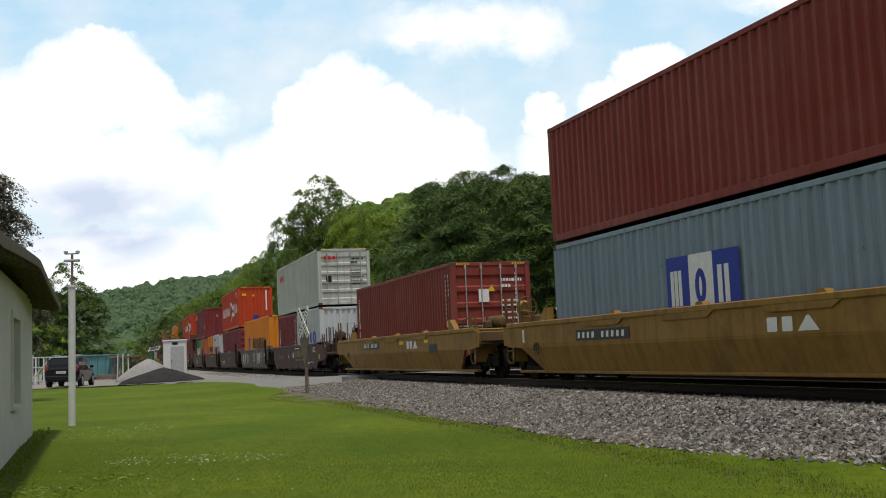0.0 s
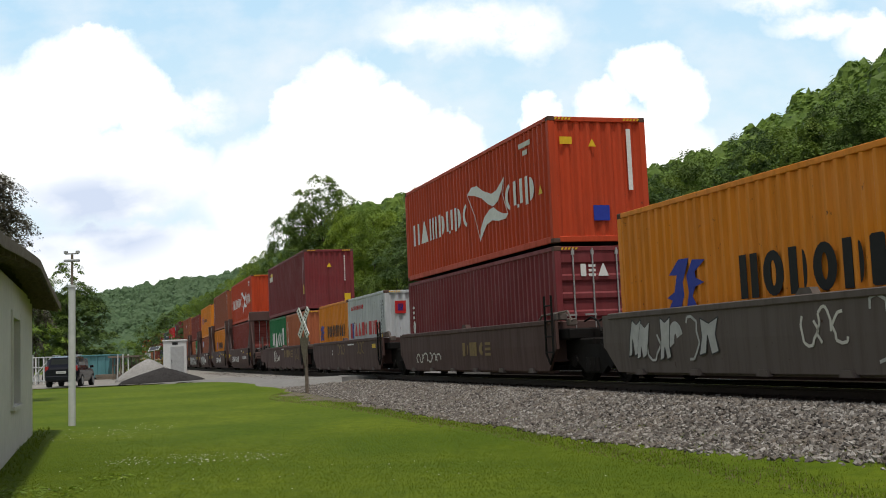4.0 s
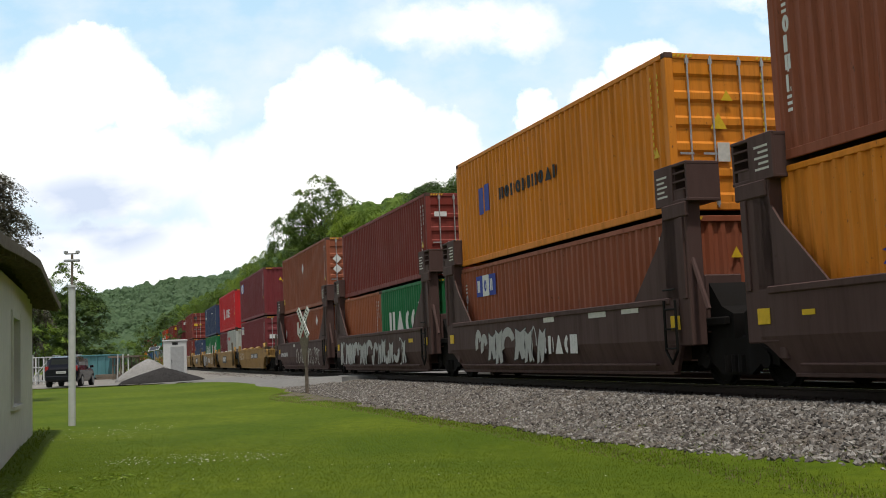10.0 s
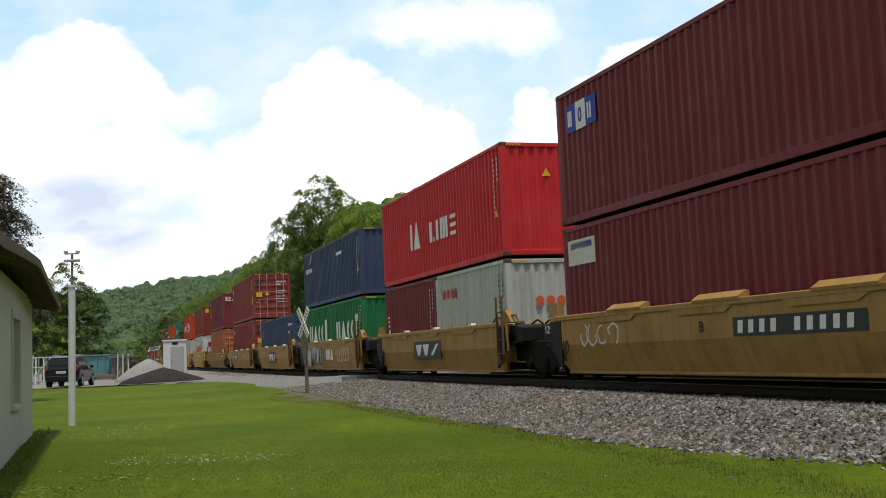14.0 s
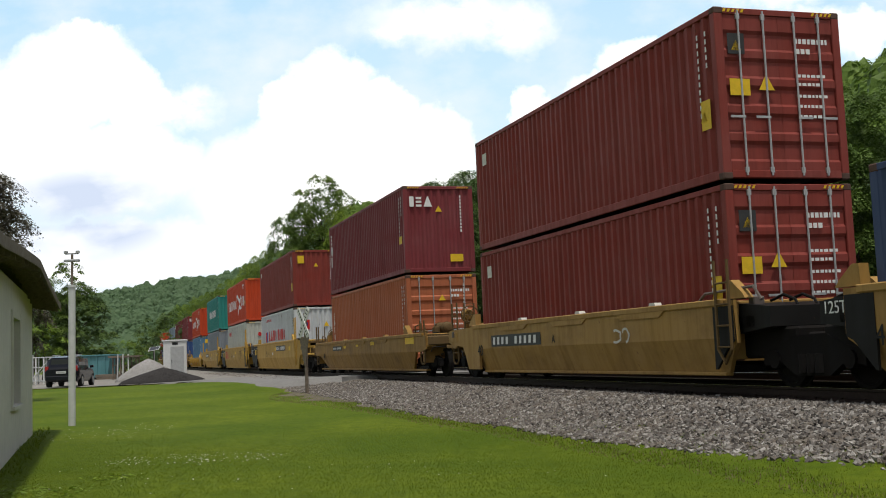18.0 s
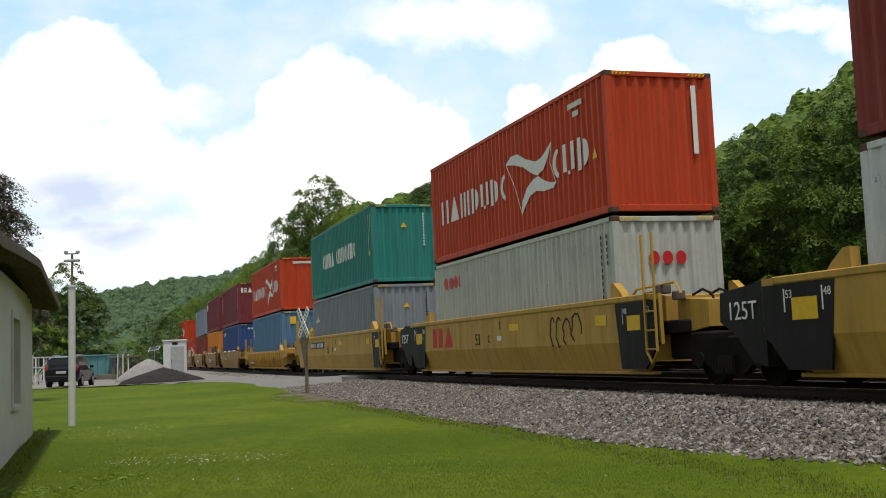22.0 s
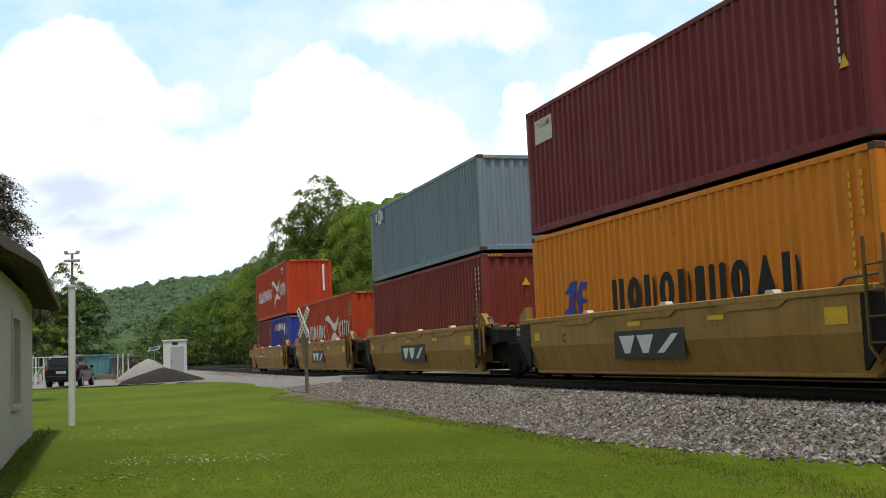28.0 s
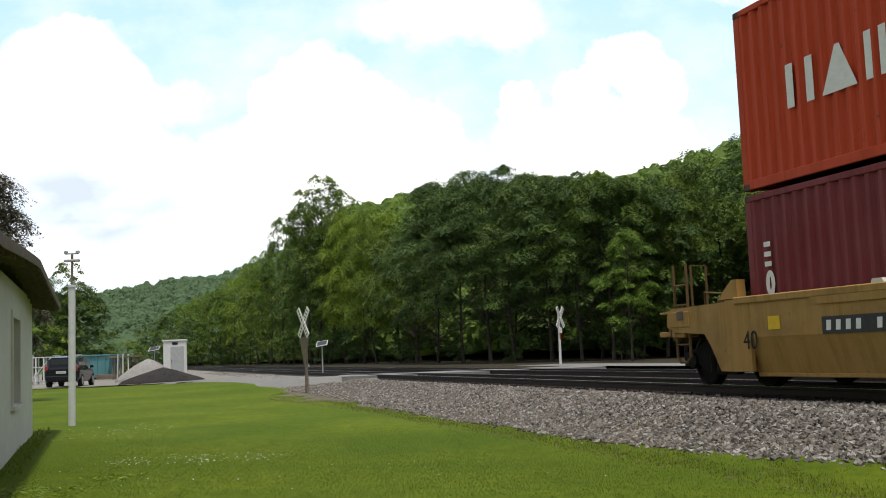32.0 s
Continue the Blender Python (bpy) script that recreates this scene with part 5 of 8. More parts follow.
def yard_sheet():
    """The gravel yard: cells along the track that lie beyond the lawn's border."""
    ss, ls = np.arange(-160, -14, 0.6), np.concatenate([np.arange(1.6, 14, 0.6), np.arange(14, 24, 1.5)])
    P = np.array([on_track(s, e)[:2] for s in ss for e in ls])
    z = height(P) + 0.05
    k = len(ls)
    f = []
    for i in range(len(ss) - 1):
        for j in range(k - 1):
            q = P[i * k + j]
            if q[1] > np.interp(q[0], LAWN_X, LAWN_Y) + 0.25 + 0.25 * math.sin(q[0] * 2.1):
                f.append((i * k + j, i * k + j + 1, (i + 1) * k + j + 1, (i + 1) * k + j))
    return sheet("lot", np.concatenate([P, z[:, None]], 1), f, M["dirt"], True)


lot = yard_sheet()
tagged(lot, "pale packed gravel yard beside the railway", "gravel yard", kind="structure")
tagged(strip("woodland_floor", -300, 118, [-75, -55, -40, -30, -22, -16, -11.4], M["litter"], 0.06, 2.0), "dark leaf litter under the trees", "woodland floor", kind="structure")
tagged(strip("woodland_floor", -300, -22, [-11.4, -10, -8.6], M["litter"], 0.06, 2.0), "dark leaf litter beside the rails", "woodland floor", kind="structure")


def flat_path(name, line, width, mat, lift, z=None):
    """A road along a line of x, y points."""
    L = [Vector((*p, 0)) for p in line]
    pts = []
    cols = [-0.501, -0.5, -0.3, 0, 0.3, 0.5, 0.501]
    dense = []
    for a, b in zip(L, L[1:]):
        n = max(2, int((b - a).length / 0.8))
        dense += [a.lerp(b, i / n) for i in range(n)]
    dense.append(L[-1])
    for i, q in enumerate(dense):
        d = (dense[min(i + 1, len(dense) - 1)] - dense[max(i - 1, 0)]).normalized()
        nrm = Vector((-d.y, d.x, 0))
        for c in cols:
            w = q + nrm * c * (width(i / len(dense)) if callable(width) else width)
            pts.append((w.x, w.y))
    P = np.array(pts)
    zz = np.maximum(height(P), height(P) if z is None else z) + lift - np.tile([0.35, 0, 0, 0, 0, 0, 0.35], len(dense))
    k = len(cols)
    f = [(i * k + j, i * k + j + 1, (i + 1) * k + j + 1, (i + 1) * k + j) for i in range(len(dense) - 1) for j in range(k - 1)]
    return sheet(name, np.concatenate([P, zz[:, None]], 1), f, mat)


_c = [on_track(-14.0, 1.75), on_track(-13.7, 0.0), on_track(-13.0, -4.3), on_track(-12.0, -8.4)]


def ramp_road(name, line, width, mat):
    """A road on a low bank: x, y, z of its middle, with sloping shoulders down to the ground."""
    pts, k = [], 8
    L = [Vector(p) for p in line]
    dense = []
    for a, b in zip(L, L[1:]):
        dense += [a.lerp(b, i / 6) for i in range(6)]
    dense.append(L[-1])
    for i, q in enumerate(dense):
        d = dense[min(i + 1, len(dense) - 1)] - dense[max(i - 1, 0)]
        nrm = Vector((-d.y, d.x, 0)).normalized()
        for e, dz in ((-0.5 * width - 1.1, None), (-0.5 * width, -0.03), (-0.3 * width, 0), (-0.08 * width, 0.015), (0.08 * width, 0.015), (0.3 * width, 0), (0.5 * width, -0.03), (0.5 * width + 1.1, None)):
            w = q + nrm * (e + 0.06 * math.sin(i * 0.9 + e))
            g = float(height(np.array([[w.x, w.y]]))[0])
            pts.append((w.x, w.y, g - 0.06 if dz is None else max(q.z + dz, g + 0.06)))
    f = [(i * k + j, i * k + j + 1, (i + 1) * k + j + 1, (i + 1) * k + j) for i in range(len(dense) - 1) for j in range(k - 1)]
    return sheet(name, pts, f, mat)


road = ramp_road("road", [(-15.5, 61.6, -0.36), (-12.6, 60.4, -0.33), (-9.6, 57.2, -0.29), (-7.7, 52.2, -0.22), (-6.2, 48.4, -0.14), (-5.5, 46.4, -0.09), (-4.6, 45.3, -0.05), (-3.3, 44.9, -0.035), (-2.6, 44.9, -0.035)], 2.9, M["asphalt"])
tagged(road, "narrow worn pale grey road to the crossing", "road", kind="structure")
far_road = strip("road_far", -22, 110, [-11.5, -10.2, -8.6], M["asphalt"], 0.16)
tagged(far_road, "pale gravel road beyond the rails", "road", kind="structure")
crossing = flat_path("crossing", [(v.x, v.y) for v in _c], 4.0, M["asphalt"], 0.012, -0.045)
tagged(crossing, "worn grey level crossing panels between the rails", "crossing", kind="structure")


# ---- rails and ties ----
def rail_line(lat, s0, s1):
    prof = [(-0.075, -0.18), (0.075, -0.18), (0.075, -0.165), (0.012, -0.14), (0.012, -0.045), (0.037, -0.035), (0.037, -0.004), (0.028, 0.0), (-0.028, 0.0), (-0.037, -0.004), (-0.037, -0.035), (-0.012, -0.045), (-0.012, -0.14), (-0.075, -0.165)]
    rings = [[on_track(s, lat + a, b) for a, b in prof] for s in np.arange(s0, s1, 2.0)]
    return MB().loft(rings)


def head_line(lat, s0, s1):
    return MB().loft([[on_track(s, lat + a, b) for a, b in ((-0.03, 0.0005), (0.03, 0.0005), (0.03, 0.002), (-0.03, 0.002))] for s in np.arange(s0, s1, 2.0)])


tie_mesh = MB().box(-0.115, 0.115, -1.3, 1.3, -0.36, -0.185, 0.012).mesh("tie")
spike_mesh = MB().box(-0.09, 0.09, -0.16, 0.16, -0.186, -0.172).box(-0.05, -0.02, -0.11, -0.08, -0.172, -0.13).box(0.02, 0.05, 0.08, 0.11, -0.172, -0.13).mesh("tie_plate")
for centre, lab, s1 in ((0.0, "main railway track with rust-brown rails on wooden ties", 60), (-4.3, "second railway track beyond the main one", 60)):
    tr = tagged(new("railway_track"), lab, "railway track", "railway tracks", kind="structure")
    for q in (-0.753, 0.753):
        r = part("rail", rail_line(centre + q, -420, 120), M["rail"], tr, "rust-brown steel rail")
        part("rail_head", head_line(centre + q, -420, 120), M["railhead"], r, "polished running surface")
    n = 0
    for s in np.arange(-40, 34, 0.52):
        if -15.8 < s < -11.4:
            continue
        m = gauge_pose(s, 1.0) @ Matrix.Translation((0, -centre, 0)) @ Matrix.Rotation(radians(random.uniform(-1.5, 1.5)), 4, "Z") @ Matrix.Translation((0, random.uniform(-0.05, 0.05), random.uniform(-0.01, 0.01)))
        t = part("tie", tie_mesh, M["tie"], tr, m=m)
        if centre == 0.0 and s > -10:
            for q in (-0.753, 0.753):
                part("tie_plate", spike_mesh, M["rail"], t, m=Matrix.Translation((0, q, 0)))


# ---- crushed stone ----
def stones(name, n, s_rng, lat_rng, size, seed, label):
    rng = np.random.default_rng(seed)
    s = rng.uniform(*s_rng, n)
    u = rng.random(n)
    reach = np.minimum(lat_rng[1], toe_at(s)) if lat_rng[0] > 1.0 else lat_rng[1]
    lat = lat_rng[0] + (reach - lat_rng[0]) * u + rng.normal(0, 0.12, n)
    base = np.stack([np.interp(s, S, TX) + np.interp(s, S, DY) * lat, np.interp(s, S, TY) - np.interp(s, S, DX) * lat], 1)
    z = height(base) + 0.02
    c = np.concatenate([base, z[:, None]], 1)
    oct_ = np.array([(1, 0, 0), (0, 1, 0), (-1, 0, 0), (0, -1, 0), (0.2, 0.1, 0.8), (-0.1, 0, -0.8)], float)
    v = oct_[None] * rng.uniform(0.6, 1.3, (n, 6, 1)) * rng.uniform(*size, (n, 1, 1)) * rng.uniform(0.7, 1.25, (n, 1, 3))
    a = rng.uniform(0, 6.3, n)
    b = rng.uniform(-0.7, 0.7, n)
    ca, sa, cb, sb = np.cos(a)[:, None], np.sin(a)[:, None], np.cos(b)[:, None], np.sin(b)[:, None]
    x, y, zz = v[..., 0] * ca - v[..., 1] * sa, v[..., 0] * sa + v[..., 1] * ca, v[..., 2]
    x, zz = x * cb + zz * sb, -x * sb + zz * cb
    v = np.stack([x, y, zz], -1) + c[:, None]
    tri = np.array([(0, 1, 4), (1, 2, 4), (2, 3, 4), (3, 0, 4), (1, 0, 5), (2, 1, 5), (3, 2, 5), (0, 3, 5)])
    f = (tri[None] + (np.arange(n) * 6)[:, None, None]).reshape(-1, 3)
    return tagged(sheet(name, v.reshape(-1, 3), f, M["stone"]), label, "crushed stone", kind="stuff")


stones("ballast_stones", 50000, (-11.5, 24), (1.32, 3.95), (0.021, 0.056), 3, "loose angular grey crushed stones on the track shoulder")
stones("ballast_stones", 5000, (-17.0, -9.5), (2.4, 4.9), (0.024, 0.058), 6, "loose grey stones spilled beside the crossing")
stones("ballast_stones", 5000, (-11.0, 26), (-0.6, 0.6), (0.025, 0.05), 4, "dusty crushed stones between the rails")
stones("ballast_stones", 5000, (-60, -17.5), (1.4, 3.4), (0.03, 0.07), 5, "loose pale stones beside the crossing")


# ---- grass ----
def blades(name, n, x_rng, y_rng, h_rng, w, mat, seed, label, keep=None):
    rng = np.random.default_rng(seed)
    x, y = rng.uniform(*x_rng, n), rng.uniform(y_rng[0] ** 0.5, y_rng[1] ** 0.5, n) ** 2
    x = x * (0.35 + 0.65 * y / y_rng[1]) if keep is None else x
    P = np.stack([x, y], 1)
    s, lat = rel_track(P)
    ok = (lat > toe_at(s) - (0.1 if keep is None else 0.4) + 0.35 * np.sin(s * 1.3) + 0.25 * np.sin(s * 3.1 + 1) + 0.15 * np.sin(s * 9.0)) & ((s > -9.0) | (lat > 4.6))
    ok &= y < np.interp(x, LAWN_X, LAWN_Y) - 0.1
    if keep is not None:
        ok &= keep(P, rng)
    else:
        ok &= rng.random(n) < np.clip((y_rng[1] - y) / 9.0, 0, 1)
    P = P[ok]
    n = len(P)
    z = height(P)
    a = rng.uniform(0, 6.3, n)
    h = rng.uniform(*h_rng, n)
    d = np.stack([np.cos(a), np.sin(a)], 1)
    lean = rng.uniform(0.1, 0.9, (n, 1)) * h[:, None] * d[:, ::-1] * np.array([1, -1])
    k = w * (1 + P[:, 1:2] / 18.0)
    p0 = np.concatenate([P - d * k, z[:, None]], 1)
    p1 = np.concatenate([P + d * k, z[:, None]], 1)
    p2 = np.concatenate([P + lean, (z + h)[:, None]], 1)
    v = np.stack([p0, p1, p2], 1).reshape(-1, 3)
    return tagged(sheet(name, v, np.arange(n * 3).reshape(-1, 3), mat), label, "grass", kind="stuff")


blades("lawn_grass", 130000, (-9, 7), (9, 24), (0.006, 0.020), 0.0026, M["blades"], 11, "short mown lawn grass")


# ---- the bare, dry border between lawn and stones ----
def border():
    ss = np.arange(-13.5, 3.5, 0.3)
    P, k = [], 4
    for s in ss:
        inner, outer = 3.45, 4.0 + 0.28 * math.sin(s * 1.3) + 0.2 * math.sin(s * 3.1 + 1) + 0.95 * math.exp(-((s + 6.0) / 5.0) ** 2)
        for q in (0, 0.4, 0.8, 1):
            P.append(on_track(s, inner + (outer - inner) * q)[:2])
    P = np.array(P)
    z = height(P) + np.tile([0.0, 0.022, 0.020, -0.006], len(ss))
    f = [(i * k + j, i * k + j + 1, (i + 1) * k + j + 1, (i + 1) * k + j) for i in range(len(ss) - 1) for j in range(k - 1)]
    return sheet("border", np.concatenate([P, z[:, None]], 1), f, M["earth"], True)


tagged(border(), "bare trodden earth between the lawn and the stones", "bare earth", kind="structure")

# ---- woods ----
def tree_meshes(seed, h, w, clumps, leaves, leaf, trunk_r=0.2, lift=0.25, flat=0.3, size=0.28):
    """Straight tapered trunk with limbs, and a crown of layered, drooping leaf sprays with gaps."""
    rng = np.random.default_rng(seed)
    mb = MB()
    top = h * 0.86
    bend = rng.normal(0, 0.012 * h, (6, 2))
    axis = [(bend[:i + 1].sum(0)[0] * (i > 0), bend[:i + 1].sum(0)[1] * (i > 0), top * i / 5) for i in range(6)]
    k = 8
    mb.loft([[(x + trunk_r * (1 - 0.17 * i) * (1.4 if i == 0 else 1) * math.cos(6.283 * j / k), y + trunk_r * (1 - 0.17 * i) * (1.4 if i == 0 else 1) * math.sin(6.283 * j / k), z) for j in range(k)] for i, (x, y, z) in enumerate(axis)])

    def on_axis(z):
        f = min(4.999, max(0, z / top * 5))
        a, b = axis[int(f)], axis[int(f) + 1]
        return tuple(p + (q - p) * (f - int(f)) for p, q in zip(a, b))
    cs = []
    for i in range(clumps):
        t = lift + (1 - lift) * rng.random() ** 0.85
        env = w * math.sqrt(max(0.02, 1 - ((t - 0.52) / 0.52) ** 2)) * rng.uniform(0.25, 1.0) ** 0.5 * rng.uniform(0.8, 1.15)
        a = rng.uniform(0, 6.283)
        ax = on_axis(t * h * 0.9)
        cs.append((ax[0] + env * math.cos(a), ax[1] + env * math.sin(a), t * h * 0.95, rng.uniform(0.6, 1.2) * w * size, a))
    for c in cs[::5]:
        foot = on_axis(max(0.18 * h, c[2] - 0.75 * math.hypot(c[0], c[1]) - 0.5))
        mb.tube(foot, (c[0], c[1], c[2] - 0.1), trunk_r * 0.26, 5, trunk_r * 0.05)
    C = np.array(cs)
    n = clumps * leaves
    ci = np.repeat(np.arange(clumps), leaves)
    R = C[ci, 3]
    a = rng.uniform(0, 6.283, n)
    q = rng.random(n) ** 0.6
    # a spray: domed and drooping at its rim, ragged by lobes
    lobes = 0.72 + 0.28 * np.cos(a * (3 + ci % 4) + ci)
    rr = R * q * lobes
    out = np.stack([np.cos(a), np.sin(a)], 1)
    zz = R * (flat * (1 - 1.15 * q * q) + rng.normal(0, 0.07, n)) - 0.22 * rr * np.cos(a - C[ci, 4])
    pos = np.stack([C[ci, 0] + out[:, 0] * rr, C[ci, 1] + out[:, 1] * rr, C[ci, 2] + zz], 1)
    nrm = np.stack([out[:, 0] * q * (0.5 + flat), out[:, 1] * q * (0.5 + flat), np.full(n, 1.0)], 1) + rng.normal(0, 0.26, (n, 3))
    nrm /= np.linalg.norm(nrm, axis=1)[:, None]
    t1 = np.cross(nrm, rng.normal(0, 1, (n, 3)))
    t1 /= np.linalg.norm(t1, axis=1)[:, None]
    t2 = np.cross(nrm, t1)
    sz = leaf * rng.uniform(0.6, 1.35, (n, 1))
    v = np.stack([pos - t1 * sz * 0.6 - t2 * sz * 0.42, pos - t1 * sz * 0.5 + t2 * sz * 0.42, pos + t1 * sz], 1).reshape(-1, 3)
    m = bpy.data.meshes.new("crown")
    m.from_pydata(v.tolist(), [], np.arange(n * 3).reshape(-1, 3).tolist())
    m.materials.append(None)
    return mb.mesh("trunk"), m


TREES = {
    "broad": tree_meshes(1, 15, 5.4, 92, 420, 0.125, 0.15, 0.20, 0.46, 0.31),
    "round": tree_meshes(2, 14, 5.0, 84, 380, 0.125, 0.14, 0.18, 0.48, 0.32),
    "tall": tree_meshes(3, 22, 4.8, 120, 330, 0.14, 0.19, 0.18, 0.48, 0.34),
    "spread": tree_meshes(4, 15, 6.4, 96, 440, 0.125, 0.14, 0.24, 0.30, 0.27),
    "slim": tree_meshes(5, 13, 3.0, 62, 240, 0.12, 0.11, 0.25, 0.35, 0.33),
    "bush": tree_meshes(6, 4.5, 2.6, 44, 95, 0.13, 0.06, 0.05, 0.45),
    "flat": tree_meshes(7, 15, 6.0, 92, 440, 0.125, 0.13, 0.28, 0.28, 0.27),
    "open": tree_meshes(8, 15, 4.2, 78, 170, 0.16, 0.16, 0.25, 0.35, 0.28),
    "back": tree_meshes(9, 16, 5.5, 110, 70, 0.32, 0.18, 0.12, 0.45, 0.32),
    "yard": tree_meshes(10, 8, 3.1, 88, 260, 0.12, 0.12, 0.14, 0.45, 0.34),
}


TALL = {k: max(v.co.z for v in m[1].vertices) * 0.985 for k, m in TREES.items()}


def tree(kind, x, y, top, leaf, label, wide=1.0, z=None, group="trees of the wood"):
    base = float(height(np.array([[x, y]]))[0]) - 0.1 if z is None else z
    tm, cm = TREES[kind]
    k = (top - base) / TALL[kind]
    t = tagged(new("tree" if kind != "bush" else "shrub"), label, "tree" if kind != "bush" else "shrub", group)
    t.matrix_basis = Matrix.Translation((x, y, base)) @ Matrix.Rotation(random.uniform(0, 6.28), 4, "Z") @ Matrix.Diagonal((k * wide, k * wide, k, 1))
    part("trunk", tm, M["bark"], t, "grey-brown trunk with limbs")
    part("crown", cm, M[leaf], t)
    return t


random.seed(5)
DARK, MID, BRIGHT = "dark green broadleaf tree at the wood's edge", "leafy green broadleaf tree at the wood's edge", "bright yellow-green broadleaf tree at the wood's edge"
# the wood's edge beyond the rails: x, y, top, kind, leaves
EDGE = [
    (-60, 248, 13, "round", "leaf_a"), (-55.5, 240, 13.8, "broad", "leaf_b"), (-50.5, 230, 14.8, "round", "leaf_b"), (-46, 222, 15.2, "broad", "leaf_b"), (-42, 212, 15.2, "round", "leaf_a"), (-38.5, 205, 16.4, "broad", "leaf_b"), (-34, 196, 18.1, "round", "leaf_b"),
    (-30, 180, 17.3, "tall", "leaf_a"), (-26, 168, 17.8, "broad", "leaf_b"), (-22, 158, 21.6, "tall", "leaf_a"), (-17.5, 146, 21.9, "tall", "leaf_a"), (-14.6, 140, 22.7, "tall", "leaf_a"), (-12, 136, 19.9, "tall", "leaf_b"), (-9.3, 128, 18, "broad", "leaf_b"),
    (-7.4, 120, 17.3, "tall", "leaf_b"), (-5, 122, 17.1, "broad", "leaf_b"), (-3, 112, 14.1, "flat", "leaf_a"), (-0.8, 102, 13.5, "flat", "leaf_c"), (1.4, 96, 15.8, "spread", "leaf_c"), (3.4, 88, 15.3, "flat", "leaf_c"), (5, 84, 14.8, "flat", "leaf_c"),
    (7.4, 80, 13.4, "spread", "leaf_c"), (9.2, 77, 13, "flat", "leaf_c"), (11.2, 76, 12.6, "spread", "leaf_a"), (10.8, 66, 7.7, "slim", "leaf_b"), (13.4, 77, 12.4, "flat", "leaf_c"), (15.4, 79, 12.9, "broad", "leaf_a"), (17.3, 82, 14.3, "tall", "leaf_c"),
    (19.8, 80, 14.8, "broad", "leaf_a"), (22, 78, 15.8, "tall", "leaf_c"), (24, 74, 15.6, "broad", "leaf_a"), (26.5, 72, 17.1, "tall", "leaf_c"), (29.5, 70, 16.9, "broad", "leaf_a"), (33, 68, 16.3, "tall", "leaf_b"), (37, 66, 16.3, "broad", "leaf_c"),
]
for x, y, top, kind, leaf in EDGE:
    tree(kind, x, y, top * (0.95 if y > 115 else 0.97), leaf, {"leaf_a": MID, "leaf_b": BRIGHT, "leaf_c": DARK}[leaf], 0.78 if y > 115 else 0.92)
# a second rank behind fills the gaps
for i, (x, y, top, kind, leaf) in enumerate(EDGE):
    if i % 2 == 0 or y < 100:
        tree("back", x + random.uniform(0, 3) + 2, y + random.uniform(9, 14), top * random.uniform(0.80, 0.90), "leaf_c" if y < 120 else "leaf_a", DARK, 0.85)
# saplings and undergrowth below the crowns
for i, (x, y, top, kind, leaf) in enumerate(EDGE):
    for q in range(1 if y > 115 or i % 2 else 0):
        tree("bush", x + random.uniform(-3, 3), y - random.uniform(-1, 4), random.uniform(1.4, 4.2) * (1.2 if y > 115 else 0.8), "leaf_c" if y < 150 else "leaf_a", "dense green shrub under the wood's edge", group="shrubs of the wood")
tree("open", -16.0, 138, 22.9, "leaf_a", "tall open-crowned tree standing above the wood", 0.8)
# trees beside the yard and behind the shed
tree("round", -17.45, 41, 8.3, "leaf_purple", "dark purple-brown leafed tree behind the shed", 0.9, group="yard trees")
tree("open", -30.4, 92, 9.2, "leaf_a", "thin-topped green tree beyond the yard", 0.75, group="yard trees")
tree("yard", -30.6, 93, 7.4, "leaf_c", "dark green tree beyond the yard", 1.0, group="yard trees")
tree("yard", -33.9, 95, 6.8, "leaf_c", "dark green tree beyond the yard", 0.95, group="yard trees")
tree("bush", -32.2, 88, 4.4, "leaf_b", "sunlit shrub beyond the yard", 0.9, group="yard trees")
tree("bush", -35, 88, 4.6, "leaf_c", "dark shrub beyond the yard", 1.0, group="yard trees")
tree("bush", -36.5, 150, 7.6, "leaf_c", "dark shrub at the end of the yard", 0.9, group="yard trees")
tree("bush", -40.5, 156, 5.4, "leaf_a", "green shrub at the end of the yard", 1.0, group="yard trees")
tree("bush", -45.5, 160, 4.2, "leaf_b", "pale green shrub at the end of the yard", 1.2, group="yard trees")
tree("bush", -50.5, 160, 3.6, "leaf_a", "green shrub at the end of the yard", 1.4, group="yard trees")


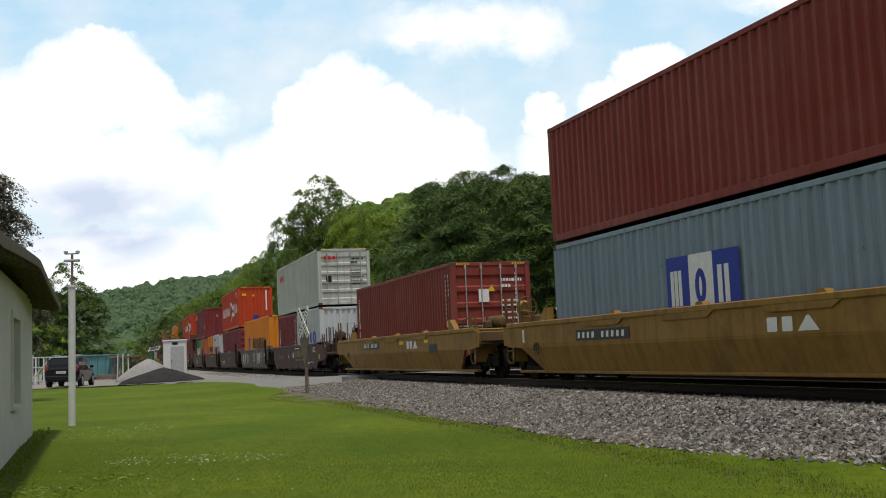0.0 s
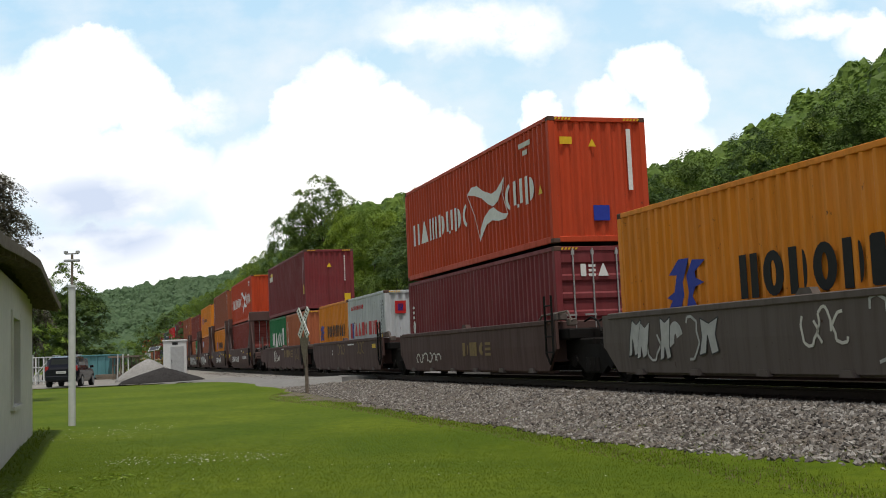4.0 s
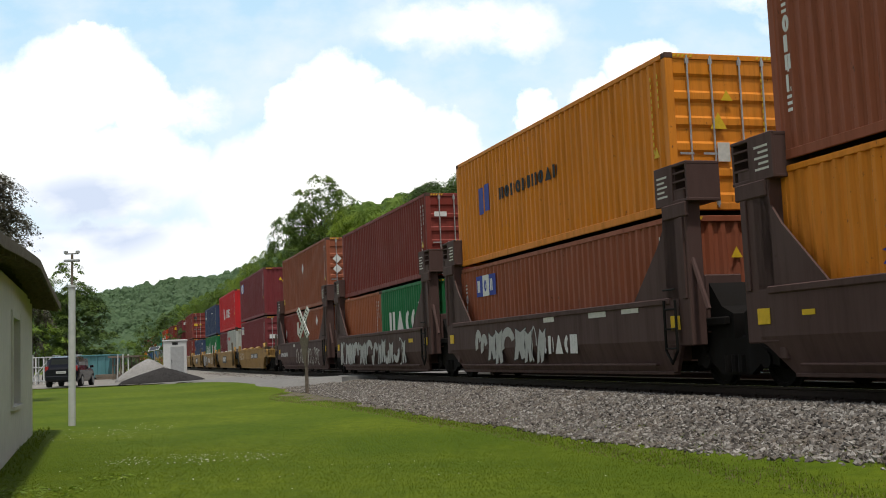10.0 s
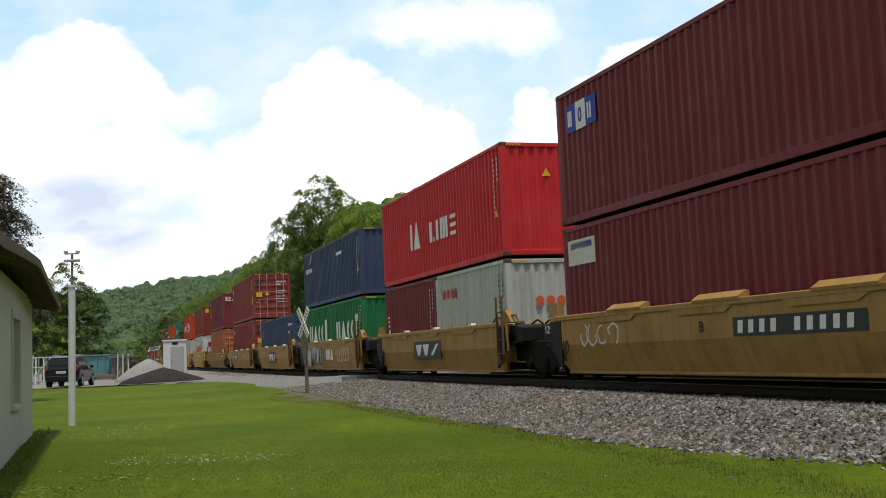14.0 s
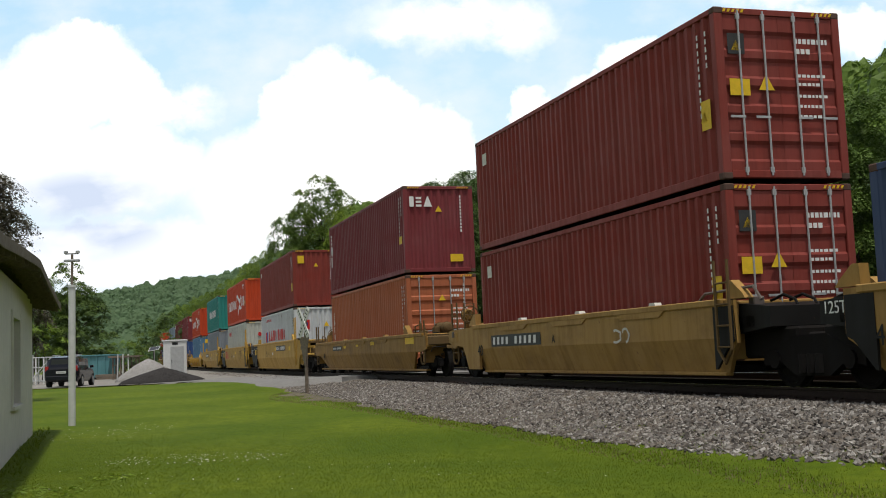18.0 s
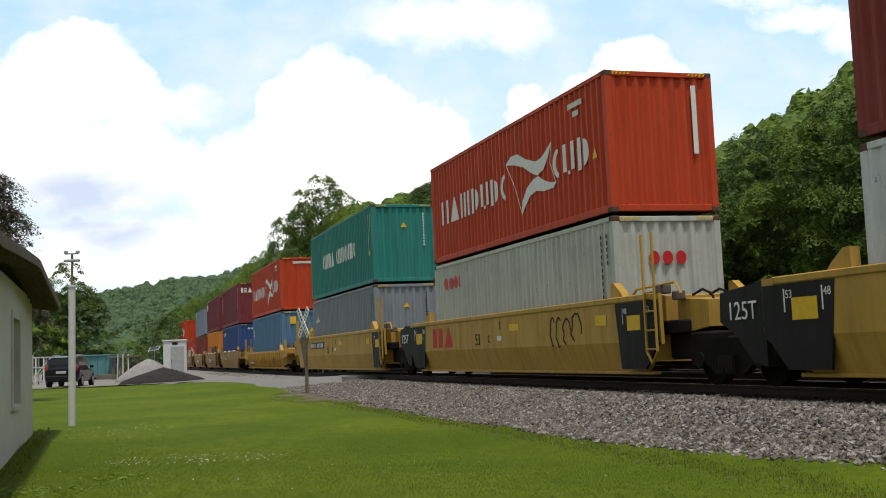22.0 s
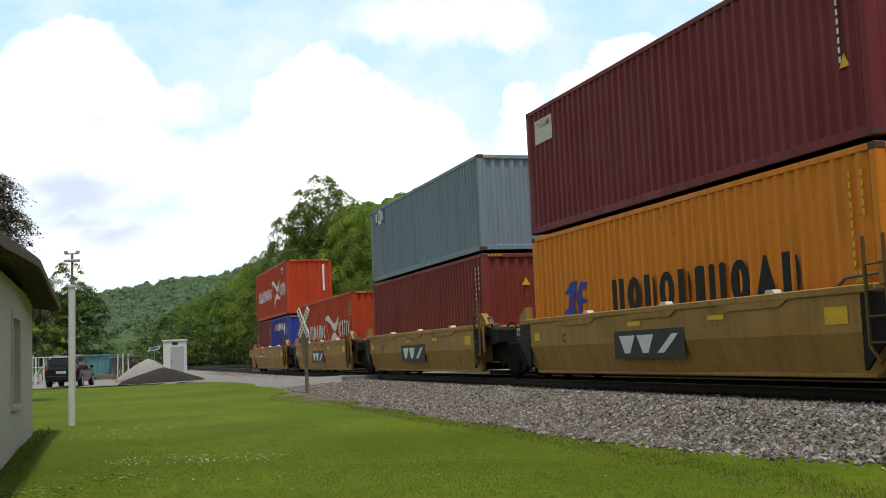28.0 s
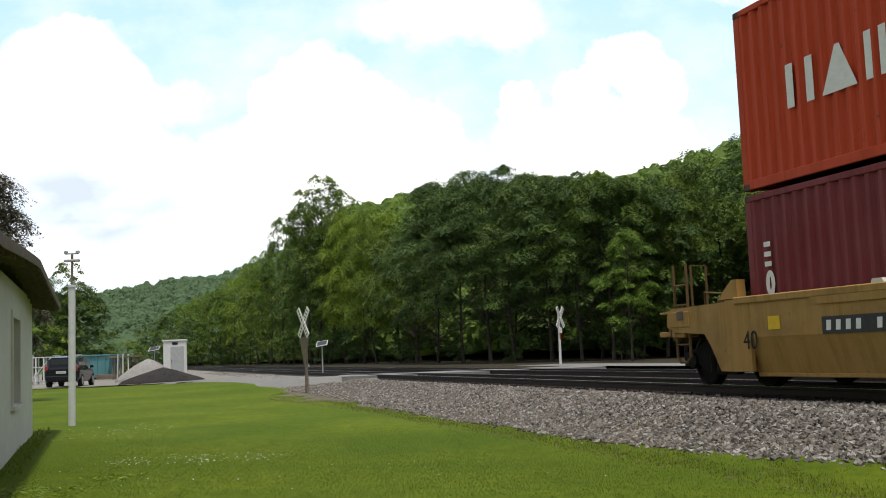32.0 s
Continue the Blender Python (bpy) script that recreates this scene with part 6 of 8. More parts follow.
def far_woods(name, n, bear, dist, size, seed, mat, label, q=60, leaf=0.25):
    """Crowns of the far woods on the hillside."""
    rng = np.random.default_rng(seed)
    t = rng.uniform(*bear, n)
    u = rng.random(n)
    crest, foot = np.interp(t, BEAR, CREST), np.interp(t, BEAR, FOOT)
    y = foot * dist[0] + (crest * dist[1] - foot * dist[0]) * u
    P = np.stack([t * y, y], 1)
    z = height(P)
    ci = np.repeat(np.arange(n), q)
    d = rng.normal(0, 1, (n * q, 3))
    d /= np.linalg.norm(d, axis=1)[:, None]
    d[:, 2] = np.abs(d[:, 2])
    rad = rng.uniform(*size, n)
    tall = rng.uniform(1.2, 2.0, n)
    pos = np.stack([P[ci, 0] + d[:, 0] * rad[ci], P[ci, 1] + d[:, 1] * rad[ci], z[ci] + (0.4 + d[:, 2]) * rad[ci] * tall[ci] * rng.uniform(0.72, 0.92, n * q)], 1)
    nrm = d + rng.normal(0, 0.18, d.shape) + np.array([0, 0, 0.35])
    nrm /= np.linalg.norm(nrm, axis=1)[:, None]
    t1 = np.cross(nrm, rng.normal(0, 1, d.shape))
    t1 /= np.linalg.norm(t1, axis=1)[:, None]
    t2 = np.cross(nrm, t1)
    s = (rad[ci] * leaf * rng.uniform(0.6, 1.3, n * q))[:, None]
    v = np.stack([pos - t1 * s, pos + t2 * s * 0.7, pos + t1 * s, pos - t2 * s * 0.7], 1).reshape(-1, 3)
    faces = np.arange(len(v)).reshape(-1, 4).tolist()
    # the dense inside of each crown: a lumpy dome
    k, lv = 9, [(-0.2, 0.8), (0.3, 0.95), (0.75, 0.75), (1.0, 0.3)]
    verts, b = [v], len(v)
    a = np.arange(k) * 2 * math.pi / k
    for i in range(n):
        lump = rng.uniform(0.72, 0.98, (len(lv), k))
        for r, (hz, wd) in enumerate(lv):
            rr = rad[i] * wd * lump[r]
            verts.append(np.stack([P[i, 0] + rr * np.cos(a), P[i, 1] + rr * np.sin(a), z[i] + rad[i] * tall[i] * (0.4 + 0.9 * hz * lump[r])], 1))
        for r in range(len(lv) - 1):
            faces += [(b + r * k + j, b + r * k + (j + 1) % k, b + (r + 1) * k + (j + 1) % k, b + (r + 1) * k + j) for j in range(k)]
        faces.append(tuple(b + (len(lv) - 1) * k + j for j in range(k)))
        b += k * len(lv)
    return tagged(sheet(name, np.concatenate(verts), faces, M[mat]), label, "woods", kind="stuff")


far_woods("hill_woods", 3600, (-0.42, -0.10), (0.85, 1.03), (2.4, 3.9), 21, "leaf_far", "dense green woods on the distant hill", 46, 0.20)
far_woods("hill_woods", 1500, (-0.14, 0.14), (0.8, 1.03), (2.2, 3.8), 22, "leaf_hill", "dense green woods on the middle ridge", 60, 0.2)
far_woods("hill_woods", 2200, (0.10, 0.62), (0.8, 1.04), (2.0, 3.8), 23, "leaf_hill", "dense green woods climbing the steep hillside", 90, 0.2)

# ---- things beside the lawn and the yard ----
M["shed_wall"] = plain("white_washed_render", (0.60, 0.59, 0.53), 0.85, 0.11, 3.0, bumps=0.5, dist=0.02)
M["shed_roof"] = plain("old_tin_roof", (0.16, 0.145, 0.135), 0.7, 0.35, 5.0, metal=0.2)
M["old_wood"] = plain("weathered_wood", (0.20, 0.165, 0.13), 0.9, 0.35, 14.0, bumps=0.5)
M["old_glass"] = plain("dusty_glass", (0.10, 0.105, 0.10), 0.35, 0.3, 3.0, spec=0.5)
M["white_metal"] = plain("white_enamel", (0.60, 0.61, 0.60), 0.5, 0.10, 6.0)
M["grey_metal"] = plain("grey_metal", (0.42, 0.43, 0.43), 0.5, 0.15, 6.0, metal=0.3)
M["sign_white"] = plain("sign_white", (0.66, 0.66, 0.63), 0.5, 0.12, 8.0)
M["sign_red"] = plain("sign_red", (0.45, 0.03, 0.03), 0.5, 0.15, 8.0)
M["panel_dark"] = plain("solar_cells", (0.05, 0.055, 0.065), 0.5, 0.2, 12.0)
M["car_paint"] = plain("dark_car_paint", (0.005, 0.006, 0.012), 0.2, 0.1, 3.0, bumps=0.0, spec=0.35)
M["tyre"] = plain("tyre_rubber", (0.025, 0.025, 0.025), 0.9, 0.2, 9.0)
M["glass_dark"] = plain("tinted_glass", (0.03, 0.035, 0.04), 0.08, 0.1, 2.0, bumps=0.0, spec=0.5)
M["red_lamp"] = plain("red_lamp_glass", (0.35, 0.02, 0.02), 0.2, 0.1, 5.0, bumps=0.0, spec=0.5)
M["plate_white"] = plain("pale_plate", (0.6, 0.6, 0.6), 0.5, 0.1, 9.0, bumps=0.0)
M["teal_steel"] = painted("teal_steel", (0.10, 0.25, 0.27), wear=0.8)
M["pile_light"] = plain("pale_stone_pile", (0.32, 0.31, 0.295), 0.95, 0.3, 9.0, bumps=1.0, dist=0.08)
M["pile_dark"] = plain("dark_cinder_pile", (0.050, 0.047, 0.046), 0.95, 0.4, 9.0, bumps=1.0, dist=0.08)


def thing(name, label, category, m=None, group=""):
    t = tagged(new(name), label, category, group)
    if m is not None:
        t.matrix_basis = m
    return t


# the shed: x along its wall away from the camera, y into the building
SHED = Matrix(((-0.2920, -0.9564, 0, -6.40), (0.9564, -0.2920, 0, 16.20), (0, 0, 1, 0), (0, 0, 0, 1)))
shed = thing("shed", "white-washed shed with a sagging tin roof", "shed", SHED)
wall = part("wall", MB().box(-9.0, 2.10, 0.0, 0.18, -0.95, 2.16).box(3.85, 7.92, 0.0, 0.18, -0.95, 2.16).box(2.10, 3.85, 0.0, 0.18, -0.95, 0.13).box(2.10, 3.85, 0.0, 0.18, 1.60, 2.16), M["shed_wall"], shed, "white-washed rendered wall, stained near the ground")
part("wall", MB().box(7.74, 7.92, 0.18, 6.0, -0.95, 2.9), M["shed_wall"], shed)
part("wall", MB().box(-9.0, -8.82, 0.18, 6.0, -0.95, 2.9), M["shed_wall"], shed)
part("wall", MB().box(-9.0, 7.92, 6.0, 6.18, -0.95, 2.16), M["shed_wall"], shed)
win = part("window", MB().box(2.10, 3.85, 0.09, 0.13, 0.13, 1.60), M["old_glass"], shed, "dusty dark shed window")
part("window_frame", MB().box(2.02, 2.14, -0.035, 0.10, 0.05, 1.68, 0.006), M["shed_wall"], win)
part("window_frame", MB().box(3.81, 3.93, -0.035, 0.10, 0.05, 1.68, 0.006), M["shed_wall"], win)
part("window_frame", MB().box(2.14, 3.81, -0.03, 0.10, 1.56, 1.68, 0.006), M["shed_wall"], win)
part("window_sill", MB().box(1.98, 3.97, -0.07, 0.10, 0.05, 0.12, 0.006), M["shed_wall"], win)

def roof_edge(x):
    return np.interp(x, [-9, -5.6, -2.8, 1.33, 4.84, 8.4], [1.97, 2.02, 2.18, 2.39, 2.27, 2.02]), np.interp(x, [-9, 4.84, 8.4], [0.45, 0.47, 0.55])


rings = []
for x in np.linspace(-9.4, 8.4, 19):
    z, o = (float(v) for v in roof_edge(x))
    rings.append([(x, -o, z - 0.05), (x, 0.1, z + 0.10), (x, 3.0, z + 0.95), (x, 6.6, z + 0.1), (x, 6.6, z + 0.16), (x, 3.0, z + 1.01), (x, 0.1, z + 0.16), (x, -o, z + 0.01)])
roof_ob = part("roof", MB().loft(rings), M["shed_roof"], shed, "dark sagging tin roof")
part("fascia", MB().loft([[(x, -float(roof_edge(x)[1]) - 0.02, float(roof_edge(x)[0]) - 0.10), (x, -float(roof_edge(x)[1]) - 0.002, float(roof_edge(x)[0]) - 0.10), (x, -float(roof_edge(x)[1]) - 0.002, float(roof_edge(x)[0]) + 0.03), (x, -float(roof_edge(x)[1]) - 0.02, float(roof_edge(x)[0]) + 0.03)] for x in np.linspace(-9.4, 8.4, 19)]), M["old_wood"], roof_ob, "weathered grey fascia board")
for i in range(22):
    x = -8.8 + i * 0.8
    z, o = (float(v) for v in roof_edge(x))
    part("rafter", MB().prism([(-o + 0.03, z - 0.15), (0.0, z - 0.06), (0.0, z + 0.05), (-o + 0.03, z - 0.05)], "x", -0.03, 0.03), M["old_wood"], roof_ob, m=Matrix.Translation((x, 0, 0)))

# the white post with a mast on it
gp = float(height(np.array([[-8.74, 26.35]]))[0])
post = thing("post", "tall white post with a small mast on top", "post", pose(-8.74, 26.35, gp - 0.05))
part("shaft", MB().tube((0, 0, 0), (0.02, 0, 2.62 - gp), 0.082, 14, 0.078), M["white_metal"], post, "white painted shaft")
part("cap", MB().tube((0.02, 0, 2.62 - gp), (0.02, 0, 2.68 - gp), 0.095, 14), M["white_metal"], post)
part("mast", MB().tube((0.02, 0, 2.6 - gp), (0.03, 0, 3.4 - gp), 0.03, 8), M["old_wood"], post, "thin dark mast")
part("bracket", MB().box(-0.16, 0.20, -0.05, 0.05, 3.22 - gp, 3.28 - gp, 0.01), M["grey_metal"], post)
for q in (-0.12, 0.16):
    part("cup", MB().tube((q, 0, 3.42 - gp), (q, 0, 3.48 - gp), 0.05, 8), M["grey_metal"], post)
part("crossarm", MB().box(-0.14, 0.18, -0.015, 0.015, 3.40 - gp, 3.43 - gp), M["grey_metal"], post)


def crossbuck(x, y, base, ztop, yaw, label, far):
    m = Matrix.Translation((x, y, base)) @ Matrix.Rotation(yaw, 4, "Z")
    t = thing("crossing_sign", label, "crossing sign", m, "crossing signs")
    h = ztop - base
    part("sign_post", MB().box(-0.05, 0.05, -0.045, 0.045, -0.3, h - 0.15, 0.006), M["white_metal"] if far else M["old_wood"], t)
    for k, q in enumerate((-1, 1)):
        b = part("sign_board", MB().box(-0.60, 0.60, -0.012, 0.012, -0.115, 0.115, 0.004), M["sign_white"], t, "white sign board, dirty at the ends", Matrix.Translation((0, -0.066 - 0.026 * k, h - 0.48)) @ Matrix.Rotation(q * radians(52), 4, "Y"))
        n = 9
        for i in range(n):
            if abs(i - 4) > 0.5:
                part("letter_bar", shared("letter_bar", lambda: MB().box(-0.022, 0.022, -0.003, 0.0, -0.055, 0.055)), MARK["black"], b, m=Matrix.Translation((-0.5 + i * 0.125, -0.0125, 0)))
    if far:
        part("reflector", MB().box(-0.055, 0.055, -0.05, -0.046, h - 1.55, h - 1.25), M["sign_red"], t, "red reflecting strip")
        part("lower_plate", MB().box(-0.2, 0.2, -0.062, -0.05, h - 1.25, h - 0.98, 0.003), M["sign_white"], t)
    else:
        part("yield_plate", MB().prism([(-0.36, h - 0.98), (0.36, h - 0.98), (0.04, h - 1.95), (-0.04, h - 1.95)], "y", -0.062, -0.05), M["old_wood"], t, "tapered grey-brown plate")
    return t


crossbuck(-4.85, 39.0, -0.52, 2.42, radians(-56), "weathered crossbuck sign on a grey-brown post", False)
crossbuck(5.50, 55.0, -0.25, 2.72, radians(58), "white crossbuck sign beyond the rails with a red strip", True)


def panel_sign(x, y, base, top, w, label):
    t = thing("solar_panel", label, "solar panel", pose(x, y, base), "solar panels")
    part("mast", MB().tube((0, 0, 0), (0, 0, top - base), 0.035, 8), M["grey_metal"], t)
    k = Matrix.Translation((0, 0, top - base)) @ Matrix.Rotation(radians(28), 4, "X") @ Matrix.Rotation(radians(-9), 4, "Y")
    f = part("panel_frame", MB().box(-w / 2, w / 2, -0.28, 0.28, -0.02, 0.015, 0.005), M["white_metal"], t, "pale aluminium frame", k)
    part("cell_sheet", MB().box(-w / 2 + 0.04, w / 2 - 0.04, -0.24, 0.24, 0.0155, 0.02), M["panel_dark"], f, "dark cells")


panel_sign(-6.6, 60, -0.25, 1.46, 0.60, "small solar panel on a thin mast beyond the rails")
panel_sign(-21.2, 82, -0.3, 1.80, 0.8, "small solar panel on a mast beside the cabinet")
relay = thing("relay_box", "small white box beside the rails", "box", pose(-12.06, 98.04, -0.25))
part("body", MB().box(-0.13, 0.13, -0.1, 0.1, 0, 0.42, 0.02), M["white_metal"], relay)
part("lid", MB().box(-0.15, 0.15, -0.12, 0.12, 0.42, 0.46, 0.008), M["white_metal"], relay)

# equipment cabinet
cab = thing("equipment_cabinet", "tall pale grey equipment cabinet with a door", "cabinet", pose(-19.25, 80.2, -0.42, 0, 0, 12))
part("body", MB().box(-0.80, 0.80, -0.7, 0.7, 0, 2.66, 0.03), M["white_metal"], cab)
part("roof", MB().box(-0.86, 0.86, -0.76, 0.76, 2.66, 2.76, 0.02), M["white_metal"], cab)
cdoor = part("door", MB().box(-0.30, 0.62, -0.735, -0.70, 0.1, 2.3, 0.012), M["grey_metal"], cab, "grey door")
part("handle", MB().box(-0.24, -0.20, -0.77, -0.735, 1.1, 1.35), M["tyre"], cdoor)
part("vent", MB().box(-0.2, 0.2, -0.715, -0.70, 2.40, 2.58), M["tyre"], cab)


def pile(name, x, y, rx, ry, h, mat, label, seed):
    rng = random.Random(seed)
    rings = []
    k = 28
    off = [rng.uniform(0.82, 1.15) for _ in range(k)]
    base = float(height(np.array([[x, y]]))[0])
    for i in range(9):
        f = i / 8
        r = (1 - f) ** 0.9
        rings.append([(rx * r * (1 + (off[j] - 1) * (1 - f * 0.5)) * math.cos(6.283 * j / k), ry * r * off[j] * math.sin(6.283 * j / k), h * f ** 0.85 + rng.uniform(-0.03, 0.03) * (0 < i < 8) - 0.12 * (i == 0)) for j in range(k)])
    t = thing(name, label, "gravel pile", pose(x, y, base), "gravel piles")
    part("mound", MB().loft(rings).mesh("mound", True), mat, t)


pile("gravel_pile", -18.85, 71.5, 2.1, 1.8, 1.42, M["pile_light"], "pale heap of crushed stone in the yard", 1)
pile("gravel_pile", -15.45, 61.6, 2.25, 1.2, 0.86, M["pile_dark"], "low dark heap of cinders in the yard", 2)

# teal skip, white racks, timber stand
skip = thing("skip", "weathered teal steel skip", "skip", pose(-28.0, 90, -0.42, 0, 0, -10))
part("body", MB().prism([(-1.5, 0.2), (1.5, 0.2), (1.75, 1.9), (-1.75, 1.9)], "y", -0.9, 0.9), M["teal_steel"], skip)
for i in range(5):
    part("rib", MB().box(-0.04, 0.04, -0.97, -0.9, 0.25, 1.85), M["teal_steel"], skip, m=Matrix.Translation((-1.3 + i * 0.65, 0, 0)))
part("rim", MB().box(-1.8, 1.8, -1.0, 1.0, 1.9, 2.0, 0.02), M["teal_steel"], skip)
part("skid", MB().box(-1.4, 1.4, -0.7, 0.7, 0, 0.2), M["tyre"], skip)


def stand(x, y, w, h, mat, label, name, yaw=0):
    t = thing(name, label, "rack", pose(x, y, -0.42, 0, 0, yaw), "yard racks")
    for i in range(4):
        for q in (-0.4, 0.4):
            part("upright", MB().box(-0.045, 0.045, -0.045, 0.045, 0, h), mat, t, m=Matrix.Translation((-w / 2 + i * w / 3, q, 0)))
    for z in (0.25, h * 0.62, h - 0.06):
        part("shelf", MB().box(-w / 2 - 0.06, w / 2 + 0.06, -0.46, 0.46, z, z + 0.06), mat, t)
    for q in (-0.45, 0.45):
        part("brace", MB().tube((-w / 2, q, 0.1), (w / 2, q, h), 0.03, 6), mat, t)


stand(-26.9, 75, 1.5, 1.85, M["white_metal"], "white slatted rack of yard furniture", "rack", 8)
stand(-28.6, 76, 1.2, 2.0, M["white_metal"], "white slatted rack of yard furniture", "rack", -6)
stand(-24.1, 85, 1.75, 1.72, M["old_wood"], "timber stand with white poles in it", "rack", 0)
canopy = thing("shelter_roof", "flat weathered board roof on the timber stand", "roof", pose(-24.1, 85, 1.30))
part("board", MB().box(-1.15, 1.15, -0.62, 0.62, 0.0, 0.07, 0.01), M["old_wood"], canopy)
part("edge_board", MB().box(-1.17, 1.17, -0.66, -0.62, -0.04, 0.09, 0.006), M["old_wood"], canopy)
for i in range(3):
    pl = thing("pole", "white pole leaning in the timber stand", "pole", pose(-24.6 + i * 0.42, 84.4, -0.4, 4 - 3 * i, 3 - 2 * i, 0), "leaning poles")
    part("shaft", MB().tube((0, 0, 0), (0, 0, 1.9), 0.05, 8), M["white_metal"], pl)
lumber = thing("lumber_stack", "low stack of brown timber in the yard", "timber", pose(-25.6, 88, -0.42))
for i in range(6):
    part("beam", MB().box(-1.6, 1.6, -0.13, 0.13, 0, 0.22, 0.01), M["old_wood"], lumber, m=Matrix.Translation((random.uniform(-0.2, 0.2), (i % 3 - 1) * 0.3, (i // 3) * 0.23)))


# ---- parked car ----
def parked_car(x, y, yaw):
    base = float(height(np.array([[x, y]]))[0]) + 0.06
    t = thing("car", "dark blue-black estate car parked on the gravel", "car", pose(x, y, base, 0, 0, yaw))

    def ring(xx, half, zs):
        lo, belt, top, tw = zs
        return [(xx, -half * 0.92, lo), (xx, -half, lo + 0.2), (xx, -half, belt - 0.12), (xx, -half * 0.96, belt), (xx, -tw, top - 0.04), (xx, -tw + 0.1, top), (xx, tw - 0.1, top), (xx, tw, top - 0.04), (xx, half * 0.96, belt), (xx, half, belt - 0.12), (xx, half, lo + 0.2), (xx, half * 0.92, lo)]
    secs = [(-2.28, 0.80, (0.42, 0.88, 0.95, 0.70)), (-2.22, 0.88, (0.32, 0.98, 1.06, 0.72)), (-2.05, 0.91, (0.28, 1.00, 1.58, 0.60)), (-1.6, 0.92, (0.26, 1.00, 1.66, 0.62)), (-0.4, 0.92, (0.25, 0.99, 1.68, 0.63)), (0.3, 0.92, (0.25, 0.98, 1.60, 0.62)), (0.95, 0.92, (0.25, 0.97, 1.06, 0.72)), (1.6, 0.90, (0.26, 0.90, 0.97, 0.70)), (2.1, 0.84, (0.30, 0.78, 0.84, 0.62)), (2.3, 0.70, (0.42, 0.66, 0.70, 0.5))]
    body = part("body", MB().loft([ring(a, b, c) for a, b, c in secs]).mesh("body"), M["car_paint"], t)
    part("rear_window", MB().prism([(-0.60, 1.08), (0.60, 1.08), (0.52, 1.50), (-0.52, 1.50)], "x", -0.02, 0.02), M["glass_dark"], t, "tinted rear window", Matrix.Translation((-2.15, 0, 0)) @ Matrix.Rotation(radians(0), 4, "Y") @ Matrix.Shear("YZ", 4, (0, 0)))
    for q in (-1, 1):
        for a, b in ((-1.85, -1.1), (-1.02, -0.1), (-0.02, 0.72)):
            part("side_window", MB().prism([(a, 1.04), (b, 1.04), (min(b, 0.35), 1.50), (a + 0.05, 1.50)], "y", q * 0.80 - 0.03, q * 0.80 + 0.03), M["glass_dark"], t, m=Matrix.Translation((0, -q * 0.0, 0)))
        part("tail_lamp", MB().box(-2.26, -2.10, q * 0.76 - 0.09, q * 0.76 + 0.09, 0.84, 1.12, 0.02), M["red_lamp"], t, "red tail lamp")
        part("head_lamp", MB().box(2.05, 2.2, q * 0.62 - 0.14, q * 0.62 + 0.14, 0.62, 0.76, 0.02), M["plate_white"], t)
        part("mirror", MB().box(0.55, 0.72, q * 1.02 - 0.09, q * 1.02 + 0.09, 0.98, 1.12, 0.02), M["car_paint"], t)
        for xx in (-1.40, 1.38):
            w = part("wheel", MB().tube((xx, q * 0.72, 0.33), (xx, q * 0.935, 0.33), 0.33, 20), M["tyre"], t)
            part("rim", MB().tube((xx, q * 0.93, 0.33), (xx, q * 0.945, 0.33), 0.21, 12), M["grey_metal"], w)
    part("bumper", MB().box(-2.36, -2.16, -0.84, 0.84, 0.36, 0.60, 0.04), M["car_paint"], t)
    pb = part("plate", MB().box(-2.315, -2.29, -0.26, 0.26, 0.72, 0.85), M["plate_white"], t, "pale plate")
    part("plate_bar", MB().box(-2.32, -2.316, -0.2, 0.2, 0.76, 0.81), M["grey_metal"], pb)
    for q in (-0.58, 0.58):
        part("roof_rail", MB().tube((-1.7, q, 1.71), (0.1, q, 1.71), 0.02, 6), M["grey_metal"], t)


parked_car(-20.95, 63.0, 96)

# ---- weeds, clover and rough grass ----
blades("rough_grass", 6000, (-10.5, -5.0), (15.0, 25.5), (0.03, 0.085), 0.006, M["blades"], 41, "unmown grass along the shed wall", lambda P, r: (np.abs((P[:, 0] + 6.4) * 0.9564 + (P[:, 1] - 16.2) * 0.292 - 0.18) < 0.16))
blades("rough_grass", 60000, (-6, 7), (9, 44), (0.012, 0.045), 0.004, M["dry"], 42, "dry ragged grass along the edge of the stones", lambda P, r: (lambda s, l: (l < 4.9 + 0.9 * np.exp(-((s + 5.0) / 4.5) ** 2)) & (r.random(len(P)) < 0.8))(*rel_track(P)))


blades("lawn_edge_grass", 90000, (-6, 8), (9, 42), (0.02, 0.06), 0.003, M["blades"], 43, "ragged green grass growing into the stones", lambda P, r: (lambda s, l: (l < 4.7) & (r.random(len(P)) < 0.9))(*rel_track(P)))


def leaf_patch(name, n, box, size, mat, label, seed, hz=(0.03, 0.09)):
    rng = np.random.default_rng(seed)
    P = np.stack([rng.uniform(box[0], box[1], n), rng.uniform(box[2], box[3], n)], 1)
    P += rng.normal(0, 0.12, P.shape)
    z = height(P) + rng.uniform(*hz, n)
    a = rng.uniform(0, 6.3, n)
    s = rng.uniform(0.6, 1.3, n) * size
    c = np.concatenate([P, z[:, None]], 1)
    d1 = np.stack([np.cos(a), np.sin(a), rng.uniform(-0.4, 0.4, n)], 1) * s[:, None]
    d2 = np.stack([-np.sin(a), np.cos(a), rng.uniform(-0.4, 0.4, n)], 1) * s[:, None] * 0.7
    v = np.stack([c - d1, c + d2, c + d1, c - d2], 1).reshape(-1, 3)
    tagged(sheet(name, v, np.arange(len(v)).reshape(-1, 4), M[mat]), label, "weeds", kind="stuff")


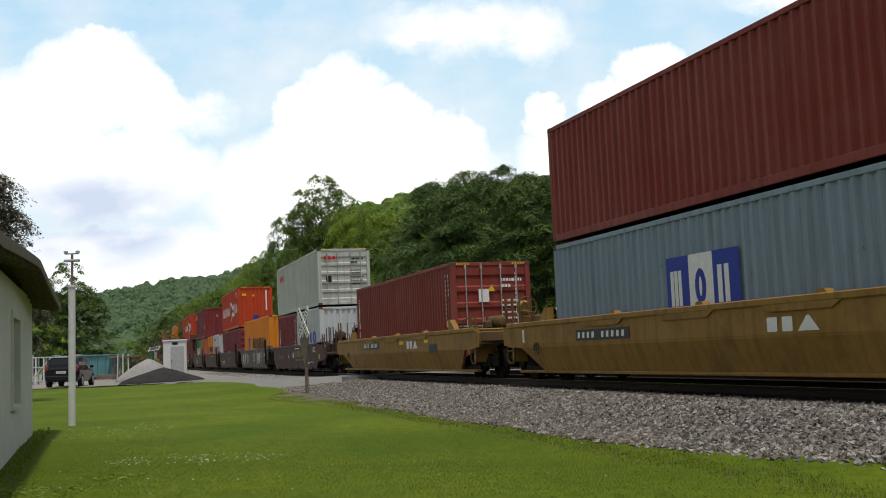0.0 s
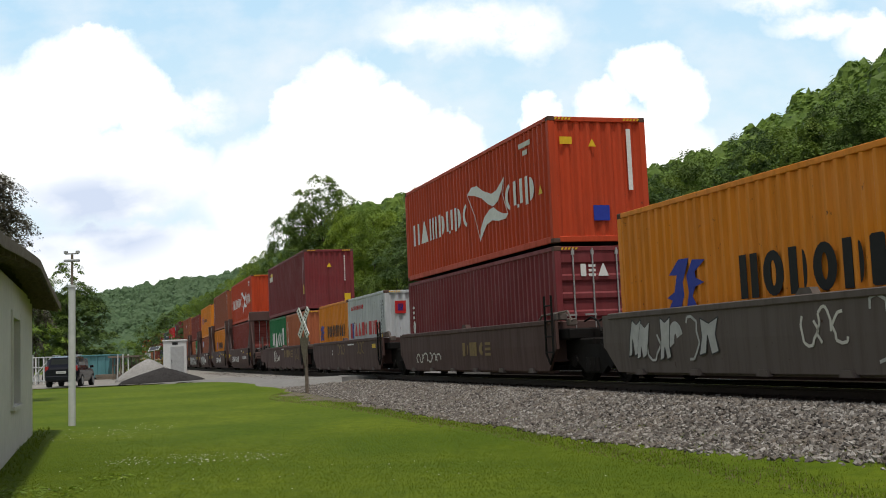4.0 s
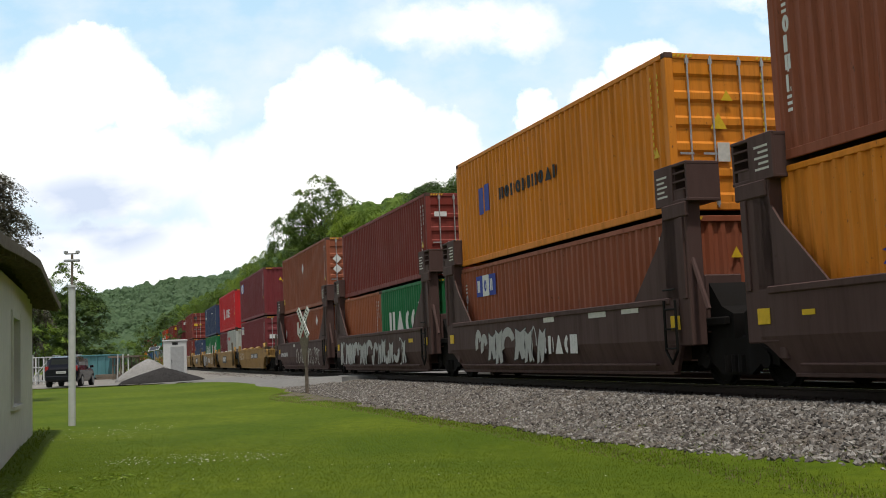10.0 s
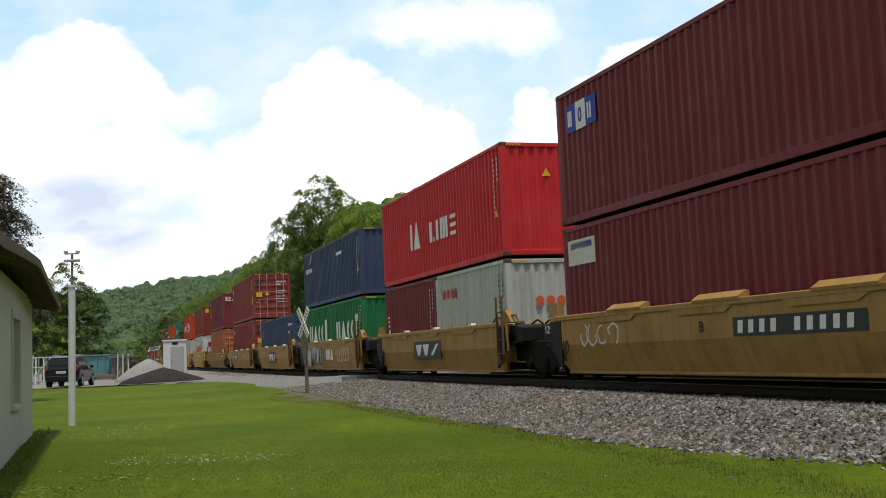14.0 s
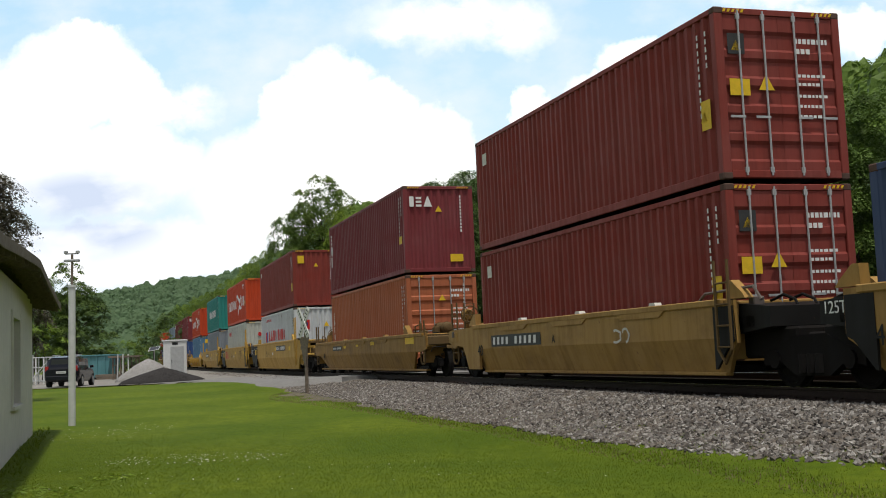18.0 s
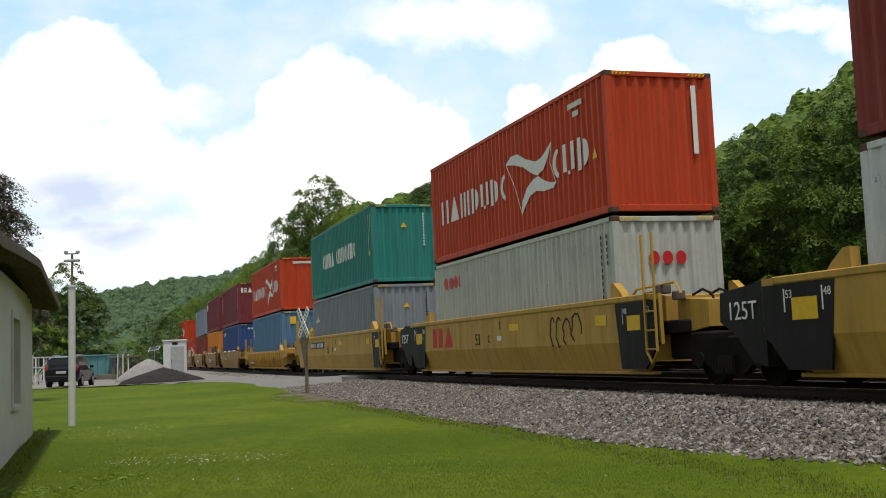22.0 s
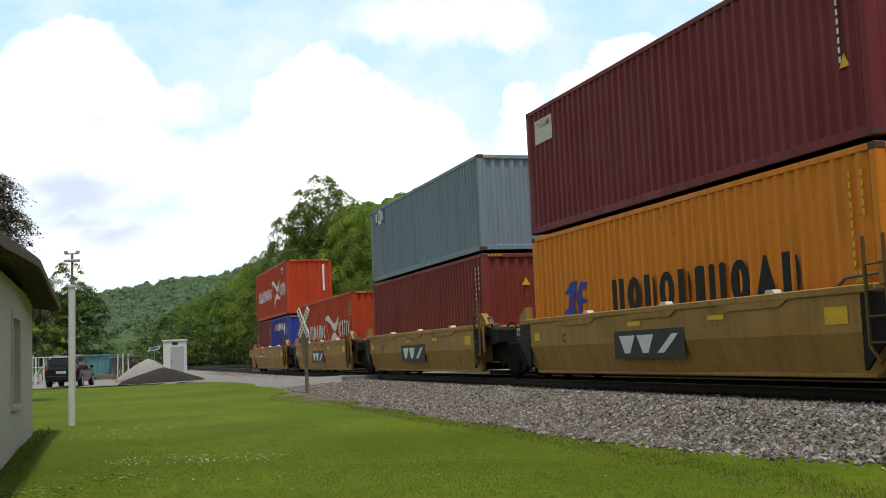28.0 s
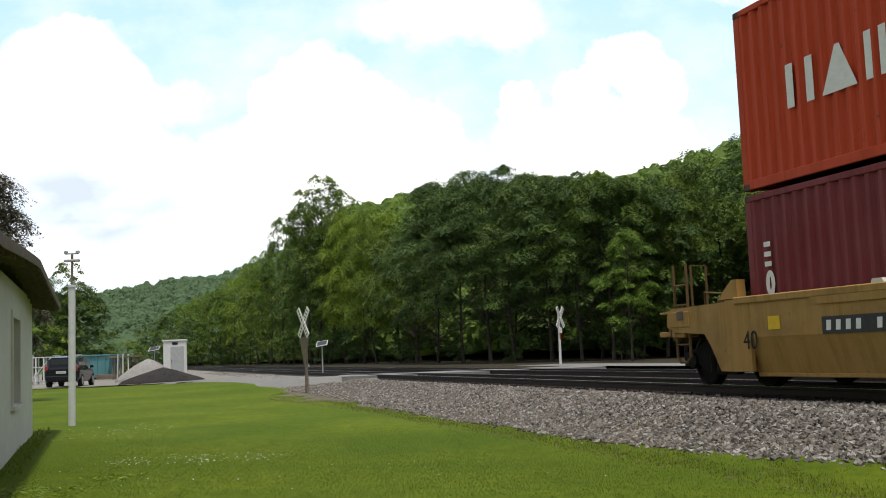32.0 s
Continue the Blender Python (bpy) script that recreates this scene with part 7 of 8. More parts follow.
leaf_patch("weeds", 190, (-5.3, -4.2, 12.4, 13.4), 0.034, "weed", "broad-leaved weeds in the lawn", 51, (0.006, 0.02))
leaf_patch("weeds", 60, (-4.5, -3.9, 13.9, 14.5), 0.035, "weed", "broad-leaved weeds in the lawn", 52, (0.006, 0.025))
leaf_patch("clover_flowers", 260, (-4.6, -2.3, 14.9, 16.1), 0.014, "petal", "small white clover flowers in the lawn", 53, (0.07, 0.11))
leaf_patch("clover_flowers", 90, (-5.0, 1.5, 11.5, 15.0), 0.012, "petal", "small white clover flowers in the lawn", 54, (0.07, 0.11))
leaf_patch("clover_flowers", 120, (-8.0, -5.5, 20.0, 25.0), 0.016, "petal", "small white clover flowers in the lawn", 55, (0.07, 0.11))

# ---- the train: where each unit's containers begin (leading end, at 16 s), what it carries ----
RIDERS = []
SPEED, SLOWING, MIDDLE = 14.3495, -0.009918, 16.0
WHITE_BARS = "row of pale letter shapes"


def load(s_front, boxes_low, box_top, style, paint, hl, first, last, car_label, car_marks=()):
    mid = s_front - 6.095
    u = well_car(style, paint, hl, car_label, first, last, car_marks)
    RIDERS.append((u, mid, 0.0, 6.0))
    hi = 0.0
    for off, (L, H, col, label, doors, marks) in boxes_low:
        b = container(L, H, col, label, doors, marks)
        RIDERS.append((b, mid + off, FLOOR, L * 0.4))
        hi = max(hi, H)
    if box_top:
        L, H, col, label, doors, marks = box_top
        b = container(L, H, col, label, doors, marks)
        RIDERS.append((b, mid, FLOOR + hi + GAP, L * 0.4))


FT40, FT20, HC, STD = 12.192, 6.058, 2.896, 2.591


def one(H, col, label, doors=False, marks=()):
    return [(0.0, (FT40, H, col, label, doors, marks))]


def two(rear, lead):
    return [(-3.067, (FT20, STD) + rear), (3.067, (FT20, STD) + lead)]


def top(H, col, label, doors=False, marks=()):
    return (FT40, H, col, label, doors, marks)


def logo_panel(u, v, w, h, c1="blue", c2="white"):
    def go(c, L, H):
        plate(c, "logo_panel", MB().prism([(u, v), (u + w, v), (u + w, v + h), (u, v + h)], "z", 0, 0.0025), c1, "coloured logo panel")
        plate(c, "logo_stripe", MB().prism([(u + w * 0.33, v), (u + w * 0.66, v), (u + w * 0.66, v + h), (u + w * 0.33, v + h)], "z", 0.0025, 0.004), c2)
        for ch, x, col in (("z", 0.06, c2), ("2", 0.72, c2)):
            plate(c, "logo_shape", glyph(h * 0.56, ch, 0.22)[0], col).matrix_basis @= Matrix.Translation((u + w * x, v + h * 0.22, 0.0028))
        plate(c, "logo_ring", glyph(h * 0.55, "o", 0.22)[0], "blue").matrix_basis @= Matrix.Translation((u + w * 0.41, v + h * 0.22, 0.003))
    return go


def tex_col(u=-5.7, top_=1.9):
    return name_column(u, top_, 0.42, 3, "white", "column of white letter shapes")


tri_col = name_column(-5.75, 2.5, 0.26, 6, "white", "white letter shape of a column")
low_col = name_column(-5.7, 2.2, 0.26, 6, "white", "white letter shape of a column")
TAN5 = "tan five-unit well car platform with dark joints"
BRN5 = "brown weathered well car platform with flat steel sides"
BLK5 = "dark brown well car platform with tall end bulkheads"
ONE1 = "dirty yellow stand-alone well car"
LONG = "clean yellow long well car platform with charcoal ends"
PALE, RED, BLUE, BLACK = "pale letter shape", "red letter shape", "blue letter shape", "black letter shape"
N40 = lambda x: car_text("40", x, 0.62, 0.40, "black")


def end_tex(v=2.2):
    return name_row(-1.0, v, 0.34, "tew", "white", PALE, 0.85, 0.26, "end")


def uasc(u, mark=False):
    r = [name_row(u, 0.98, 0.78, "nwcc", "white", PALE, 3.5, 0.2)]
    return r + [rect(1.72, 2.18, 1.0, 1.95, "white", "panel", "white panel")] if mark else r


# units in the order in which they pass
load(251.16, one(STD, "grey", "blue-grey container with a blue and white panel", False, [logo_panel(-1.0, 0.72, 2.4, 1.12)]), top(STD, "redbrown", "plain red-brown container on a blue-grey one"), "single", "ochre", 8.9, True, True, ONE1, [car_board(-4.55, -2.1, 0.88, 1.10), car_word(2.45, 0.86, 0.22, "ttw", "white", PALE, span=1.4), N40(-7.0), car_rect(-7.6, -7.5, 0.9, 1.2, "white")])
load(231.40, one(HC, "redbrown", "red-brown container with white column lettering", True, [tri_col, codes(), door_text(), rect(-0.40, -0.08, 1.72, 2.1, "white", face="end"), triangle(-0.25, 0.95, 0.25, face="end")]), None, "single", "ochre", 8.9, True, True, ONE1, [car_board(-4.14, -1.8, 0.95, 1.2), car_word(1.9, 0.9, 0.24, "ttw", "white", PALE, span=1.35), car_rect(4.4, 5.2, 0.75, 1.0, "plate"), N40(-7.0), car_rect(1.0, 1.5, 1.05, 1.15, "yellow"), car_rect(3.9, 4.3, 1.05, 1.15, "yellow")])
load(211.54, two(("maroon", "dark red container with white column lettering", False, [name_column(-2.6, 1.95, 0.38, 3, "white", PALE), codes(face=False)]), ("white", "off-white container with blue letter shapes", False, [name_row(-2.1, 0.98, 0.56, "cocco", "blue", BLUE, 4.3, 0.24), rect(-2.75, -2.15, 1.62, 1.70, "blue"), triangle(-2.45, 1.76, 0.40, "blue"), name_row(-2.0, 1.80, 0.30, "dzdz", "blue", BLUE, 1.2)])), top(STD, "ivory", "weathered pale grey container with red letter shapes", True, [name_row(-5.2, 1.78, 0.36, "oooi", "red", RED, 1.55, 0.28), door_text("black"), name_row(-0.95, 2.08, 0.18, "oooi", "red", RED, 0.7, 0.3, "end"), rect(-0.85, -0.6, 1.05, 1.35, "black", face="end")]), "brown5", "bbrown", 6.5, True, False, BRN5, [car_word(0.55, 0.78, 0.32, "dzce", "gold", "dull gold letter shape", span=3.0), car_rect(0.45, 3.4, 0.62, 0.68, "gold"), car_word(-4.7, 0.70, 0.20, "bnet ieooee", "gold", "dull gold letter shape", 0.18, 1.9), car_rect(5.5, 6.15, 1.17, 1.20, "cream"), car_rect(5.5, 6.1, 1.11, 1.14, "cream"), car_rect(5.5, 5.9, 1.05, 1.08, "cream"), car_rect(5.5, 6.15, 0.99, 1.02, "cream"), car_rect(3.9, 4.7, 0.50, 0.53, "cream"), car_rect(3.9, 4.6, 0.44, 0.47, "cream"), car_rect(4.8, 5.6, 0.52, 0.55, "cream"), car_rect(6.9, 7.1, 0.66, 0.88, "yellow"), car_text("A", -1.4, 0.74, 0.30, "white"), car_rect(-0.1, 0.25, 0.76, 1.02, "cream"), car_rect(0.6, 1.9, 1.18, 1.23, "white")])
load(195.90, one(HC, "orange", "bright orange container with black letter shapes", False, hl_marks(-4.3, -2.9, -1.85, 6.3, 0.98, 0.70)), None, "brown5", "bgrey", 6.5, False, False, BRN5, [graffiti(-5.4, -2.4, 0.45, 1.25, 1, fill=0.6), graffiti(1.4, 4.4, 0.40, 1.30, 2, fill=0.6), car_rect(5.2, 5.6, 0.95, 1.12, "yellow"), graffiti(0.0, 1.0, 0.6, 1.2, 47, "cream", 0.0)])
load(180.51, one(STD, "maroon", "dark red container with white column lettering", True, [tex_col(), name_row(-0.6, 1.9, 0.28, "tew", "white", PALE, 0.75, 0.26, "end")]), top(HC, "hred", "orange-red container with white winged pennant", False, hs_marks(-0.3) + [rect(-0.95, -0.65, 2.25, 2.42, "yellow", face="end"), triangle(-0.15, 2.2, 0.2, face="end"), rect(-0.2, 0.2, 0.5, 0.85, "blue", face="end")]), "brown5", "bbrown", 6.5, False, False, BRN5, [car_word(0.0, 0.62, 0.36, "dzce", "gold", "dull gold letter shape", span=2.4), graffiti(-4.6, -2.2, 0.45, 0.75, 3, "cream", 0.3)])
load(165.11, two(("orange", "orange container with blue and black shapes", False, hl_marks(-2.85, -1.9, -1.2, 3.7, 1.15, 0.5)[:2]), ("white", "off-white container with red letter shapes", False, [rect(-2.65, -2.35, 1.0, 1.6, "red"), rect(-2.3, -2.05, 1.0, 1.6, "blue"), name_row(-1.9, 1.08, 0.50, "wwzc zizc", "red", RED, 4.2, 0.24), name_row(-2.5, 2.1, 0.16, "wwziozddiiz", "red", RED, 2.2), codes("black", False), rect(-0.85, -0.45, 1.75, 2.2, "red", face="end"), rect(-0.75, -0.55, 1.85, 2.1, "blue", face="end")])), None, "brown5", "bbrown", 6.5, False, False, BRN5, [car_text("C", -2.2, 0.80, 0.3, "white"), graffiti(-1.2, 0.2, 0.8, 1.25, 6, "gold", 0.0), graffiti(2.4, 3.8, 0.8, 1.28, 61, "gold", 0.0), car_rect(0.9, 2.0, 1.16, 1.21, "white"), car_rect(5.0, 5.5, 1.0, 1.15, "yellow")])
load(149.62, two(("green", "green container with white letter shapes", False, uasc(-1.9, True)), ("rust", "rust-orange container with white column lettering", False, [name_column(-2.6, 2.3, 0.26, 6, "white", PALE), codes()])), top(HC, "maroon", "dark maroon container with yellow stickers", False, [codes(), rect(-5.5, -4.4, 2.08, 2.34, "cream"), rect(-5.1, -4.4, 2.34, 2.52, "yellow"), rect(5.55, 5.8, 0.75, 1.15, "yellow"), rect(0.72, 1.02, 0.35, 0.72, "yellow", face="end")]), "brown5", "bbrown", 6.5, False, True, BRN5, [car_word(0.7, 0.80, 0.36, "dzce", "gold", "dull gold letter shape", span=2.8), car_text("B", -1.7, 0.74, 0.3, "white"), graffiti(-2.9, -1.2, 0.55, 1.2, 4, "cream", 0.1), graffiti(4.0, 5.4, 0.66, 1.25, 8, "gold", 0.0), car_rect(-0.3, 0.5, 1.22, 1.26, "white")])


def econo(u):
    return car_word(u, 0.62, 0.40, "eczo cdwcz", "white", PALE, 0.2, 4.25)


GUIDE = [car_rect(1.3, 1.7, 1.30, 1.50, "cream"), car_rect(2.4, 2.9, 1.24, 1.32, "yellow"), car_rect(-5.4, -5.1, 1.08, 1.16, "yellow")]
load(129.66, one(HC, "redbrown", "dark red container between brown bulkheads", True, [tex_col(), codes(face=False), door_text()]), top(HC, "hred", "orange-red container with white winged pennant", False, hs_marks(-0.4) + [rect(0.1, 0.4, 1.6, 2.15, "red", face="end")]), "bulk5", "nbrown", 6.5, True, False, BLK5, GUIDE + [econo(-4.3), car_word(2.2, 0.82, 0.19, "iiii iiiiii", "white", PALE, 0.2, 2.1), car_rect(4.6, 5.0, 1.1, 1.2, "yellow")])
load(114.23, one(HC, "orange", "bright orange container with black letter shapes", False, hl_marks(-3.95, -2.8, -2.35, 3.9, 1.35, 0.52)), top(HC, "brown", "faded brown container with white column lettering", False, [tri_col, codes()]), "bulk5", "nbrown", 6.5, False, False, BLK5, GUIDE + [econo(-2.1), car_text("C", -0.6, 1.2, 0.2, "white"), car_rect(3.9, 4.5, 1.16, 1.3, "yellow"), car_rect(0.5, 1.0, 1.1, 1.2, "yellow")])
load(98.81, one(STD, "brown", "faded brown container with a blue and white panel", False, [logo_panel(-4.8, 1.75, 1.5, 0.55), low_col, codes()]), top(HC, "orange", "bright orange container with small black letter shapes", True, [rect(-4.3, -3.95, 1.25, 1.95, "blue", "emblem_stroke", "blue emblem stroke"), rect(-3.85, -3.5, 1.3, 2.0, "blue", "emblem_stroke", "blue emblem stroke"), name_row(-2.75, 1.45, 0.30, "2ododtiiowd", "black", BLACK, 3.85, 0.24), codes("yellow"), triangle(-0.2, 1.5, 0.34, face="end"), rect(-0.25, 0.0, 0.9, 1.25, "cream", face="end")]), "bulk5", "nbrown", 6.5, False, False, BLK5, [graffiti(-4.3, 0.2, 0.38, 1.3, 9, fill=0.8), car_word(0.3, 0.62, 0.40, "cdwcz", "white", PALE, span=2.0), car_rect(0.4, 1.0, 1.32, 1.46, "cream"), car_rect(2.8, 3.6, 1.32, 1.46, "cream"), car_rect(4.3, 5.0, 1.34, 1.46, "cream")])
load(83.48, two(("rust", "rust-orange container beside a green one", False, [codes(face=False)]), ("green", "green container with white letter shapes", False, uasc(-1.95, True) + [codes(face=False)])), top(STD, "redbrown", "dark red-brown container with lock rods", True, [codes(), door_text(), triangle(-0.3, 0.9, 0.3, face="end"), rect(-0.95, -0.55, 1.85, 2.0, "white", face="end")]), "bulk5", "nbrown", 6.5, False, False, BLK5, [graffiti(-6.0, 4.2, 0.36, 1.34, 12, "graffiti", 0.9), car_rect(4.4, 4.9, 1.1, 1.22, "yellow")])
load(67.95, two(("redbrown", "red-brown container with a white placard", False, [diamond(-2.4, 1.6, 0.5), rect(-2.45, -2.0, 0.9, 1.25, "cream"), rect(1.0, 1.5, 1.5, 2.1, "cream")]), ("brown", "brown container with a white placard", False, [diamond(0.2, 2.0, 0.5), codes()])), top(HC, "brown", "brown container with white placards on its doors", True, [diamond(0.0, 2.0, 0.5), diamond(-0.75, 1.95, 0.4, face="end"), diamond(-0.75, 1.5, 0.4, face="end"), rect(-0.35, 0.0, 1.75, 2.3, "red", face="end"), door_text(), codes(face=False), rect(-5.85, -5.6, 0.5, 0.8, "yellow")]), "bulk5", "nbrown", 6.5, False, True, BLK5, [graffiti(-1.1, 5.0, 0.42, 1.2, 15, "cream", 0.1), car_word(-5.8, 0.84, 0.2, "iiii iiiiii", "white", PALE, 0.2, 2.1), car_rect(-1.9, -1.4, 1.3, 1.46, "cream")])
load(48.33, one(HC, "maroon", "maroon container with a pale panel", True, [rect(-5.85, -4.5, 2.06, 2.60, "cream"), rect(-5.7, -4.65, 2.4, 2.54, "blue"), codes(), door_text(), rect(-0.95, -0.4, 1.55, 1.8, "white", face="end")]), top(HC, "maroon", "maroon container with a small blue and white panel", False, [logo_panel(-5.6, 1.95, 1.5, 0.6), codes(), rect(0.95, 1.07, 1.1, 2.4, "yellow", face="end"), triangle(-0.2, 2.1, 0.22, face="end")]), "tan5", "tan", 6.5, True, False, TAN5, [covers(1.42), car_text("B", -0.1, 0.92, 0.26, "black"), car_board(0.95, 4.2, 0.82, 1.12), N40(-5.9), graffiti(-4.9, -3.0, 0.75, 1.25, 18, "cream", 0.0)])
load(32.51, two(("maroon", "dark red container with white column lettering", False, [name_column(-2.7, 1.7, 0.4, 3, "white", PALE), codes(face=False)]), ("ivory", "pale grey container with red letter shapes", False, [name_row(-2.4, 1.85, 0.28, "oooi", "red", RED, 1.4, 0.28), name_row(-0.45, 1.40, 0.24, "oooi", "orange", RED, 1.0, 0.3, "end"), codes("black", False)])), top(HC, "scarlet", "bright red container with white letter shapes", False, [name_row(-2.55, 0.95, 0.85, "iw", "white", PALE, 1.25, 0.24), name_row(-0.4, 1.0, 0.62, "lize", "white", PALE, 2.8, 0.22), codes()]), "tan5", "tan", 6.5, False, False, TAN5, [logo_board(-1.75, 1.1, 0.58, 1.10), N40(-5.9)])
load(16.74, two(("green", "green container with white letter shapes", False, uasc(-1.95, True)), ("green", "green container with white letter shapes", False, uasc(-1.95, True) + [codes()])), top(STD, "navy", "dark navy container with a small white emblem", False, [name_row(-5.5, 1.62, 0.22, "2zdcoiw", "white", PALE, 1.55, 0.25), (lambda c, L, H: plate(c, "emblem", MB().prism([(-4.9, 1.95), (-4.2, 2.18), (-4.45, 2.2), (-3.95, 2.45), (-4.5, 2.28), (-4.35, 2.22)], "z", 0, 0.003), "white", "small white winged emblem")), codes(), rect(1.5, 2.6, 1.9, 2.02, "white")]), "tan5", "tan", 6.5, False, False, TAN5, [graffiti(-5.4, -0.2, 0.26, 1.34, 21, "graffiti", 0.75), graffiti(-5.2, -0.4, 0.36, 1.25, 22, "black", 0.0), N40(-6.1), car_word(0.0, 0.62, 0.44, "ttw", "white", PALE, span=1.6), graffiti(2.2, 4.5, 0.5, 1.1, 23, "cream", 0.1)])
load(1.15, one(STD, "navy", "dark blue container riding alone", True, [rect(-5.5, -5.2, 1.55, 1.95, "red"), name_row(4.15, 2.02, 0.13, "eoii oiooo", "white", PALE, 1.3), rect(4.2, 4.75, 1.6, 1.75, "cream"), rect(-0.35, 0.05, 1.5, 1.9, "red", face="end")]), None, "tan5", "tan", 6.5, False, False, TAN5, [logo_board(-1.45, 1.35, 0.55, 1.12), N40(-5.9), car_text("E", -4.0, 0.9, 0.22, "black")])
FLOR = [rect(-1.0, -0.68, 2.1, 2.45, "plate", face="end"), triangle(-0.84, 2.16, 0.2, face="end"), rect(-1.0, -0.62, 1.4, 1.68, "yellow", face="end"), triangle(-0.3, 1.5, 0.3, face="end"), door_text(), codes(face=False), rect(-5.6, -5.3, 2.2, 2.5, "cream"), rect(5.5, 5.8, 0.9, 1.4, "yellow")]
load(-14.58, one(HC, "redbrown", "red-brown container with lock rods and stickers", True, FLOR), top(HC, "redbrown", "red-brown container with lock rods and stickers", True, FLOR), "tan5", "tan", 6.5, False, True, TAN5, [car_board(-4.83, -1.55, 0.84, 1.12), car_text("A", -0.9, 0.86, 0.26, "black"), N40(-5.9), graffiti(2.0, 3.0, 0.8, 1.1, 24, "cream", 0.1)])
load(-34.23, one(HC, "rust", "rust-orange container with lock rods", True, [low_col, codes(), door_text()]), top(HC, "maroon", "maroon container with white letter shapes on its end", False, [tex_col(-5.8, 2.6), codes(), end_tex(), rect(0.35, 0.8, 0.35, 0.6, "yellow", face="end"), rect(5.4, 5.75, 1.0, 1.25, "yellow")]), "single", "ochre", 8.9, True, True, ONE1, [car_board(-4.9, -3.2, 0.98, 1.16), car_rect(-0.6, -0.2, 1.08, 1.2, "yellow"), car_rect(1.8, 2.3, 1.1, 1.22, "yellow"), car_rect(-2.8, -2.4, 1.05, 1.15, "yellow"), N40(-7.0), car_rect(6.6, 7.6, 1.05, 1.25, "yellow")])
BAR53 = [car_rect(0.0, 0.05, 1.25, 1.46, "black"), car_rect(0.7, 1.3, 1.2, 1.36, "yellow"), car_rect(5.6, 6.1, 1.15, 1.36, "yellow"), car_rect(-0.2, 0.1, 0.98, 1.1, "white")]


def n53(x, letter):
    return [car_text("53", x, 0.90, 0.42, "black"), car_text(letter, x + 1.0, 0.95, 0.26, "black")]


load(-56.09, one(HC, "white", "white container with red letter shapes", False, [rect(-4.37, -3.95, 1.3, 1.9, "red"), rect(-3.9, -3.55, 1.3, 1.9, "blue"), name_row(-3.2, 1.36, 0.58, "wwzc zizc", "red", RED, 6.2, 0.24), name_row(-4.2, 2.48, 0.14, "wwziozddiiz", "red", RED, 2.2), rect(-0.75, -0.42, 1.75, 2.25, "red", face="end"), rect(-0.66, -0.51, 1.85, 2.15, "blue", face="end"), triangle(0.45, 1.9, 0.28, face="end"), codes("black", False)]), top(HC, "redbrown", "red-brown container with yellow stickers", False, [codes(), rect(-0.95, -0.62, 2.2, 2.6, "yellow", face="end"), rect(-5.7, -5.4, 2.3, 2.55, "cream"), rect(5.5, 5.8, 0.8, 1.2, "yellow")]), "long", "yellow", 8.25, True, False, LONG, BAR53[1:] + n53(-2.6, "A") + [car_board(1.23, 4.5, 1.16, 1.44)])
load(-75.86, one(HC, "ivory", "pale grey container with red letter shapes", False, [name_row(-5.2, 2.12, 0.34, "oooi", "red", RED, 1.6, 0.28), name_row(-0.45, 1.9, 0.28, "ooo", "red", RED, 0.9, 0.3, "end"), codes("black", False)]), top(HC, "hred", "red container with white winged pennant", False, hs_marks(-0.2, 0.68)), "long", "yellow", 8.25, False, False, LONG, BAR53 + n53(-1.9, "C") + [car_word(-5.75, 0.88, 0.56, "ttw", "red", "dark red letter shape", 0.2, 2.1), graffiti(3.2, 5.0, 0.75, 1.5, 31, "black", 0.0)])
load(-95.75, one(HC, "steel", "plain grey container with a tiny emblem", False, [rect(-5.3, -4.5, 1.9, 2.0, "cream"), triangle(-4.9, 2.0, 0.3, "cream"), codes("black")]), top(HC, "teal", "teal green container with white letter shapes", False, [name_row(-3.3, 1.2, 0.62, "c2izw", "white", PALE, 2.5, 0.22), name_row(-0.4, 1.2, 0.62, "c2iddizc", "white", PALE, 3.7, 0.22), codes()]), "long", "yellow", 8.25, False, True, LONG, BAR53 + n53(-1.7, "B") + [car_board(-5.54, -2.35, 1.12, 1.40)])
load(-117.37, one(HC, "blue", "faded blue container under an orange-red one", False, [rect(-5.7, -5.45, 1.7, 2.2, "cream"), codes(), rect(-0.75, -0.4, 2.2, 2.6, "yellow", face="end"), triangle(0.45, 1.7, 0.3, face="end")]), top(HC, "hred", "orange-red container with white winged pennant", False, hs_marks(-0.3)[:-2] + [rect(-0.5, 0.95, 2.55, 2.68, "cream", face="end")]), "rib", "yellow", 8.9, True, True, "yellow ribbed-side well car with steel posts", [car_board(-5.85, -3.75, 0.44, 0.64), car_text("40", -0.7, 0.54, 0.36, "black"), car_rect(4.0, 4.7, 0.48, 0.85, "plate"), car_word(1.4, 0.5, 0.3, "ttw", "red", "dark red letter shape", 0.2, 0.9)])
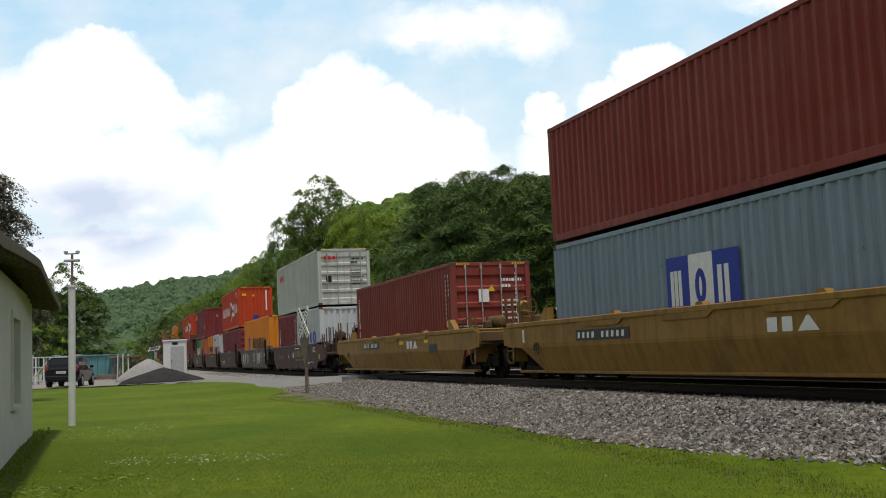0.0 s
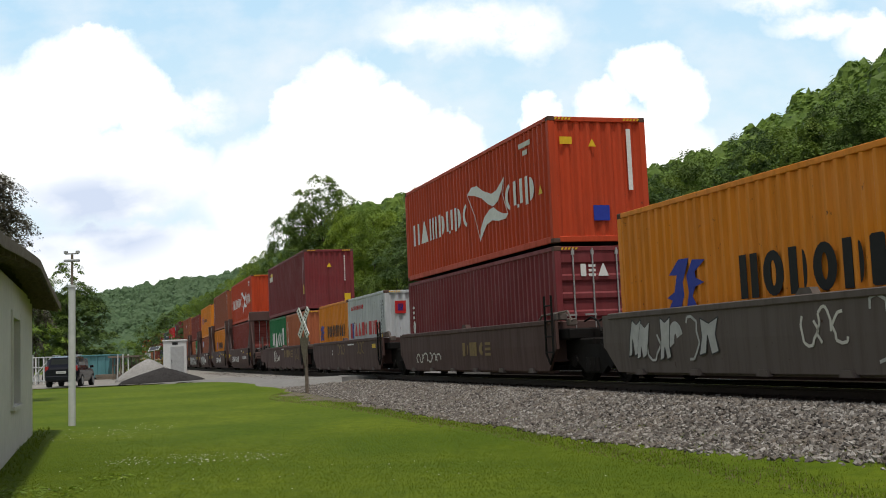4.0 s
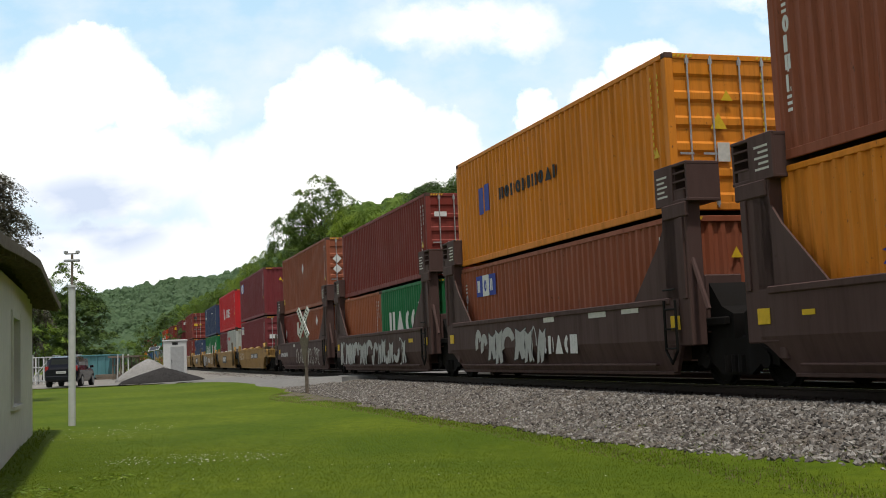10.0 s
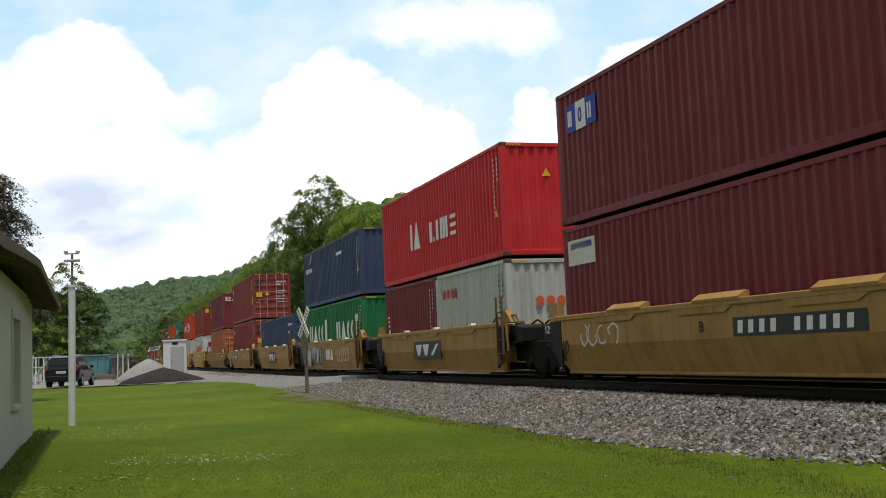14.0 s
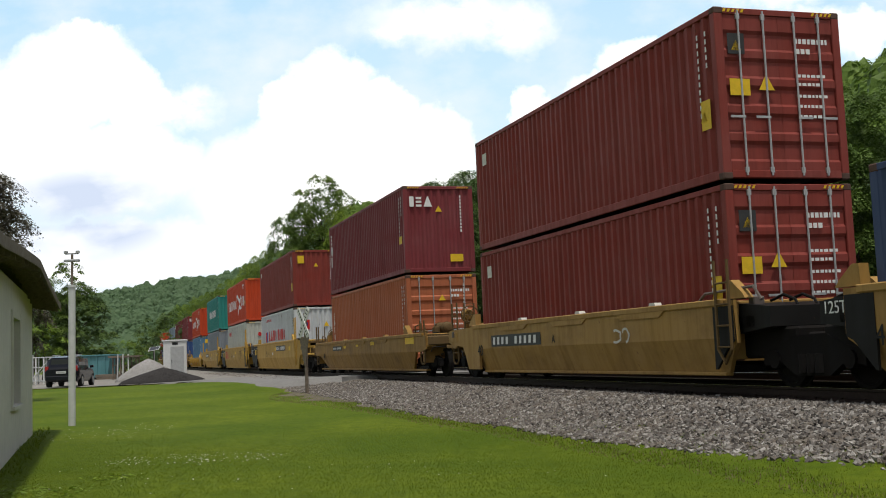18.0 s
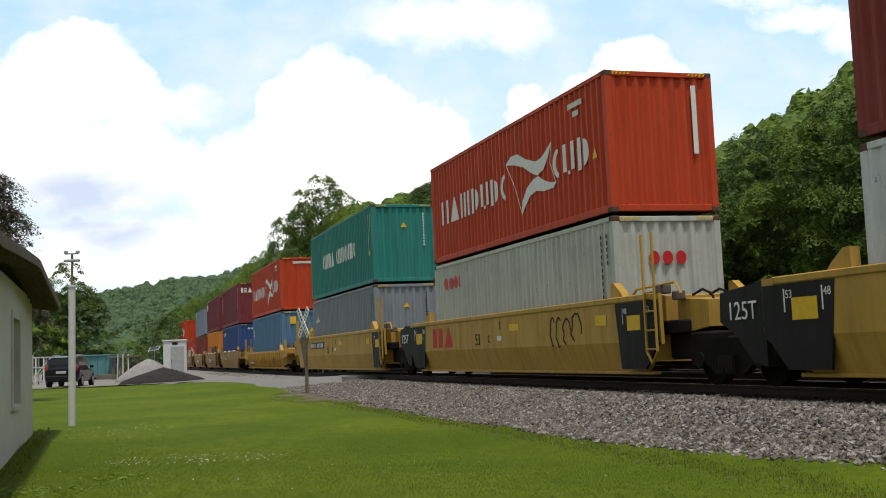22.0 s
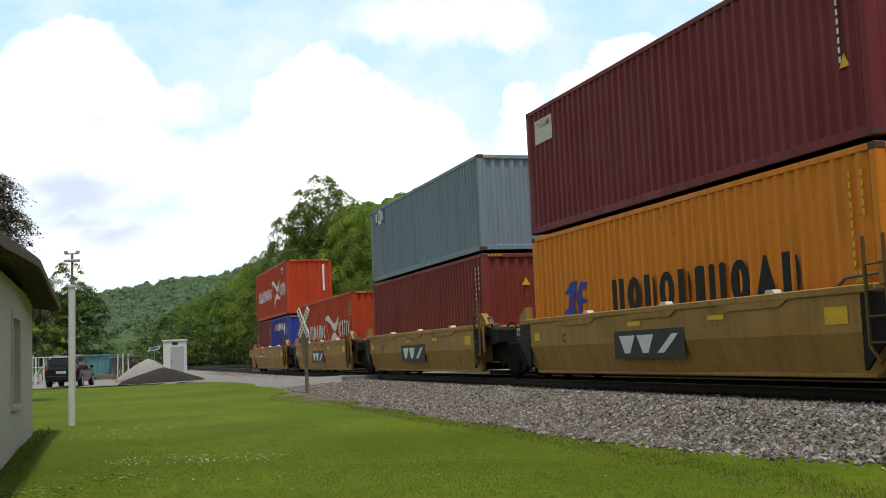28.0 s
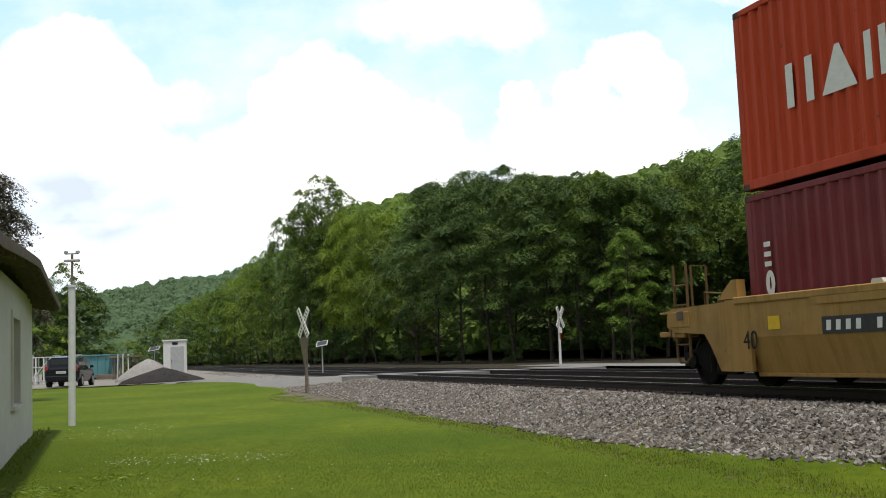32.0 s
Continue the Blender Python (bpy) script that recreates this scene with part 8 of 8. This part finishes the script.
load(-137.47, one(HC, "seablue", "dark blue container with white letter shapes", False, [rect(-5.33, -4.95, 2.25, 2.52, "red"), name_row(-4.84, 2.24, 0.28, "ceoco", "white", PALE, 1.45, 0.28), codes(), name_row(-0.6, 2.5, 0.13, "oio ioioo", "white", PALE, 1.5, 0.2, "end")]), top(HC, "maroon", "maroon container with white letter shapes on its end", False, [tex_col(-5.6, 2.6), codes(), end_tex(), rect(0.35, 0.8, 0.35, 0.6, "yellow", face="end")]), "tan5", "tan", 6.5, True, False, TAN5, [car_board(-2.2, -0.2, 0.78, 1.02), N40(-5.9), car_rect(-5.1, -4.7, 0.95, 1.15, "yellow"), car_rect(0.4, 0.9, 1.1, 1.22, "yellow")])
TANM = [car_rect(-5.6, -5.3, 0.92, 1.1, "yellow"), car_rect(5.1, 5.6, 0.92, 1.16, "yellow"), logo_board(-1.5, 1.2, 0.50, 1.02), car_rect(-0.9, -0.4, 1.1, 1.18, "yellow"), car_rect(2.0, 2.5, 1.1, 1.18, "yellow")]
load(-152.98, one(HC, "orange", "bright orange container with black letter shapes", False, hl_marks(-4.5, -3.1, -2.0, 6.4, 0.92, 0.70)), top(HC, "maroon", "maroon container with a pale panel", False, [rect(-5.6, -4.6, 2.05, 2.6, "cream"), rect(-5.5, -4.7, 2.4, 2.54, "white"), codes()]), "tan5", "tan", 6.5, False, False, TAN5, TANM + [car_text("C", -4.0, 0.86, 0.26, "black")])
load(-168.75, one(HC, "redbrown", "plain red-brown container under a grey one", False, [codes()]), top(STD, "grey", "blue-grey container with a small blue and white panel", False, [logo_panel(-5.4, 2.0, 1.3, 0.55)]), "tan5", "tan", 6.5, False, False, TAN5, TANM + [car_text("D", -4.0, 0.86, 0.26, "black")])
load(-184.54, one(HC, "hred", "orange-red container riding alone with a winged pennant", False, hs_marks(0.0, 0.66, 1.1, True) + [codes(face=False), rect(0.72, 0.84, 1.2, 2.62, "white", "code_strip", "white vertical code strip", "end")]), None, "tan5", "tan", 6.5, False, False, TAN5, TANM + [car_text("E", -4.0, 0.86, 0.26, "black"), N40(-6.0)])
load(-200.24, two(("maroon", "dark red container with white column lettering", False, [name_column(-2.6, 1.9, 0.4, 3, "white", PALE), codes(face=False)]), ("cobalt", "cobalt blue container with white letter shapes", False, [rect(-1.85, -1.05, 1.85, 2.2, "red"), name_row(-1.0, 1.85, 0.42, "ceoco", "white", PALE, 2.3, 0.28), diamond(1.75, 1.95, 0.72), codes(), diamond(0.6, 1.2, 0.5, face="end")])), top(HC, "hred", "orange-red container with white winged pennant", False, hs_marks(0.15)), "tan5", "tan", 6.5, False, True, TAN5, [car_board(-4.0, -1.7, 0.80, 1.04), N40(-6.0), car_rect(-5.3, -5.0, 0.9, 1.1, "yellow"), car_rect(-2.0, -1.4, 1.1, 1.2, "yellow"), car_rect(0.6, 1.2, 1.1, 1.2, "yellow"), car_rect(4.9, 5.5, 0.9, 1.12, "yellow")])

def motions():
    """The whole train rolls along the track, slowing a little."""
    for ob, s16, z, half in RIDERS:
        rows = []
        for t in range(0, 33):
            d = t - MIDDLE
            s = s16 + SPEED * d + SLOWING * d * d
            rows.append((float(t), gauge_pose(s, half) @ Matrix.Translation((0, 0, z))))
        walk(ob, rows)
    walk(sky_sheet, [(0.0, pose(0, 2500, 0)), (32.0, pose(-55, 2500, 28))])


motions()
